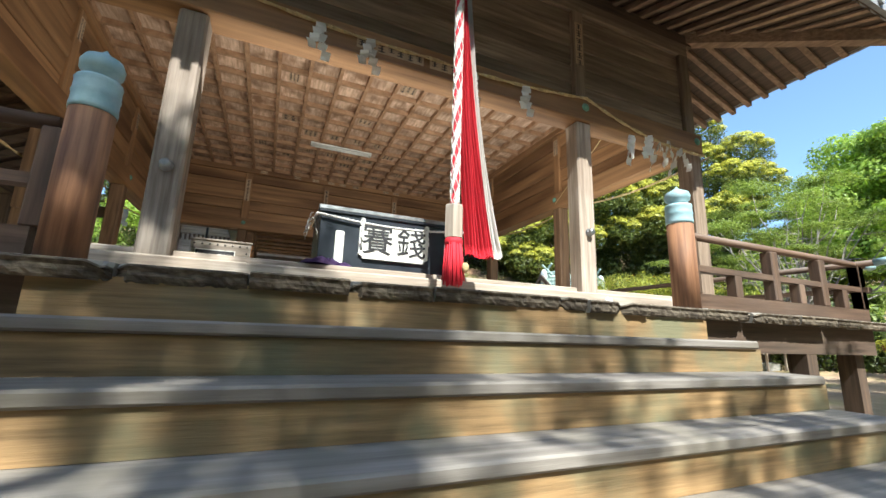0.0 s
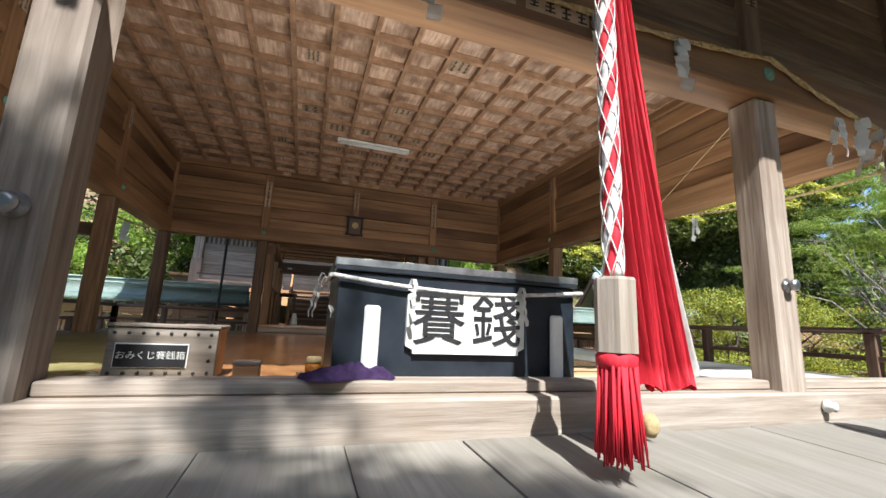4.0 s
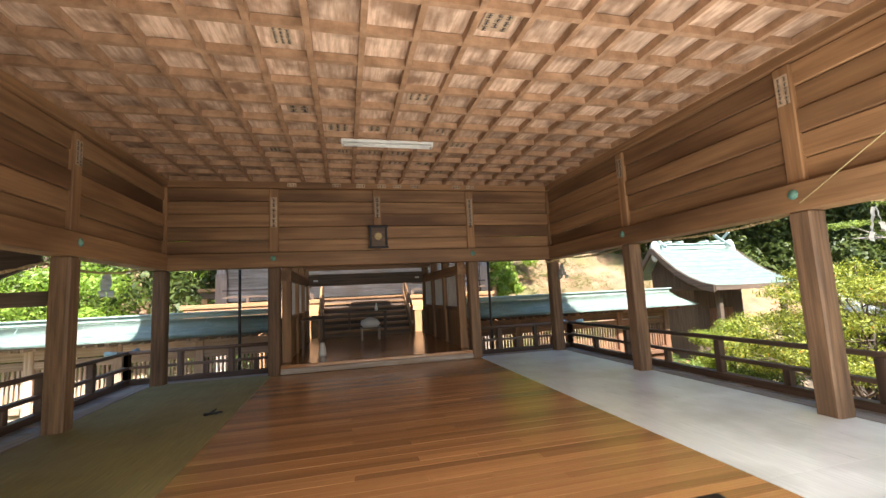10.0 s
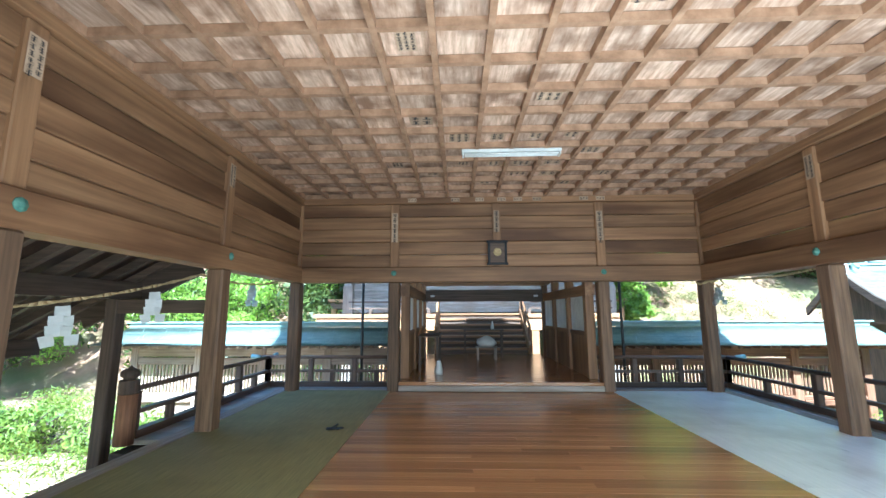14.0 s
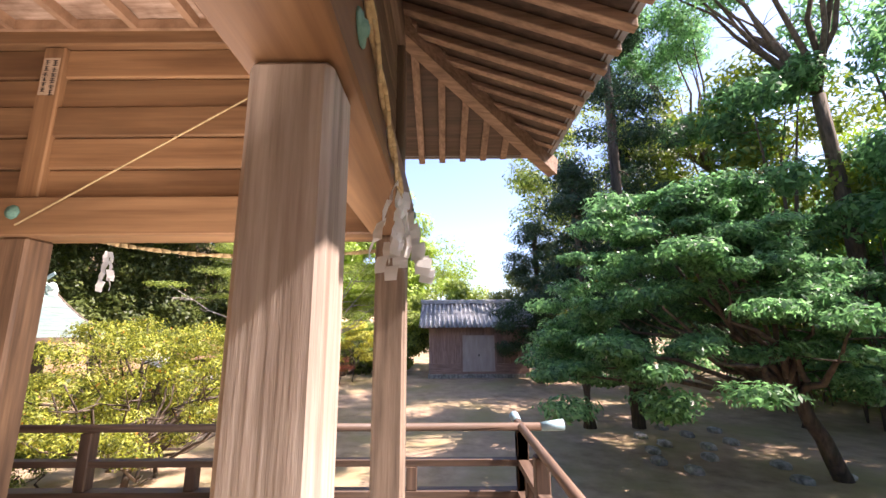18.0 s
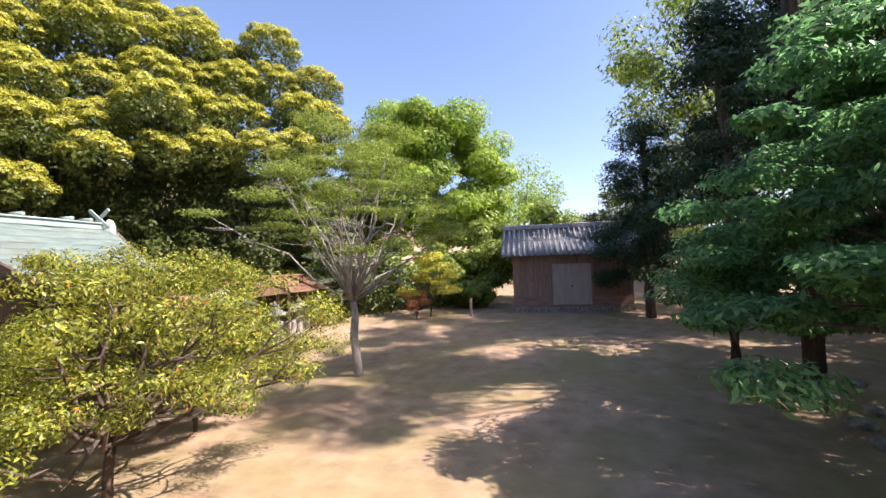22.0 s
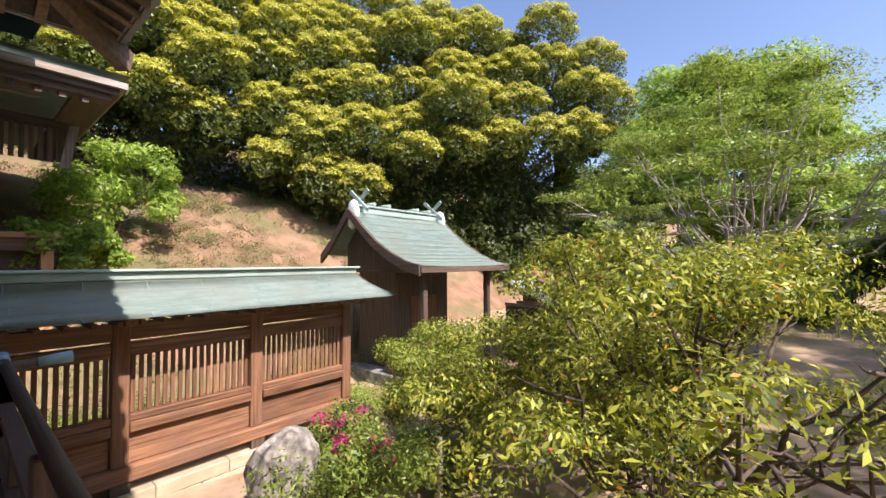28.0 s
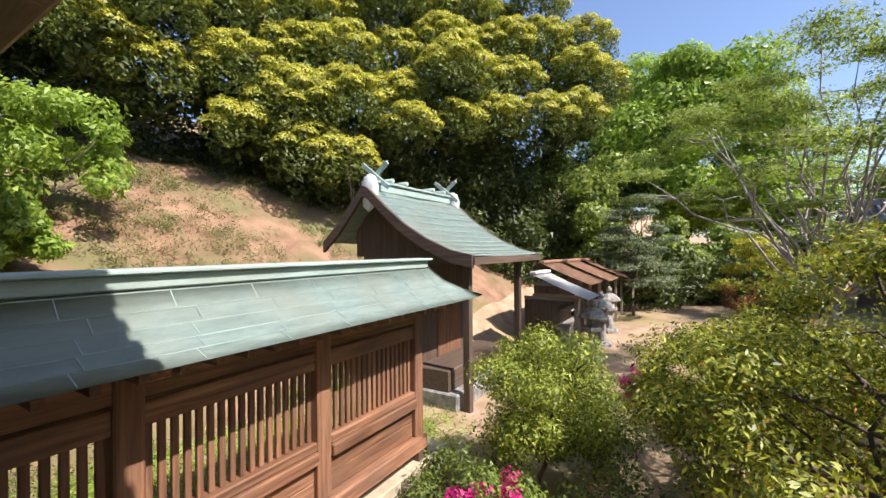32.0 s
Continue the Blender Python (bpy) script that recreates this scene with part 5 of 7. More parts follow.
for y in (2.1,):
    streamer(3.92, y, 3.50, 20, ZIG)
for y, z in ((1.0, 3.06), (3.2, 3.06), (4.18, 3.22), (6.2, 3.42)):
    streamer(-3.88, y, z, 60, ZIGL)
for x, y in ((-0.86, 0.1), (-0.84, 0.25), (-0.44, 0.055), (0.15, 0.055)):
    streamer(x, y, 2.16, 70 if x < -0.8 else 10, ZIGS)


# straw rope tied round the back corner post, with a knot and papers
ring = [(3.68 + 0.135 * math.cos(a), 7.45 + 0.135 * math.sin(a), 3.50 + 0.02 * math.sin(3 * a)) for a in [i * math.pi / 8 for i in range(17)]]
straw_rope([Vector(c) for c in ring], 0.022, label="straw rope tied round a corner post")
straw_rope([Vector((3.72, 7.30, 3.50)), Vector((3.80, 7.22, 3.56)), Vector((3.86, 7.22, 3.48)), Vector((3.78, 7.24, 3.42)), Vector((3.73, 7.28, 3.5))], 0.016, label="knotted end of a straw rope")
for rz, zz in ((15, 3.42), (-35, 3.40)):
    streamer(3.80, 7.30, zz, rz, ZIG, 12)
# bell rope
def bell_rope():
    t = thing("bell_rope", "thick bell rope of red and white cloth in a cord net", "bell rope", (0.075, -0.705, 0))
    z0, z1 = 2.14, 5.02
    R = 0.027
    for k, (mat, nm) in enumerate(((RED, "red_strand"), (WCLOTH, "white_strand"), (RED, "red_strand"), (WCLOTH, "white_strand"))):
        bm = bmesh.new()
        ph = k * math.pi / 2
        zs = [z0 + (z1 - z0) * i / 150 for i in range(151)]
        limb(bm, [(R * 0.55 * math.cos(ph + (z - z0) * 11), R * 0.55 * math.sin(ph + (z - z0) * 11), z) for z in zs], 0.0175, 0.0175, 10, 0.003)
        part(nm, bm, mat, t)
    for k in range(10):
        bm = bmesh.new()
        s = 1 if k < 5 else -1
        ph = (k % 5) * 2 * math.pi / 5
        zs = [z0 + (z1 - z0) * i / 130 for i in range(131)]
        limb(bm, [(0.0355 * math.cos(ph + s * (z - z0) * 9), 0.0355 * math.sin(ph + s * (z - z0) * 9), z) for z in zs], 0.0026, 0.0026, 5)
        part("net_cord", bm, CORD, t)
    bm = bmesh.new()
    lathe(bm, [(0.071, 1.885), (0.071, 2.125), (0.066, 2.135)], n=6)
    for f in bm.faces:
        f.smooth = False
    part("wooden_grip", bm, GREY["z"], t, "grey six-sided wooden grip")
    bm = bmesh.new()
    rng = random.Random(3)
    lathe(bm, [(0.058, 1.83), (0.066, 1.845), (0.068, 1.87), (0.058, 1.884)], n=16)
    for i in range(150):
        a, r = rng.uniform(0, 6.28), 0.062 * math.sqrt(rng.random())
        p = Vector((r * math.cos(a), r * math.sin(a), 1.85))
        q = Vector((r * 1.25 * math.cos(a) + rng.uniform(-0.012, 0.012), r * 1.25 * math.sin(a) + rng.uniform(-0.012, 0.012), 1.56 + rng.uniform(-0.03, 0.03)))
        tube(bm, p, q, 0.005, 0.0035, 5)
    part("tassel", bm, RED, t, "frayed red tassel")
    bm = bmesh.new()
    lathe(bm, [(0.014, 1.63), (0.026, 1.65), (0.026, 1.68), (0.014, 1.70)], (0.07, -0.06, 0), 10)
    part("tassel_bead", bm, STRAW, t)


bell_rope()


def cloth_strip(name, mat, label, x_top, x_bot0, x_bot1, y_top, y_bot, zt, zb, folds):
    bm = bmesh.new()
    rows = []
    nz, nx = 40, folds * 8
    for j in range(nz + 1):
        t = j / nz
        z = zt + (zb - zt) * t
        xa = x_top[0] + (x_bot0 - x_top[0]) * t ** 2.2
        xb = x_top[1] + (x_bot1 - x_top[1]) * t ** 2.2
        amp = 0.012 + 0.02 * t
        rows.append([(xa + (xb - xa) * i / nx, y_top + (y_bot - y_top) * t + amp * math.sin(folds * 2 * math.pi * i / nx + 2.0 * t) + 0.01 * math.sin(9 * t + i * 0.2), z + 0.012 * math.sin(i * 0.9) * t) for i in range(nx + 1)])
    sheet(bm, rows, 0.003)
    return tagged(part(name, bm, mat), label, "cloth")


cloth_strip("red_cloth", RED, "long red cloth strip hanging beside the bell rope", (0.07, 0.135), 0.19, 0.42, -0.66, -0.70, 4.98, 1.77, 8)
cloth_strip("white_cloth", WCLOTH, "long faded white cloth strip hanging behind a red one", (0.16, 0.21), 0.37, 0.55, -0.60, -0.60, 4.98, 1.80, 5)
bx_ = bmesh.new(); box(bx_, -0.5, 0.7, -0.83, -0.57, 5.0, 5.07)
tagged(part("bell_beam", bx_, DARK["x"]), "short dark beam that carries the bell rope", "beam", kind="structure")


# fortune slip box with its sign
def fortune_box():
    t = thing("fortune_slip_box", "weathered plywood slip box with studs and a black sign", "box", (-1.52, 0.50, FZ + 0.006))
    w, d, h = 0.22, 0.12, 0.225
    bx("front_panel", GREY["x"], t, -w, w, -d, -d + 0.02, 0.0, h, r=0.003)
    bx("back_panel", GREY["x"], t, -w, w, d - 0.02, d, 0.0, h, r=0.003)
    bx("side_panel", NEWW["z"], t, w - 0.02, w, -d + 0.021, d - 0.021, 0.0, h, r=0.003, label="bright orange plywood side")
    bx("side_panel", NEWW["z"], t, -w, -w + 0.02, -d + 0.021, d - 0.021, 0.0, h, r=0.003)
    bx("lid", GREY["x"], t, -w - 0.01, w + 0.01, -d - 0.01, d + 0.01, h + 0.001, h + 0.018, r=0.004)
    # dark strip laid on the lid for the shade in the opening
    bx("slot", INK, t, -0.1, 0.04, -0.015, 0.015, h + 0.0185, h + 0.0205)
    sign = bx("sign", INK, t, -0.18, 0.10, -d - 0.012, -d - 0.001, 0.052, 0.15, r=0.002, label="black sign with white letters")
    bx("sign_edge", WHITE, t, -0.185, 0.105, -d - 0.006, -d - 0.0008, 0.047, 0.155)
    cu = bpy.data.curves.new("lettering", "FONT")
    cu.body, cu.size, cu.extrude, cu.align_x, cu.align_y = "おみくじ賽銭箱", 0.039, 0.0008, "CENTER", "CENTER"
    o = new("lettering", cu); o.parent = sign
    o.location, o.rotation_euler = (-0.04, -d - 0.0135, 0.101), (radians(90), 0, 0)
    cu.materials.append(WHITE)
    stud = bmesh.new(); lathe(stud, [(0.008, 0), (0.007, 0.004), (0.003, 0.006)], n=8)
    stud = mesh_of(stud, "stud", IRON)
    for i in range(8):
        for z in (0.024, 0.2):
            o = new("stud", stud); o.parent = t
            o.location, o.rotation_euler = (-0.195 + i * 0.055, -d - 0.0005, z), (radians(90), 0, 0)
    for z in (0.08, 0.145):
        o = new("stud", stud); o.parent = t
        o.location, o.rotation_euler = (0.19, -d - 0.0005, z), (radians(90), 0, 0)


fortune_box()
wb = thing("small_wooden_box", "small plain wooden box on the sill", "box", (-1.15, 0.30, FZ + 0.006))
bx("body", NEWW["x"], wb, -0.055, 0.055, -0.05, 0.05, 0, 0.075, r=0.004)
bx("lid", GREY["x"], wb, -0.06, 0.06, -0.055, 0.055, 0.0755, 0.09, r=0.003)


def jar(x, y, s):
    t = thing("candy_jar", "clear jar with orange contents and a gold lid", "jar", (x, y, FZ + 0.006), group="small jars")
    bm = bmesh.new(); lathe(bm, [(0.035 * s, 0), (0.04 * s, 0.01 * s), (0.04 * s, 0.085 * s), (0.03 * s, 0.1 * s)], n=16)
    part("body", bm, AMBER, t)
    bm = bmesh.new(); lathe(bm, [(0.033 * s, 0.101 * s), (0.036 * s, 0.104 * s), (0.036 * s, 0.125 * s), (0.03 * s, 0.13 * s)], n=16)
    part("lid", bm, STRAW, t)


AMBER = surface("amber", (0.42, 0.12, 0.015), (0.62, 0.24, 0.03), scale=(30, 30, 30), rough=0.12, bump=0.0, vary=0)
jar(-0.86, 0.20, 0.95)
jar(-0.92, 0.24, 0.4)


def crumpled_cloth():
    bm = bmesh.new()
    rows = []
    for j in range(26):
        row = []
        for i in range(44):
            u, v = i / 43 - 0.5, j / 25 - 0.5
            x = -0.72 + u * 0.42 * (1 - 0.3 * abs(v))
            y = 0.0 + v * 0.15 + 0.05 * math.sin(u * 6)
            e = max(0, 1 - (2 * u) ** 2) * max(0, 1 - (2 * v) ** 2)
            z = 1.709 + e ** 0.5 * (0.035 + 0.035 * abs(noise.noise(Vector((u * 9, v * 7, 2)))) + 0.02 * math.sin(u * 22 + v * 9))
            row.append((x, y, max(z, 1.709)))
        rows.append(row)
    sheet(bm, rows, 0.004)
    tagged(part("purple_cloth", bm, PURPLE), "crumpled dark purple cloth lying on the sill", "cloth")


crumpled_cloth()

# papers and tape on the offering box
def note(x0, x1, y0, y1, z, tape):
    t = thing("paper_sheet", "white notice paper taped over the slats", "paper", (0, 0, 0), group="notice papers")
    bx("sheet", PAPER, t, x0, x1, y0, y1, z, z + 0.002)
    for a in tape:
        bx("tape", BLUE, t, *a, z + 0.0025, z + 0.0035, label="blue tape")


BT = FZ + 0.006 + 0.585
note(-0.74, -0.56, 0.22, 0.62, BT - 0.008, ((-0.70, -0.62, 0.16, 0.27),))
note(-0.555, -0.34, 0.20, 0.66, BT - 0.006, ((-0.52, -0.36, 0.60, 0.63), (-0.50, -0.36, 0.21, 0.25)))
for x in (-0.66, -0.46):
    bm = bmesh.new(); lathe(bm, [(0.07, 0), (0.074, 0.004), (0.06, 0.012), (0.02, 0.014)], (x, 0.16, BT - 0.008), 20)
    tagged(part("round_stone", bm, WHITE), "flat pale round disc at the near edge of the notice", "stone", "paper weights")


# fluorescent lamp, plaque and stickers
def lamp():
    t = thing("ceiling_lamp", "unlit white fluorescent batten lamp under the ceiling", "lamp", (0, 5.165, CEIL_Z - 0.036))
    bx("housing", WHITE, t, -0.65, 0.65, -0.06, 0.06, -0.05, 0, r=0.006)
    for y in (-0.035, 0.035):
        bm = bmesh.new(); tube(bm, (-0.61, y, -0.073), (0.61, y, -0.073), 0.014, n=10)
        part("tube", bm, WHITE, t)
    for x in (-0.64, 0.62):
        bx("socket", WHITE, t, x, x + 0.02, -0.055, 0.055, -0.09, -0.051)


lamp()
pl = thing("wall_plaque", "small dark framed plaque with a round crest", "plaque", (0.0, 7.30, 3.88))
bx("backing", DARK["x"], pl, -0.13, 0.13, 0.0, 0.03, 0, 0.36)
for c in ((-0.17, -0.13, 0, 0.36), (0.13, 0.17, 0, 0.36), (-0.19, 0.19, 0.361, 0.40), (-0.19, 0.19, -0.04, -0.001)):
    bx("frame_bar", INK, pl, c[0], c[1], -0.02, 0.035, c[2], c[3], r=0.006)
bm = bmesh.new(); lathe(bm, [(0.075, 0), (0.07, 0.01), (0.05, 0.012), (0.045, 0.006), (0.01, 0.008)], n=20)
bm.transform(pose(0, -0.001, 0.19, 90)); part("crest", bm, STRAW, pl)


def sticker(m, w, h, cols, seed):
    """A paper slip with columns of plain bars in place of writing; lies in its own xz plane, facing -y."""
    t = thing("votive_slip", "pale paper slip with dark brushed writing stuck on the timber", "paper slip", group="votive slips")
    t.matrix_world = m
    rng = random.Random(seed)
    bx("slip", SLIP, t, -w / 2, w / 2, -0.0015, 0, -h / 2, h / 2)
    for c in range(cols):
        bm = bmesh.new()
        cw = w / cols
        x = -w / 2 + (c + 0.5) * cw
        z = h / 2 - 0.02
        while z > -h / 2 + 0.03:
            l = rng.uniform(0.5, 0.9) * cw
            for q in range(3):
                zz = z - q * l * 0.38
                box(bm, x - cw * rng.uniform(0.2, 0.36), x + cw * rng.uniform(0.2, 0.36), -0.0028, -0.0016, zz - l * 0.13, zz)
            box(bm, x - cw * 0.07, x + cw * 0.07, -0.0034, -0.0029, z - l * 0.95, z + 0.0)
            z -= l * 1.25
        part("writing", bm, INK, t)["kind"] = "stuff"
    return t


SLIP = surface("slip_paper", (0.36, 0.25, 0.16), (0.50, 0.37, 0.25), scale=(9, 9, 9), rough=0.85, vary=0.2)
sd = 0
for x in PX[1:3]:
    for y, face in ((PY[3] - 0.078, 0), (PY[0] - 0.078, 0)):
        sd += 1
        sticker(pose(x, y, 4.55, 0, 0, 0), 0.11, 0.55, 1, sd)
for x, face in ((PX[0] + 0.078, 90), (PX[3] - 0.078, -90)):
    for y in PY[1:3]:
        sd += 1
        sticker(pose(x, y, 4.75, 0, 0, face), 0.12, 0.30, 2, sd)
sticker(pose(0, 7.345, 4.65), 0.10, 0.40, 1, 20)
for x in (-1.55, -0.75, -0.3, 0.1, 0.4, 0.75, 1.6, 1.9):
    sd += 1
    sticker(pose(x, 7.345, CEIL_Z - 0.10), 0.16, 0.07, 3, sd)
for x, w in ((-0.35, 0.62), (0.22, 0.4)):
    sd += 1
    sticker(pose(x, PY[0] - 0.137, T0 + 0.12), w, 0.1, 7 if w > 0.5 else 4, sd)
rng_ = random.Random(12)
cdx, cdy = (PX[3] - PX[0] - 0.2) / NCX, (PY[3] - PY[0] - 0.2) / NCY
for i, j in ((5, 9), (6, 10), (7, 10), (8, 10), (8, 8), (9, 10), (6, 12), (7, 12), (8, 12), (9, 12), (8, 13), (9, 13), (7, 14), (10, 14), (5, 13), (10, 11), (5, 6), (9, 5), (7, 11), (4, 12), (11, 13)):
    cx = PX[0] + 0.1 + (i + 0.5) * cdx + rng_.uniform(-0.05, 0.05)
    cy = PY[0] + 0.1 + (j + 0.5) * cdy + rng_.uniform(-0.05, 0.05)
    sticker(pose(cx, cy, CEIL_Z + 0.019, 90, 0, 0) @ pose(0, 0, 0, 0, 90 * rng_.choice((0, 0, 2)), 0), rng_.choice((0.16, 0.26)), 0.24, rng_.choice((2, 3)), i * 17 + j)

# wire across the right bay, dark pole behind the hall, stick on the mat
bm = bmesh.new(); tube(bm, (3.50, 2.40, 3.60), (3.46, 0.12, 4.98), 0.006, n=6)
tagged(part("guy_wire", bm, STRAW), "thin twisted wire strung from post to post", "wire")
for s in (-1, 1):
    bm = bmesh.new(); tube(bm, (s * 2.85, 9.2, -0.1), (s * 2.85, 9.2, 4.9), 0.03, n=10)
    tagged(part("drain_pipe", bm, IRON), "dark rain pipe standing behind the hall", "pipe", "rain pipes")
fl = thing("floor_ornament", "small dark twig on the matting", "twig", (-2.16, 4.98, FZ + 0.004))
for k, (a, b) in enumerate((((-0.1, 0, 0.01), (0.1, 0.01, 0.02)), ((-0.04, 0, 0.012), (0.02, 0.06, 0.05)), ((0.03, 0.0, 0.015), (0.1, -0.05, 0.04)))):
    bm = bmesh.new(); tube(bm, a, b, 0.018, 0.008, 6); part("twig_stem", bm, INK, fl)


# knobs on the front posts
for x in (PX[1], PX[2]):
    t = thing("door_stud", "round iron stud on the front of the post", "stud", (x - 0.0, PY[0] - PW, 2.28), group="post studs")
    bm = bmesh.new(); lathe(bm, [(0.04, 0), (0.045, 0.006), (0.02, 0.012), (0.018, 0.03), (0.034, 0.04), (0.036, 0.055), (0.02, 0.068)], n=16)
    bm.transform(pose(0, 0, 0, 90)); part("knob", bm, METAL, t)
for x in (PX[2],):
    t = thing("sill_fitting", "small pale metal fitting on the sill", "fitting", (x + 0.16, -0.19, 1.58), group="sill fittings")
    bm = bmesh.new(); lathe(bm, [(0.035, 0), (0.04, 0.015), (0.025, 0.03), (0.028, 0.05), (0.012, 0.06)], n=12)
    bm.transform(pose(0, 0, 0, 90)); part("rosette", bm, WHITE, t)


# boards fixed to a post on the west side
pb = thing("post_boards", "worn brown boards fixed to a hall post", "board", (-3.68, 2.378, FZ))
bx("upper_board", INPOST["z"], pb, -0.10, 0.13, -0.024, 0.0, 0.75, 1.70, r=0.003)
bx("lower_board", INPOST["z"], pb, -0.09, 0.08, -0.018, 0.0, 0.006, 0.748, r=0.003)


# corridor furniture
def table(name, label, at, w, d, h, legs=4, top=0.03, mat=None):
    t = thing(name, label, "table", at)
    m = mat or DARK
    bx("tabletop", m["x"], t, -w / 2, w / 2, -d / 2, d / 2, h - top, h, r=0.006)
    for sx in (-1, 1):
        for sy in (-1, 1):
            x, y = sx * (w / 2 - 0.05), sy * (d / 2 - 0.05)
            bx("leg", m["z"], t, x - 0.022, x + 0.022, y - 0.022, y + 0.022, 0, h - top - 0.001)
        bx("stretcher", m["y"], t, sx * (w / 2 - 0.05) - 0.015, sx * (w / 2 - 0.05) + 0.015, -d / 2 + 0.073, d / 2 - 0.073, 0.12, 0.16)
    return t


table("offering_table", "dark slender offering table in the corridor", (-0.05, 11.2, CZ), 1.08, 0.42, 0.74)
table("low_stand", "small low wooden stand", (0.0, 10.75, CZ), 0.55, 0.35, 0.33, mat=GREY)
ob_ = thing("wrapped_bundle", "crumpled clear plastic wrapped bundle on a low stand", "bundle", (0.0, 10.75, CZ + 0.331))
bm = bmesh.new(); lathe(bm, [(0.2, 0), (0.26, 0.08), (0.22, 0.18), (0.1, 0.24), (0.04, 0.26)], n=14)
for v in bm.verts:
    v.co += Vector((noise.noise(v.co * 9), noise.noise(v.co * 9 + Vector((5, 0, 0))), 0)) * 0.05
part("wrapping", bm, PLASTER, ob_)
table("side_table", "dark narrow table against the corridor wall", (-1.32, 9.1, CZ), 0.45, 1.3, 0.72)
bt = thing("sake_bottle", "small white bottle on the offering table", "bottle", (0.2, 11.2, CZ + 0.741))
bm = bmesh.new(); lathe(bm, [(0.035, 0), (0.045, 0.05), (0.03, 0.13), (0.014, 0.17), (0.02, 0.21)], n=14); part("body", bm, WHITE, bt)
bg = thing("paper_bag", "white crumpled bag on the corridor floor", "bag", (-1.1, 8.2, CZ))
bm = bmesh.new(); lathe(bm, [(0.07, 0), (0.09, 0.06), (0.06, 0.16), (0.03, 0.26)], n=9)
for v in bm.verts:
    v.co += Vector((noise.noise(v.co * 12), noise.noise(v.co * 12 + Vector((3, 0, 0))), 0)) * 0.03
part("bag_body", bm, WHITE, bg)

# planting
def ring_clumps(rng, cx, cy, cz, rx, ry, rz, n, r, count, flat=0.6, zmin=-0.6):
    out = []
    while len(out) < n:
        d = Vector((rng.uniform(-1, 1), rng.uniform(-1, 1), rng.uniform(zmin, 1)))
        if 0.25 < d.length < 1.0:
            k = r * rng.uniform(0.75, 1.25)
            out.append((cx + d.x * rx, cy + d.y * ry, cz + d.z * rz, k, k, k * flat, count))
    return out


def tree(name, label, base, fork, clumps, mat, size, bark=None, r0=0.16, seed=1, limbs=8, category="tree", crown="crown", limb_r=0.45, **kw):
    t = thing(name, label, category, base)
    rng = random.Random(seed)
    bk = bark or BARK
    f = Vector(fork)
    bm = bmesh.new()
    limb(bm, bent((0, 0, -0.3), f, 0.08, rng), r0, r0 * 0.7, 10)
    part("trunk", bm, bk, t)
    b = Vector(base)
    pick = clumps[:]
    rng.shuffle(pick)
    tw = bmesh.new()
    for c in pick[:limbs]:
        e = Vector(c[:3]) - b
        bm = bmesh.new()
        pts = bent(f, e, 0.25, rng, 6)
        limb(bm, pts, r0 * limb_r, 0.010, 5)
        for q in range(4):
            s = pts[rng.randint(2, 5)]
            limb(tw, bent(s, s + Vector((rng.uniform(-1, 1) * c[3], rng.uniform(-1, 1) * c[4], rng.uniform(0, 1) * c[5])) * 1.1, 0.1, rng, 2), 0.02, 0.004, 4)
        part("limb", bm, bk, t)
    if limbs:
        part("fine_branching", tw, bk, t)["kind"] = "stuff"
    else:
        tw.free()
    o = leaves(crown, mat, [(c[0] - b.x, c[1] - b.y, c[2] - b.z, *c[3:]) for c in clumps], size, seed, t, **kw)
    o["kind"] = "stuff"
    return t


R = random.Random(11)
# broad shrub beside the veranda
shrub_clumps = ring_clumps(R, 8.5, 4.7, 1.75, 2.9, 2.6, 1.1, 92, 0.4, 470, 0.5, -0.45) + ring_clumps(R, 9.0, 5.3, 2.55, 1.9, 1.5, 0.55, 34, 0.34, 470, 0.5, -0.2) + ring_clumps(R, 9.3, 7.2, 1.45, 1.0, 0.8, 0.85, 34, 0.32, 420, 0.6, -0.8)
tree("garden_shrub", "wide garden shrub with yellow-green leaves and red tips", (8.6, 5.3, -0.3), (0.0, -0.2, 0.85),
     shrub_clumps, L_SHRUB, 0.056, r0=0.08, seed=2, limbs=46, category="shrub", slim=0.34, shell=0.12, droop=0.2, fine=False)
tree("garden_shrub", "wide garden shrub with yellow-green leaves and red tips", (11.4, 6.5, -0.4), (0.1, 0.1, 0.65),
     ring_clumps(R, 11.4, 6.5, 1.1, 1.8, 1.5, 0.85, 84, 0.36, 400, 0.55, -0.8), L_SHRUB, 0.066, r0=0.06, seed=22, limbs=26, category="shrub", slim=0.38, shell=0.15, droop=0.2, fine=False)
# rounder bush at the fence end
tree("round_bush", "dense round green bush at the end of the fence", (9.79, 8.99, -0.25), (0, 0, 0.5),
     ring_clumps(R, 9.79, 8.99, 0.95, 1.2, 0.85, 0.95, 64, 0.3, 560, 0.8, -0.8), L_SHRUB2, 0.045, r0=0.04, seed=3, limbs=10, category="bush", shell=0.3)
tree("low_bush", "low dark green bush under the fence", (7.3, 8.0, -0.1), (0, 0, 0.3),
     ring_clumps(R, 7.4, 8.0, 0.55, 0.9, 0.7, 0.45, 20, 0.32, 320, 0.8, -0.8), L_BUSH, 0.05, r0=0.03, seed=4, limbs=6, category="bush", shell=0.3)
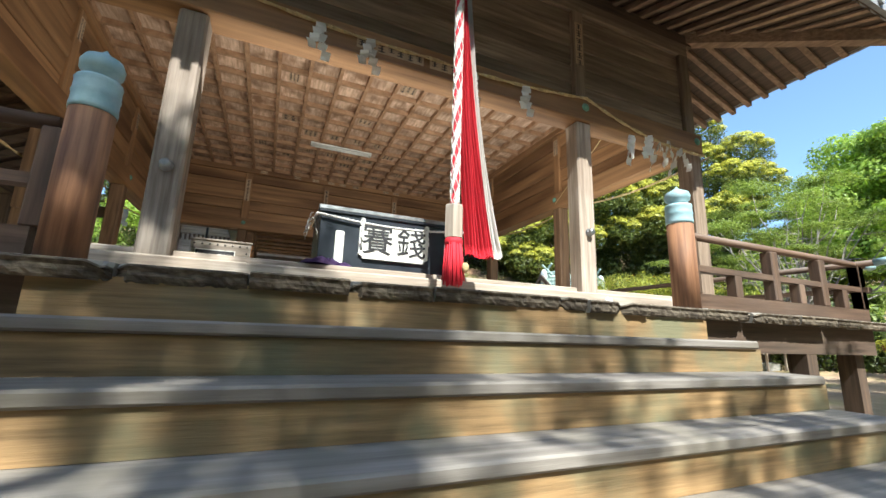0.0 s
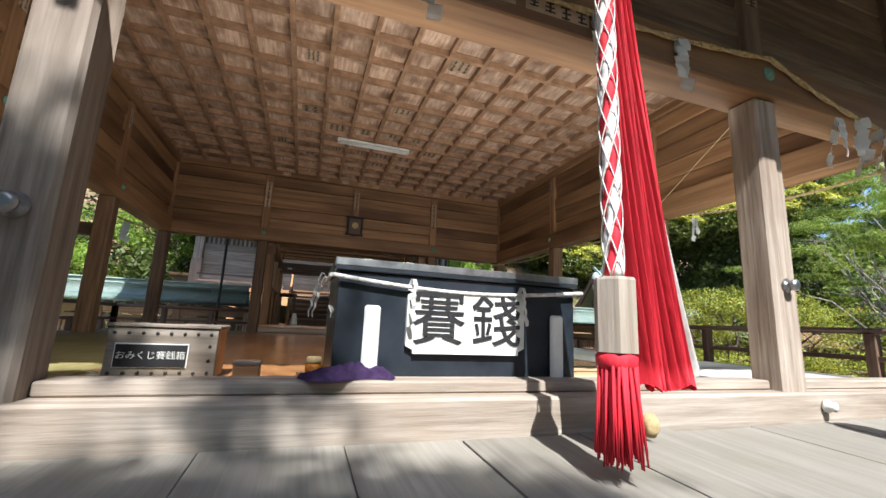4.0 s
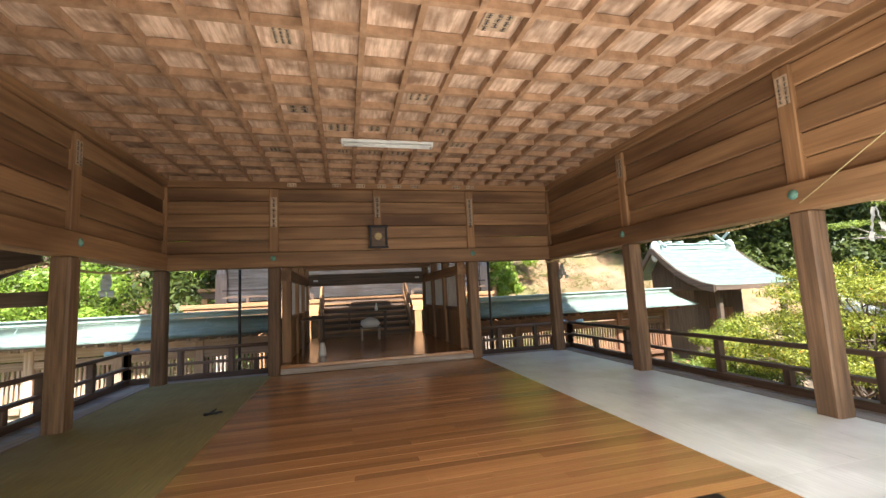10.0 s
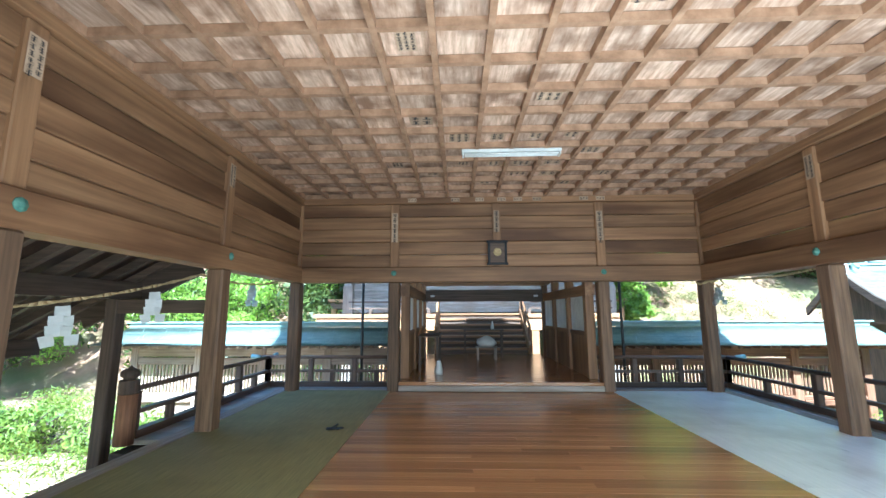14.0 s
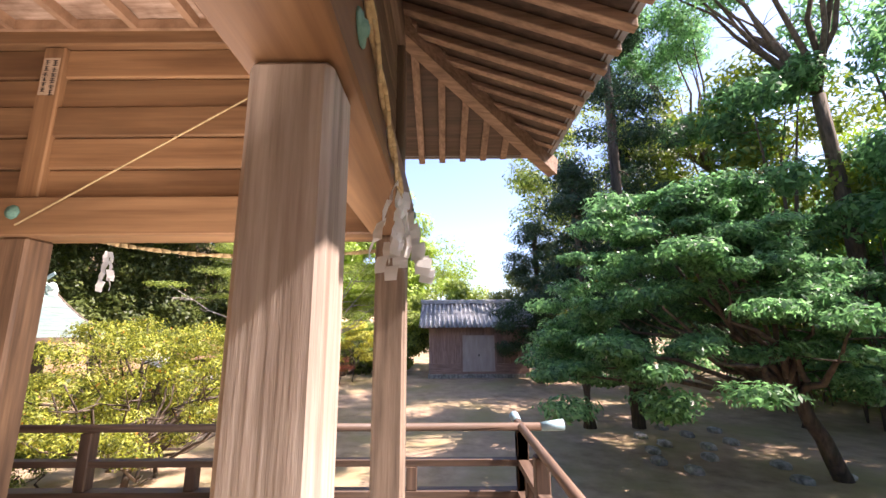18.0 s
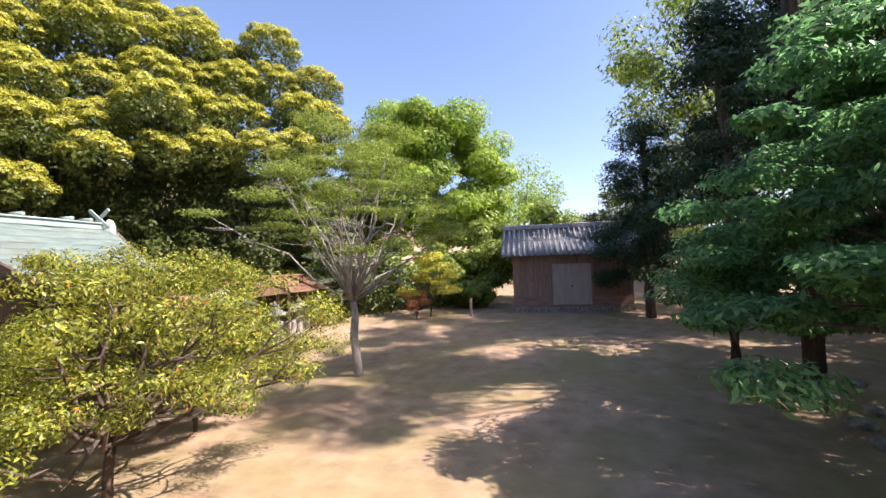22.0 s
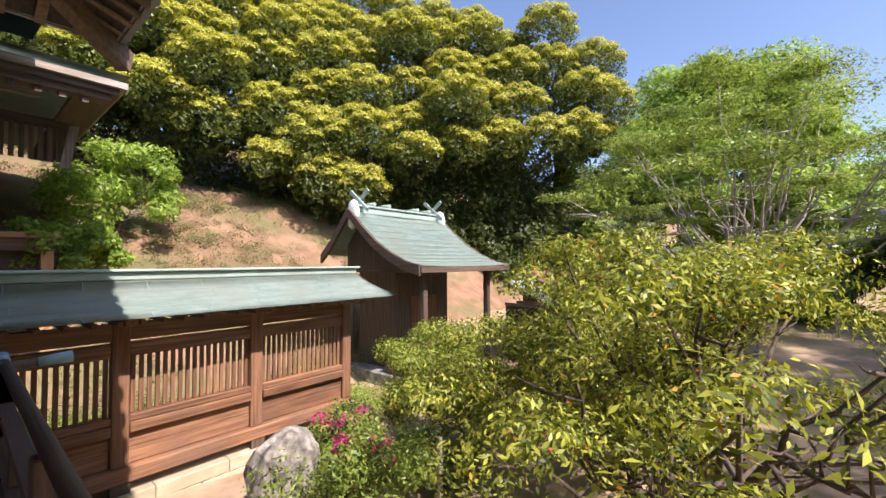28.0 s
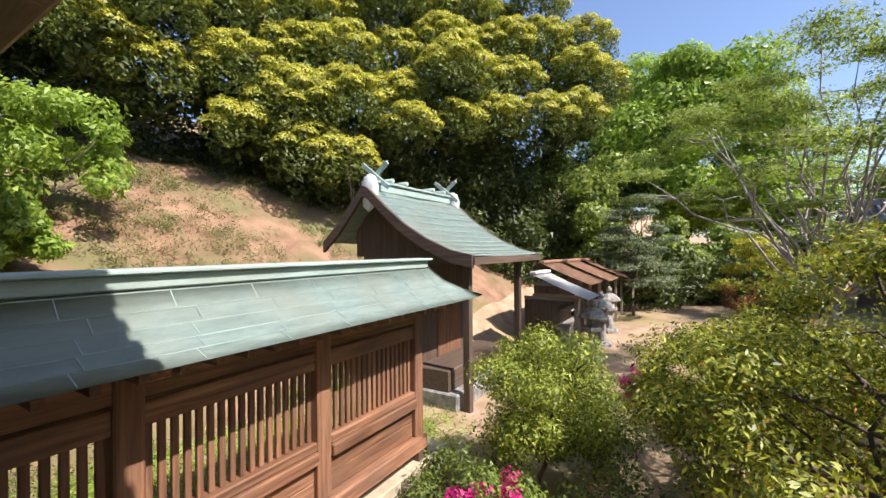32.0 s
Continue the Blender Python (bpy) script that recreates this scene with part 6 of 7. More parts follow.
for x, y, h in ((8.7, 7.9, 0.3), (10.7, 8.5, 0.28), (8.5, 9.4, 0.3)):
    tree("low_bush", "low dark green bush under the fence", (x, y, -0.3), (0, 0, 0.2),
         ring_clumps(R, x, y, h, 0.75, 0.55, 0.35, 22, 0.24, 260, 0.8, -0.8), L_DARKB, 0.05, r0=0.025, seed=int(x * 10), limbs=6, category="bush", shell=0.3)
for k, (x, y, r) in enumerate(((7.8, 8.8, 0.38), (6.42, 6.75, 0.42), (7.56, 8.16, 0.4), (11.5, 8.1, 0.2))):
    t = tree("azalea", "azalea bush covered in magenta flowers", (x, y, -0.05), (0, 0, 0.2),
         ring_clumps(R, x, y, 0.55, r, r, 0.42, 12, 0.18, 200, 0.8, -0.8), L_BUSH, 0.04, r0=0.02, seed=30 + k, limbs=5, category="flower bush", shell=0.3)
    o = leaves("blossoms", L_PINK, [(c[0] - x, c[1] - y, c[2] + 0.05, *c[3:]) for c in ring_clumps(R, x, y, 0.62, r, r, 0.42, 12, 0.11, 48, 0.8, -0.3)], 0.05, 60 + k, t, slim=0.9)
    o["kind"] = "stuff"
# feathery maple in the yard
def layered(rng, cx, cy, z0, z1, r, layers, per, size, count):
    out = []
    for i in range(layers):
        z = z0 + (z1 - z0) * i / (layers - 1)
        rr = r * (1 - 0.55 * (i / (layers - 1)) ** 1.7)
        for q in range(per):
            a = rng.uniform(0, 6.28)
            d = rr * math.sqrt(rng.uniform(0.1, 1))
            s = size * rng.uniform(0.7, 1.3)
            out.append((cx + d * math.cos(a), cy + d * math.sin(a), z + rng.uniform(-0.2, 0.2) - 0.05 * d, s, s, s * 0.28, count))
    return out


tree("maple_tree", "spreading maple with feathery layered green leaves", (15.65, 4.74, -0.5), (0.15, 0.2, 2.2),
     [(c[0], c[1], c[2], c[3], c[4], c[5] * 0.55, c[6]) for c in layered(R, 15.9, 5.2, 2.9, 6.8, 4.3, 9, 11, 0.72, 820) if c[2] > 3.9 or (c[1] < 6.0 and c[0] > 14.0)], L_MAPLE, 0.068, PALEBARK, 0.15, 5, 36, shell=0.05, flat=0.6, slim=0.45, limb_r=0.26)
# tall fresh green tree behind
tree("green_tree", "tall round-crowned tree in fresh green leaf", (38, 7.6, 0), (0, 0, 5.0),
     ring_clumps(R, 38, 7.6, 9.6, 6.6, 6.8, 6.6, 100, 1.8, 1150, 0.7, -0.7), L_BRIGHT, 0.29, BARK, 0.4, 6, 12, shell=0.5)
# clumped evergreen oaks on the bank: crowns of lobes, each lobe a heap of small domes with yellow new growth on top
def oaks():
    rng = random.Random(21)
    a, b = Vector((12.0, 20.9, 0)), Vector((25.7, 12.4, 0))
    along = (b - a).normalized()
    back = Vector((-along.y, along.x, 0))
    span = (b - a).length
    trees = [[] for _ in range(6)]
    u = -0.34
    while u < 1.12:
        zb = float(np.interp(u, [-0.3, -0.05, 0.13, 0.34, 0.48, 0.75, 1.1], [10.4, 7.9, 6.3, 6.2, 7.9, 8.5, 9.8]))
        zt = float(np.interp(u, [-0.3, 0.1, 0.45, 0.8, 0.98, 1.1], [19.6, 19.2, 18.2, 17.0, 15.2, 12.8]))
        z = zb
        while z < zt:
            h = (z - zb) / 9.0
            r = rng.uniform(1.15, 1.7) if z > zb else rng.uniform(0.95, 1.3)
            p = a + along * (span * (u + rng.uniform(-0.025, 0.025))) + back * (4.6 * h ** 1.4 - 0.6 + rng.uniform(-0.9, 0.9))
            trees[min(5, max(0, int((u + 0.34) / 0.245)))].append((p.x, p.y, z + rng.uniform(-0.35, 0.35), r))
            z += rng.uniform(1.75, 2.35)
        u += 0.128
    for g, lobes in enumerate(trees):
        mx = sum(l[0] for l in lobes) / len(lobes) + back.x * 2.6
        my = sum(l[1] for l in lobes) / len(lobes) + back.y * 2.6
        gz = ground_z(mx, my)
        top, low = [], []
        for x, y, z, r in lobes:
            n = int(15 * r * r)
            for i in range(n):
                dz = 1 - 1.5 * (i + 0.5) / n
                w = 2.399963 * i + x
                k = math.sqrt(max(0.0, 1 - dz * dz))
                d = Vector((k * math.cos(w), k * math.sin(w), dz))
                if d.dot(back) > 0.5:
                    continue
                q = rng.uniform(0.36, 0.56)
                c = (x + d.x * (r - 0.15), y + d.y * (r - 0.15), z + d.z * (r - 0.15) * 0.9)
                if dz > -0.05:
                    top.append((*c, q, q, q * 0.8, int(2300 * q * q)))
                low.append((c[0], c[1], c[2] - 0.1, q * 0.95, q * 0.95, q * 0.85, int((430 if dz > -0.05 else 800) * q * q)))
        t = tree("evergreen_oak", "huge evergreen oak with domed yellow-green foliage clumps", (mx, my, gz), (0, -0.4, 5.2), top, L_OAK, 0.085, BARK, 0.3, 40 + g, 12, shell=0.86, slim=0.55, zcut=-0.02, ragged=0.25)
        # darker leaves below and inside stand for the shade between the domes
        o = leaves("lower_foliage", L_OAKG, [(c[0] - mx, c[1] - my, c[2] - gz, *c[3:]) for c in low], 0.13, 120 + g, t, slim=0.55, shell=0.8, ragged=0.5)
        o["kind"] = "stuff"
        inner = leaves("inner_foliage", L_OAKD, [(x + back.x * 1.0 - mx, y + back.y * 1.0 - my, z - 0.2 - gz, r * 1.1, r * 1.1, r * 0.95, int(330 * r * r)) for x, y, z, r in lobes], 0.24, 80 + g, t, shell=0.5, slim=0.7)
        inner["kind"] = "stuff"


oaks()
# undergrowth at the foot of the bank; the crowns' shade is put into its leaf colour
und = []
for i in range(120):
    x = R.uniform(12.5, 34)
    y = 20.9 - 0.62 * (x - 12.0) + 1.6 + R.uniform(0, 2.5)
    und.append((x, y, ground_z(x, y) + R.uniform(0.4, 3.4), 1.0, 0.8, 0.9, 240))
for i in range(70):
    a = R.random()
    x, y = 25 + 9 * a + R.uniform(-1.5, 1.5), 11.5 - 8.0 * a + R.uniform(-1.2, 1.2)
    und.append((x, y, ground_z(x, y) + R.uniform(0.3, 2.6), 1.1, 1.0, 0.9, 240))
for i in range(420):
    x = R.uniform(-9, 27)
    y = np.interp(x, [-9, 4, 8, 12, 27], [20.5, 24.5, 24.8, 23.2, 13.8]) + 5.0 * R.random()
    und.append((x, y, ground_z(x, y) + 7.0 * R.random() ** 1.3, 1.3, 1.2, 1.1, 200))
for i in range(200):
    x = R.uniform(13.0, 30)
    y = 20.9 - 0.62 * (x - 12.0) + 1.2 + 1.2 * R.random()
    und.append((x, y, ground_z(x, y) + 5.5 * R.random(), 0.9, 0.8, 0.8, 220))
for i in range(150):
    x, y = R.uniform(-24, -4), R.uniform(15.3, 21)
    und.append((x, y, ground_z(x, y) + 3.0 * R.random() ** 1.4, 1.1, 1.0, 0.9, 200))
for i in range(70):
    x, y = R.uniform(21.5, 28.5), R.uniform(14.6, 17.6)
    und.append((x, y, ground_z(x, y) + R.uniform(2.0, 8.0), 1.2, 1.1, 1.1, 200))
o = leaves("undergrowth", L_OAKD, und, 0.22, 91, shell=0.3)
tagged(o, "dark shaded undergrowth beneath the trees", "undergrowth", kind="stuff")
# tall conifers and evergreens across the yard
def conifer(base, h, r, seed, n=46):
    rng = random.Random(seed)
    cl = []
    for i in range(n):
        f = rng.uniform(0.22, 1.0)
        a = rng.uniform(0, 6.28)
        d = r * (1.08 - f * 0.8) * rng.uniform(0.3, 1)
        s = rng.uniform(0.7, 1.2)
        cl.append((base[0] + d * math.cos(a), base[1] + d * math.sin(a), base[2] + h * f - d * 0.18, s, s, s * 0.5, 560))
    t = tree("cedar_tree", "tall dark cedar with ragged layered foliage", base, (0, 0, h * 0.93), [(c[0], c[1], c[2], *c[3:]) for c in cl], L_CEDAR, 0.17, BARK, 0.24, seed, 0, shell=0.2, droop=0.6, slim=0.3)
    for c in cl[:22]:
        bm = bmesh.new()
        e = Vector(c[:3]) - Vector(base)
        s = Vector((0, 0, max(1.2, e.z + 0.25)))
        limb(bm, bent(s, e, 0.12, rng, 3), 0.045, 0.012, 5)
        part("limb", bm, BARK, t)


conifer((16.17, -7.2, -0.5), 16, 3.3, 51, 40)
conifer((16.2, -5.5, -0.2), 9.5, 2.4, 52, 34)
conifer((25.2, -5.9, -0.2), 9.5, 3.3, 53, 60)
conifer((22, -10.5, -0.2), 15, 3.4, 54, 50)
# spreading dark evergreen close to the yard
tree("spreading_evergreen", "low spreading evergreen tree with drooping dark leaves", (11.12, -9.6, -0.5), (-0.6, 1.3, 1.9),
     [(c[0], c[1], c[2] + R.uniform(-0.35, 0.35), c[3], c[4], c[5] * 1.2, c[6]) for c in layered(R, 10.7, -6.0, 2.0, 5.8, 3.8, 9, 21, 0.55, 500)], L_DARK, 0.14, BARK, 0.2, 7, 24, shell=0.15, droop=0.7, slim=0.36, flat=0.3, fine=False)
# crowns added to cast shade on the yard, mostly above the view
for k, (x, y, z, rx, ry) in enumerate(((13.2, -10.9, 17.0, 3.2, 3.2), (20.5, -10.7, 16.8, 3.6, 3.4), (8.5, -20.0, 11.0, 3.0, 2.0))):
    tree("shade_tree", "tall evergreen with hanging dark foliage, added to shade the yard", (x + 2.4, y - 4.8 - k, -0.2), (-0.9, 1.4, z * 0.68),
         ring_clumps(R, x, y, z, rx, ry, 1.5, 50, 0.85, 380, 0.6, -0.8), L_DARK, 0.2, BARK, 0.3, 8 + 10 * k, 12, shell=0.3, droop=0.5, slim=0.34)
tree("camphor_tree", "tall old tree with pale limbs and light green leaves", (26, -11, -0.2), (-0.5, 0.5, 6.0),
     ring_clumps(R, 25.5, -10, 12.5, 6.0, 5.5, 5.0, 52, 1.5, 330, 0.6, -0.7), L_MAPLE, 0.24, PALEBARK, 0.42, 9, 16, shell=0.3)
for k, (x, y, r, z, m) in enumerate(((33, 2.5, 2.6, 3.2, L_MAPLE), (34, -2, 2.8, 3.6, L_BUSH), (33, -6.5, 2.8, 4.0, L_OAKD), (31, 6.2, 1.6, 1.5, L_BUSH), (29.5, 3.2, 1.3, 0.9, L_BUSH), (40, -12, 4.5, 6, L_OAKD), (36, -18, 5, 7, L_CEDAR), (44, 0, 5, 7, L_BRIGHT), (42, 16, 5, 8, L_BRIGHT), (33, 13.5, 3.5, 5.5, L_OAKD), (27.5, 12.5, 2.6, 5.2, L_MAPLE), (30.5, 8.6, 2.2, 2.4, L_MAPLE), (32.0, 5.2, 2.0, 2.2, L_BUSH))):
    tree("woodland_tree", "leafy tree at the edge of the yard", (x, y, -0.2), (0, 0, z * 0.7), ring_clumps(R, x, y, z, r, r, z * 0.8, 26, r * 0.36, 420, 0.7, -0.8), m, 0.26, BARK, 0.14, 100 + k, 6, shell=0.4)
tree("layered_shrub", "grey-green shrub in flat layers behind the small shrines", (24.6, 9.6, -0.1), (0, 0, 1.6),
     layered(R, 24.6, 9.6, 1.6, 5.0, 1.9, 7, 9, 0.55, 330), L_GREYG, 0.09, BARK, 0.08, 72, 14, category="shrub", shell=0.1, flat=0.4)
tree("yellow_bush", "small yellow-green bush in the yard", (26.0, 5.0, -0.2), (0, 0, 0.9), layered(R, 26, 5, 1.4, 3.2, 1.6, 4, 9, 0.55, 240), L_OAK, 0.12, BARK, 0.06, 12, 8, category="bush", shell=0.2)
tree("red_bush", "small reddish twiggy bush in the yard", (25.2, 5.6, -0.2), (0, 0, 0.4), ring_clumps(R, 25.2, 5.6, 0.9, 0.9, 0.9, 0.7, 12, 0.3, 120, 0.8, -0.6), L_RUST, 0.09, BARK, 0.04, 13, 10, category="bush", shell=0.2)
# low hedge of broad leaves beyond the side porch
tree("leafy_hedge", "low hedge of broad green leaves beside the gravel", (-9.6, 9.1, -0.05), (0, 0, 0.25),
     [(R.uniform(-12.5, -7.3), R.uniform(8.7, 9.8), R.uniform(0.15, 0.85), 0.42, 0.4, 0.3, 150) for _ in range(46)], L_BUSH, 0.11, r0=0.03, seed=71, limbs=14, category="hedge", shell=0.3, slim=0.45)
# low weeds and tufts over the lower bank, thinning out along a bare path
weeds = []
for i in range(900):
    x, y = R.uniform(6.0, 15.0), R.uniform(16.2, 26.0)
    path = 11.3 + (25.0 - y) * 0.26
    if abs(x - path) < 0.55 + 0.35 * noise.noise(Vector((0, y * 0.6, 5.0))) or noise.noise(Vector((x * 0.8, y * 0.8, 2.0))) < (-0.2 if x < path else 0.08):
        continue
    q = R.uniform(0.12, 0.30)
    weeds.append((x, y, ground_z(x, y) + q * 0.4, q * 1.3, q * 1.3, q, int(330 * q)))
tagged(leaves("bank_weeds", L_WEED, weeds, 0.075, 177, shell=0.2, slim=0.3), "low yellow-green weeds scattered over the bank", "weeds", kind="stuff")
# green thicket on the bank behind the fence and to the west
for k, (x, y, z, r) in enumerate(((7.4, 18.9, 5.0, 1.5), (6.2, 17.6, 3.2, 1.0), (-9, 16, 3.4, 2.2), (-13, 17, 4.5, 2.6), (-17, 14, 3.5, 2.4), (-6.5, 19, 5.5, 1.8))):
    tree("bank_bush", "bright green bush growing on the bank", (x, y, ground_z(x, y) - 0.1), (0, 0, 0.8), ring_clumps(R, x, y, z, r, r, r * 1.0, 26, r * 0.36, 380, 0.7, -0.8), L_BRIGHT, 0.13, BARK, 0.06, 140 + k, 6, category="bush", shell=0.3)
for k, (x, y, r, h) in enumerate(((-16, 6, 3, 6), (-20, 12, 4, 8), (-14, 22, 4, 9), (-24, 0, 4, 8))):
    tree("woodland_tree", "leafy tree beyond the shrine precinct", (x, y, ground_z(x, y) - 0.2), (0, 0, h * 0.4), ring_clumps(R, x, y, ground_z(x, y) + h * 0.6, r, r, h * 0.45, 26, r * 0.4, 360, 0.7, -0.8), L_OAKD if k % 2 else L_BUSH, 0.24, BARK, 0.2, 160 + k, 6, shell=0.4)
fern = []
for i in range(260):
    x, y = R.uniform(-15, -6.2), R.uniform(0, 14.5)
    fern.append((x, y, ground_z(x, y) + 0.25, 0.55, 0.55, 0.3, 130))
tagged(leaves("ferns", L_BUSH, fern, 0.10, 171, slim=0.3), "low green ferns beside the hall", "ferns", kind="stuff")
weeds = []
for i in range(520):
    x, y = R.uniform(4, 16), 14.3 + 9 * R.random() ** 1.6
    z = ground_z(x, y)
    if noise.noise(Vector((x * 0.4, y * 0.4, 9))) > -0.05:
        weeds.append((x, y, z + 0.1, 0.55, 0.55, 0.2, 90))
tagged(leaves("weeds", L_WEED, weeds, 0.09, 172, slim=0.25), "dry weeds and grass on the bare bank", "weeds", kind="stuff")
turf = []
for i in range(420):
    x, y = R.uniform(2.6, 11.5), R.uniform(11.3, 14.6)
    turf.append((x, y, ground_z(x, y) + 0.05, 0.6, 0.6, 0.12, 110))
tagged(leaves("turf", L_BRIGHT, turf, 0.09, 177, slim=0.2), "bright short grass behind the fence", "grass", kind="stuff")
bam = []
for i in range(110):
    x = R.uniform(4, 17)
    bam.append((x, R.uniform(-17.5, -15.4), R.uniform(0.2, 4.5), 0.9, 0.8, 0.8, 170))
for i in range(40):
    x, y = R.uniform(9, 24), R.uniform(-20, -14.5)
    bam.append((x, y, R.uniform(0.6, 4.5), 0.9, 0.9, 0.9, 190))
back = []
for i in range(230):
    x = R.uniform(-16, 34)
    y = (-19.5 if x < 20 else -16.5) - R.uniform(0, 4)
    back.append((x, y, ground_z(x, y) + 6.5 * R.random() ** 1.2, 1.4, 1.2, 1.2, 200))
for i in range(220):
    x = R.uniform(3, 24)
    back.append((x, -18.6 - R.uniform(0, 4) + 0.12 * max(0, x - 14), 9.0 * R.random() ** 1.1, 1.4, 1.2, 1.2, 200))
tagged(leaves("far_thicket", L_DARK, back, 0.27, 174), "dense dark green thicket closing the yard", "thicket", kind="stuff")
tagged(leaves("thicket", L_BUSH, bam, 0.16, 173, slim=0.22, droop=0.6), "light green bamboo thicket behind the trees", "thicket", kind="stuff")
for i in range(26):
    x, y = R.uniform(8, 24), R.uniform(-19, -14)
    bm = bmesh.new(); tube(bm, (0, 0, -0.2), (R.uniform(-0.3, 0.3), R.uniform(-0.3, 0.3), R.uniform(4, 7)), 0.04, 0.02, 6)
    o = part("bamboo_stem", bm, BARK)
    o.location = (x, y, ground_z(x, y))
    tagged(o, "thin dark stem in the bamboo thicket", "stem", "bamboo stems")
# trees at x below 2 are unseen, added to block sky light
for k, (x, y, r, h, m) in enumerate(((14, -17, 4.4, 16, L_DARK), (19.5, -14, 4.5, 15, L_BUSH), (9, -15.8, 3.8, 14, L_DARK), (25, -18, 5, 13, L_OAKD), (31, -13, 4.8, 12, L_MAPLE), (4.5, -18, 4.2, 11, L_BUSH), (16, -13.0, 3.2, 14, L_DARK), (22, -22, 5, 13, L_BRIGHT), (-12, -15, 4, 12, L_OAKD), (-7, -18, 4.4, 13, L_DARK), (-1.5, -20, 4.4, 13, L_OAKD), (-16, -8, 4.2, 12, L_DARK), (-10.5, -9.5, 3.4, 10, L_OAKD), (-4.5, -16.5, 4.4, 12, L_OAKD), (1.0, -17.5, 4.2, 12, L_DARK), (-8.5, -12, 3.8, 11, L_DARK), (15.3, -21.0, 4.2, 15, L_BUSH), (12.8, -21.6, 4.2, 15, L_DARK))):
    tree("grove_tree", "tall leafy tree in the grove beside the yard", (x, y, -0.2), (0, 0, h * 0.35), ring_clumps(R, x, y, h * 0.55, r, r, h * 0.5, int(2.3 * h), r * 0.32, 480, 0.65, -0.9), m, 0.26, BARK, 0.22, 210 + k, 10, shell=0.3, droop=0.3)
for k, (x, y, r, h, m) in enumerate(((-9, 28, 5, 12, L_OAKD), (-2, 30, 5, 12, L_OAKD), (6, 29, 5, 11, L_OAKD), (10, 28, 4, 9, L_OAKD), (3, 27.5, 3.4, 8, L_OAKD))):
    tree("bank_tree", "dark broadleaf tree high on the bank", (x, y, ground_z(x, y) - 0.3), (0, 0, h * 0.35), ring_clumps(R, x, y, ground_z(x, y) + h * 0.5, r, r, h * 0.5, 40, r * 0.32, 260, 0.7, -0.9), m, 0.34, BARK, 0.22, 230 + k, 8, shell=0.3)
# unseen trees before the steps, added to shade them
for k, (x, y, z, r) in enumerate(((-5.0, -10.2, 10.5, 2.6), (-3.0, -10.3, 11.0, 2.4), (-3.0, -7.5, 9.8, 1.55), (-1.2, -10.7, 10.8, 2.1), (1.2, -9.6, 9.2, 1.9), (0.5, -11.3, 9.8, 1.9), (-1.7, -8.2, 9.9, 1.0), (4.0, -9.7, 9.4, 2.0))):
    tree("forecourt_tree", "tall leafy forecourt tree, unseen, added to shade the steps", (x, y - 3, 0), (0, 1.5, 7.0), ring_clumps(R, x, y, z, r, r, r * 0.6, 19 if x < -2 else (9 if r < 1.2 else 14), 0.42 if y > -8 else 0.5, 140, 0.6, -0.8), L_DARK, 0.15, BARK, 0.22, 190 + k, 6, shell=0.2)
# dry twigs beside the copper shrine
tw = thing("dry_shrub", "bare twiggy shrub beside the copper shrine", "shrub", (12.6, 14.7, -0.3))
for i in range(12):
    bm = bmesh.new()
    limb(bm, bent((0, 0, 0), (R.uniform(-0.5, 0.5), R.uniform(-0.4, 0.4), R.uniform(4.2, 5.6)), 0.12, R, 6), 0.010, 0.002, 5)
    part("twig", bm, BARK, tw)
# standing stone, low stones and stumps
def rock(at, sx, sy, sz, seed, name="standing_stone", label="rough grey standing stone beside the azaleas"):
    bm = bmesh.new()
    bmesh.ops.create_icosphere(bm, subdivisions=3, radius=1)
    for v in bm.verts:
        n = v.co.normalized()
        k = 1 + 0.25 * noise.noise(n * 1.7 + Vector((seed, 0, 0))) + 0.1 * noise.noise(n * 5 + Vector((0, seed, 0)))
        q = n * k
        m = max(abs(q.x), abs(q.y), abs(q.z))
        q = q * (0.6 + 0.4 / max(m, 0.3) * 0.8)
        v.co = Vector((q.x * sx, q.y * sy, q.z * sz))
    o = part(name, bm, ROCKM if name == "standing_stone" else STONE)
    o.location = at
    return tagged(o, label, "stone", "yard stones" if name != "standing_stone" else "")


rock((6.9, 8.7, 0.36), 0.46, 0.27, 0.62, 3)
for i, (x, y) in enumerate(((13.2, -6.2), (13.9, -6.9), (14.8, -6.6), (12.6, -7.4), (13.6, -8.0), (15.0, -8.2), (16.0, -7.9), (12.0, -8.8), (14.1, -9.0), (11.6, -6.4), (12.3, -5.9), (15.5, -9.4), (11.2, -9.6), (10.9, -8.4))):
    rock((x, y, ground_z(x, y) + 0.04), 0.26, 0.2, 0.13, i + 10, "yard_stone", "low squarish stone set in the yard soil")
st = thing("marker_stake", "short pale wooden marker stake in the yard", "stake", (25.9, 2.8, -0.15))
bx("stake_shaft", GREY["z"], st, -0.06, 0.06, -0.06, 0.06, 0, 1.0, r=0.01)
st = thing("marker_stake", "thin pale wooden stake among the bushes", "stake", (8.3, 7.6, -0.2))
bx("stake_shaft", GREY["z"], st, -0.03, 0.03, -0.03, 0.03, 0, 0.9, r=0.006)

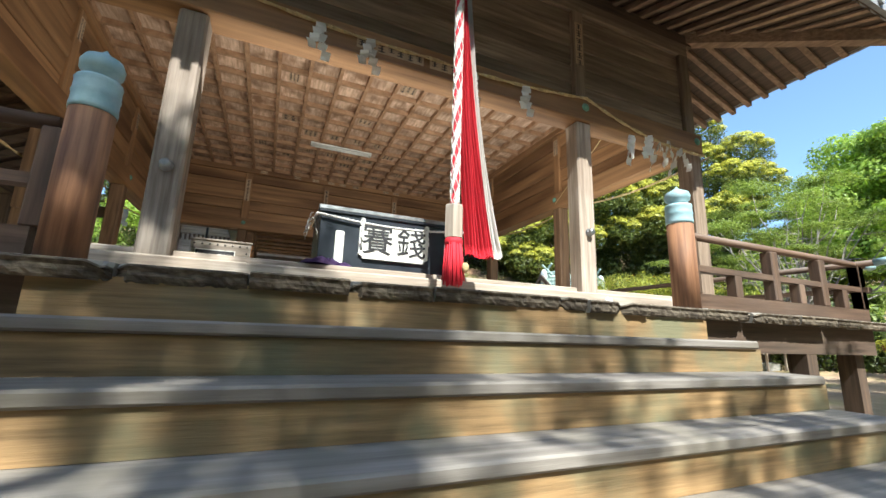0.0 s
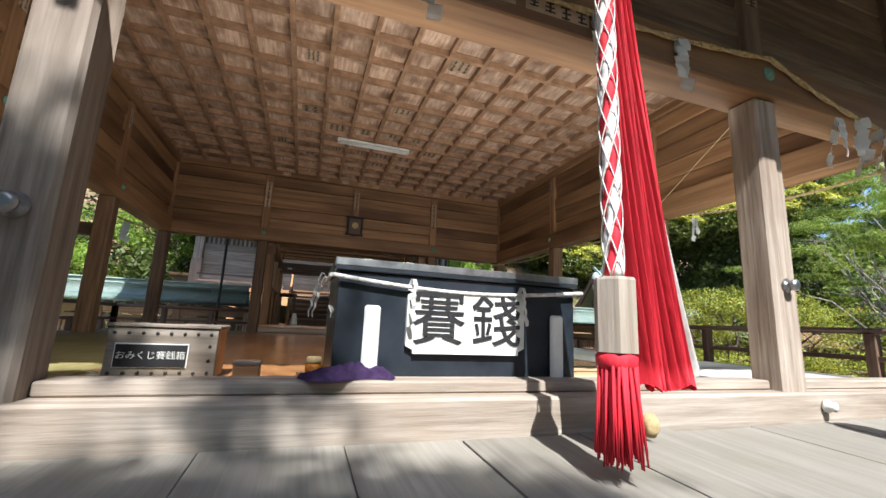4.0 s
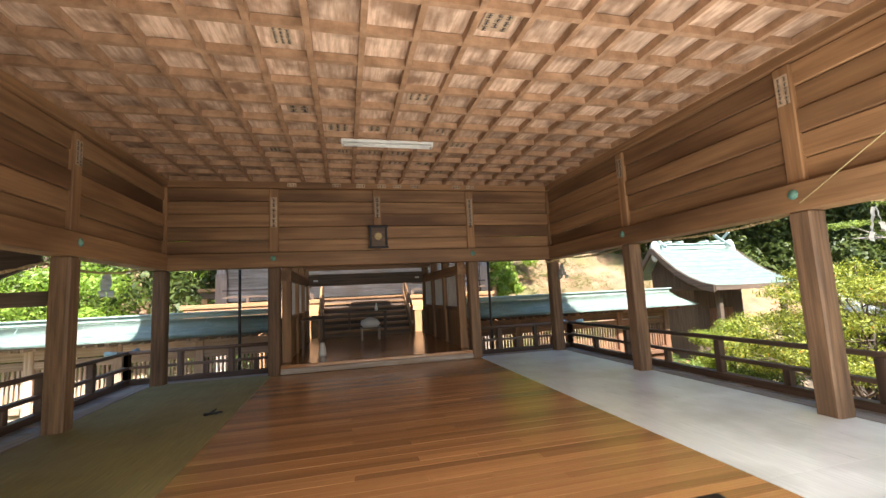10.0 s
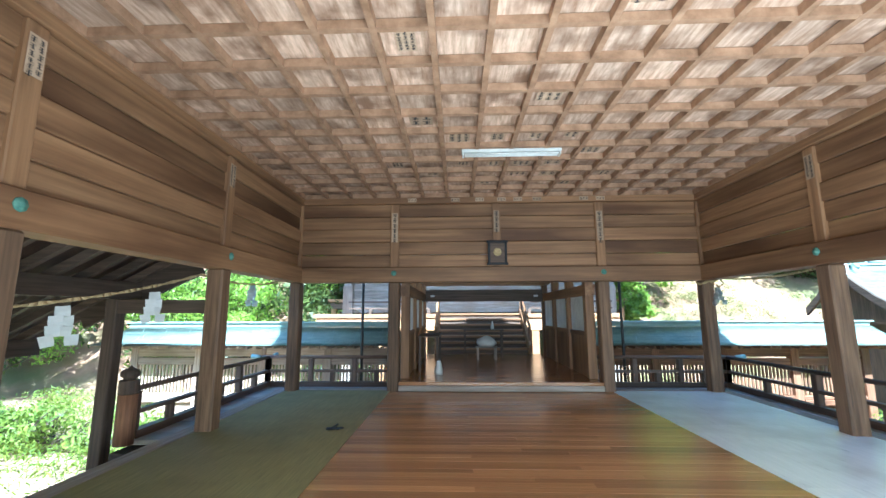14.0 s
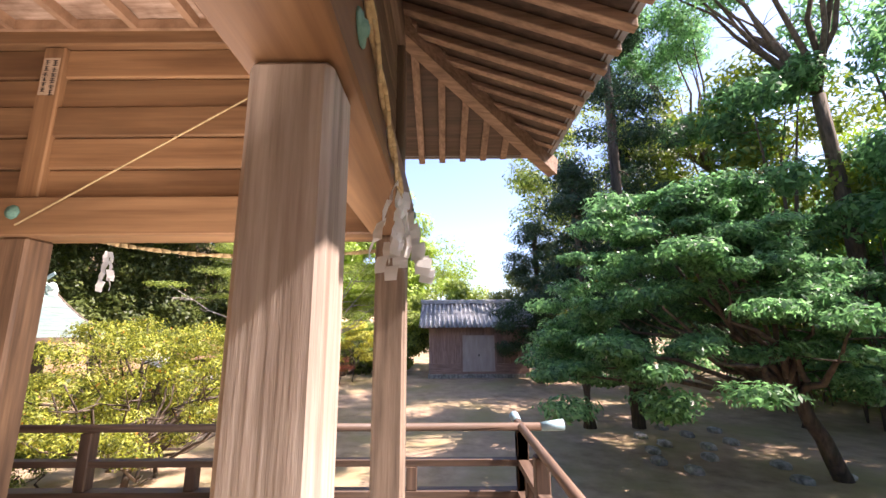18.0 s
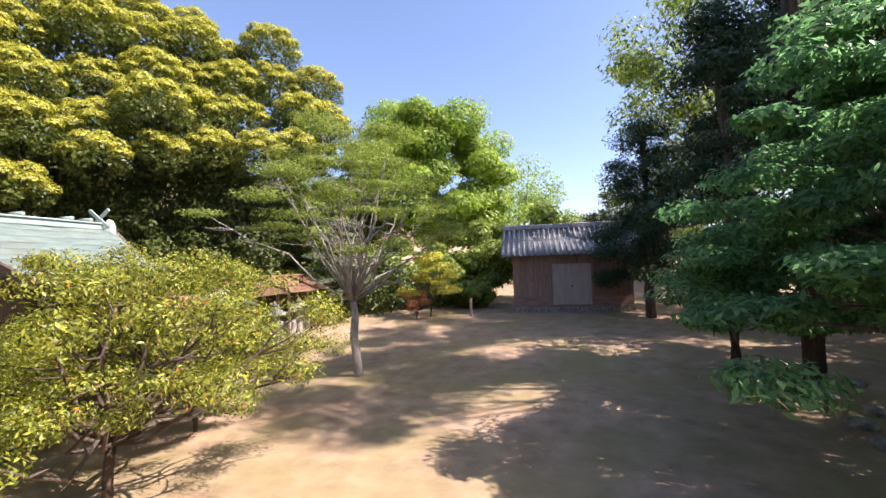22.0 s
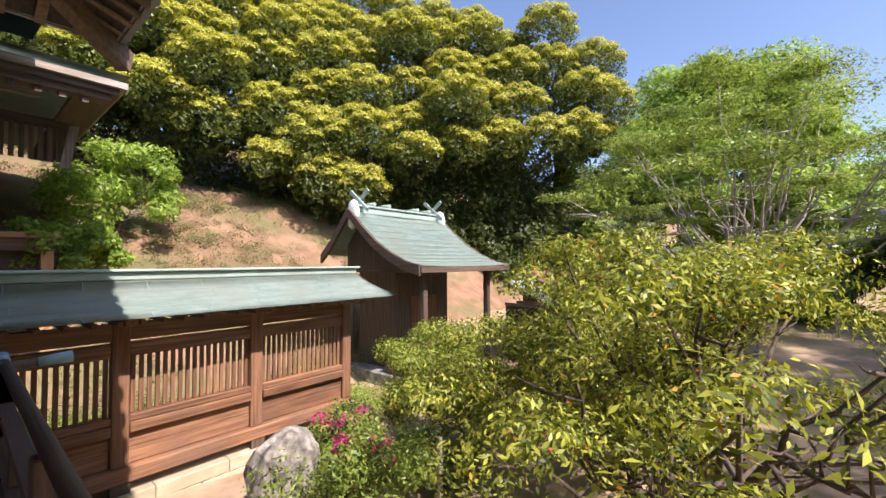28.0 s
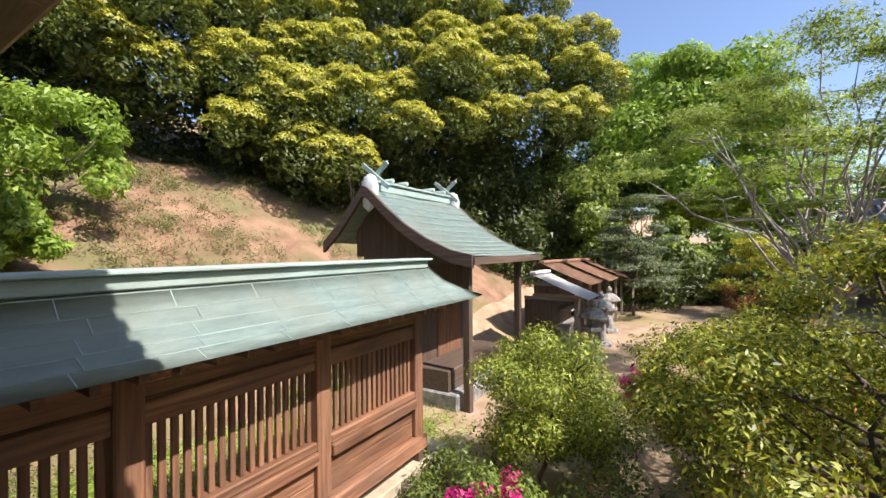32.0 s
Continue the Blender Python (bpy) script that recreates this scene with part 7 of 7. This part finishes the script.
# planks of the veranda and boards of the polished floor, piece by piece
def plank_mesh(w, l, t, seed, rough_end):
    """A plank along y from 0 to l, with a rotten, rounded near end."""
    rng = random.Random(seed)
    bm = bmesh.new()
    n = 24
    bite = {}
    for at, wide, deep in {0: ((0, 2, 0.09),), 1: ((15, 1, 0.03),), 2: ((24, 3, 0.08),), 3: (), 4: ((0, 1, 0.05),), 5: ((13, 2, 0.05),)}[seed % 6]:
        for i in range(at - wide, at + wide + 1):
            bite[i] = max(bite.get(i, 0.0), deep * (1 - abs(i - at) / (wide + 1)) * rng.uniform(0.6, 1.1))
    rows = []
    drop = ((0.30, 0.0), (0.03, 0.0), (0.005, 0.003), (0.0, 0.012), (0.007, t * 0.35), (0.002, t * 0.6), (0.01, t * 0.85), (0.02, t))
    for i in range(n + 1):
        x = w * i / n
        lip = 0.006 if i in (0, n) else 0.0
        b_ = bite.get(i, 0.0) * rough_end
        e = b_ + rng.uniform(0, 0.005) + lip
        rows.append([(x, l, 0.0)] + [(x, y + (e if y < 0.2 else 0.0) + rng.uniform(0, 0.012 + b_ * 0.4) * (k > 3), -z - lip * 0.5 - (b_ * 0.45 if 1 < k < 4 else 0.0)) for k, (y, z) in enumerate(drop)])
    g = [[bm.verts.new(c) for c in r] for r in rows]
    for ra, rb in zip(g, g[1:]):
        for k in range(len(ra) - 1):
            f = bm.faces.new((ra[k], ra[k + 1], rb[k + 1], rb[k]))
            f.material_index = 1 if k >= 3 else 0
    for r in (g[0], g[-1]):
        far = bm.verts.new((r[0].co.x, l, -t))
        bm.faces.new((r + [far]) if r is g[0] else (r + [far])[::-1])
    bm.normal_update()
    return mesh_of(bm, "plank", (PLANKW["y"], PLANK_END))


rngp = random.Random(8)
x = -VX
PV = [plank_mesh(1.0, 1.05, 0.085, s, 1.0) for s in range(6)]
k = 0
while x < VX - 0.1:
    w = min(rngp.uniform(0.46, 0.62), VX - x)
    o = new("plank", PV[(0, 3, 1, 5, 3, 2, 4, 3)[k % 8]]); o.parent = veranda
    o.location, o.scale = (x, VY0 + rngp.uniform(-0.03, 0.02), VE + rngp.uniform(-0.006, 0.004)), (w - 0.008, 1, 1)
    o.rotation_euler = (radians(2.1), 0, 0)
    x += w; k += 1
PS = bmesh.new(); soft_box(PS, 0, 1.0, 0, 1.0, -0.06, 0, r=0.006)
PS = mesh_of(PS, "plank", SIDEW["x"])
for s in (-1, 1):
    y = -0.18
    while y < VY1 - 0.1:
        w = min(rngp.uniform(0.26, 0.4), VY1 - y)
        o = new("plank", PS); o.parent = veranda
        a, b = sorted((s * 3.985, s * (4.3 if s < 0 and y < 4.98 else VX)))
        o.location, o.scale = (a, y, VZ + rngp.uniform(-0.005, 0.004)), (b - a, w - 0.01, 1)
        y += w
y = 7.725
while y < VY1 - 0.05:
    w = min(0.28, VY1 - y)
    for a, b in ((-3.98, -1.8), (1.8, 3.98)):
        o = new("plank", PS); o.parent = veranda
        o.location, o.scale = (a, y, VZ), (b - a, w - 0.01, 1)
    y += w
FB = bmesh.new(); box(FB, 0, 1.0, 0, 1.0, -0.028, 0)
FW = mesh_of(FB.copy(), "floor_strip", FLOORW)
FB = mesh_of(FB, "floor_strip", FLOORB)
y, row = 0.06, 0
while y < 7.29:
    w = 0.092
    cut = (-0.6, 0.35, -0.1, 0.8)[row % 4]
    for a, b in ((-1.915, cut), (cut, 1.915)):
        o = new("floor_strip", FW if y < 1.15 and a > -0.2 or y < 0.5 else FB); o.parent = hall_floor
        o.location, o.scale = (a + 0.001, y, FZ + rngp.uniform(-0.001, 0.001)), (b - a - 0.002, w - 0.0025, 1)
    y += w; row += 1
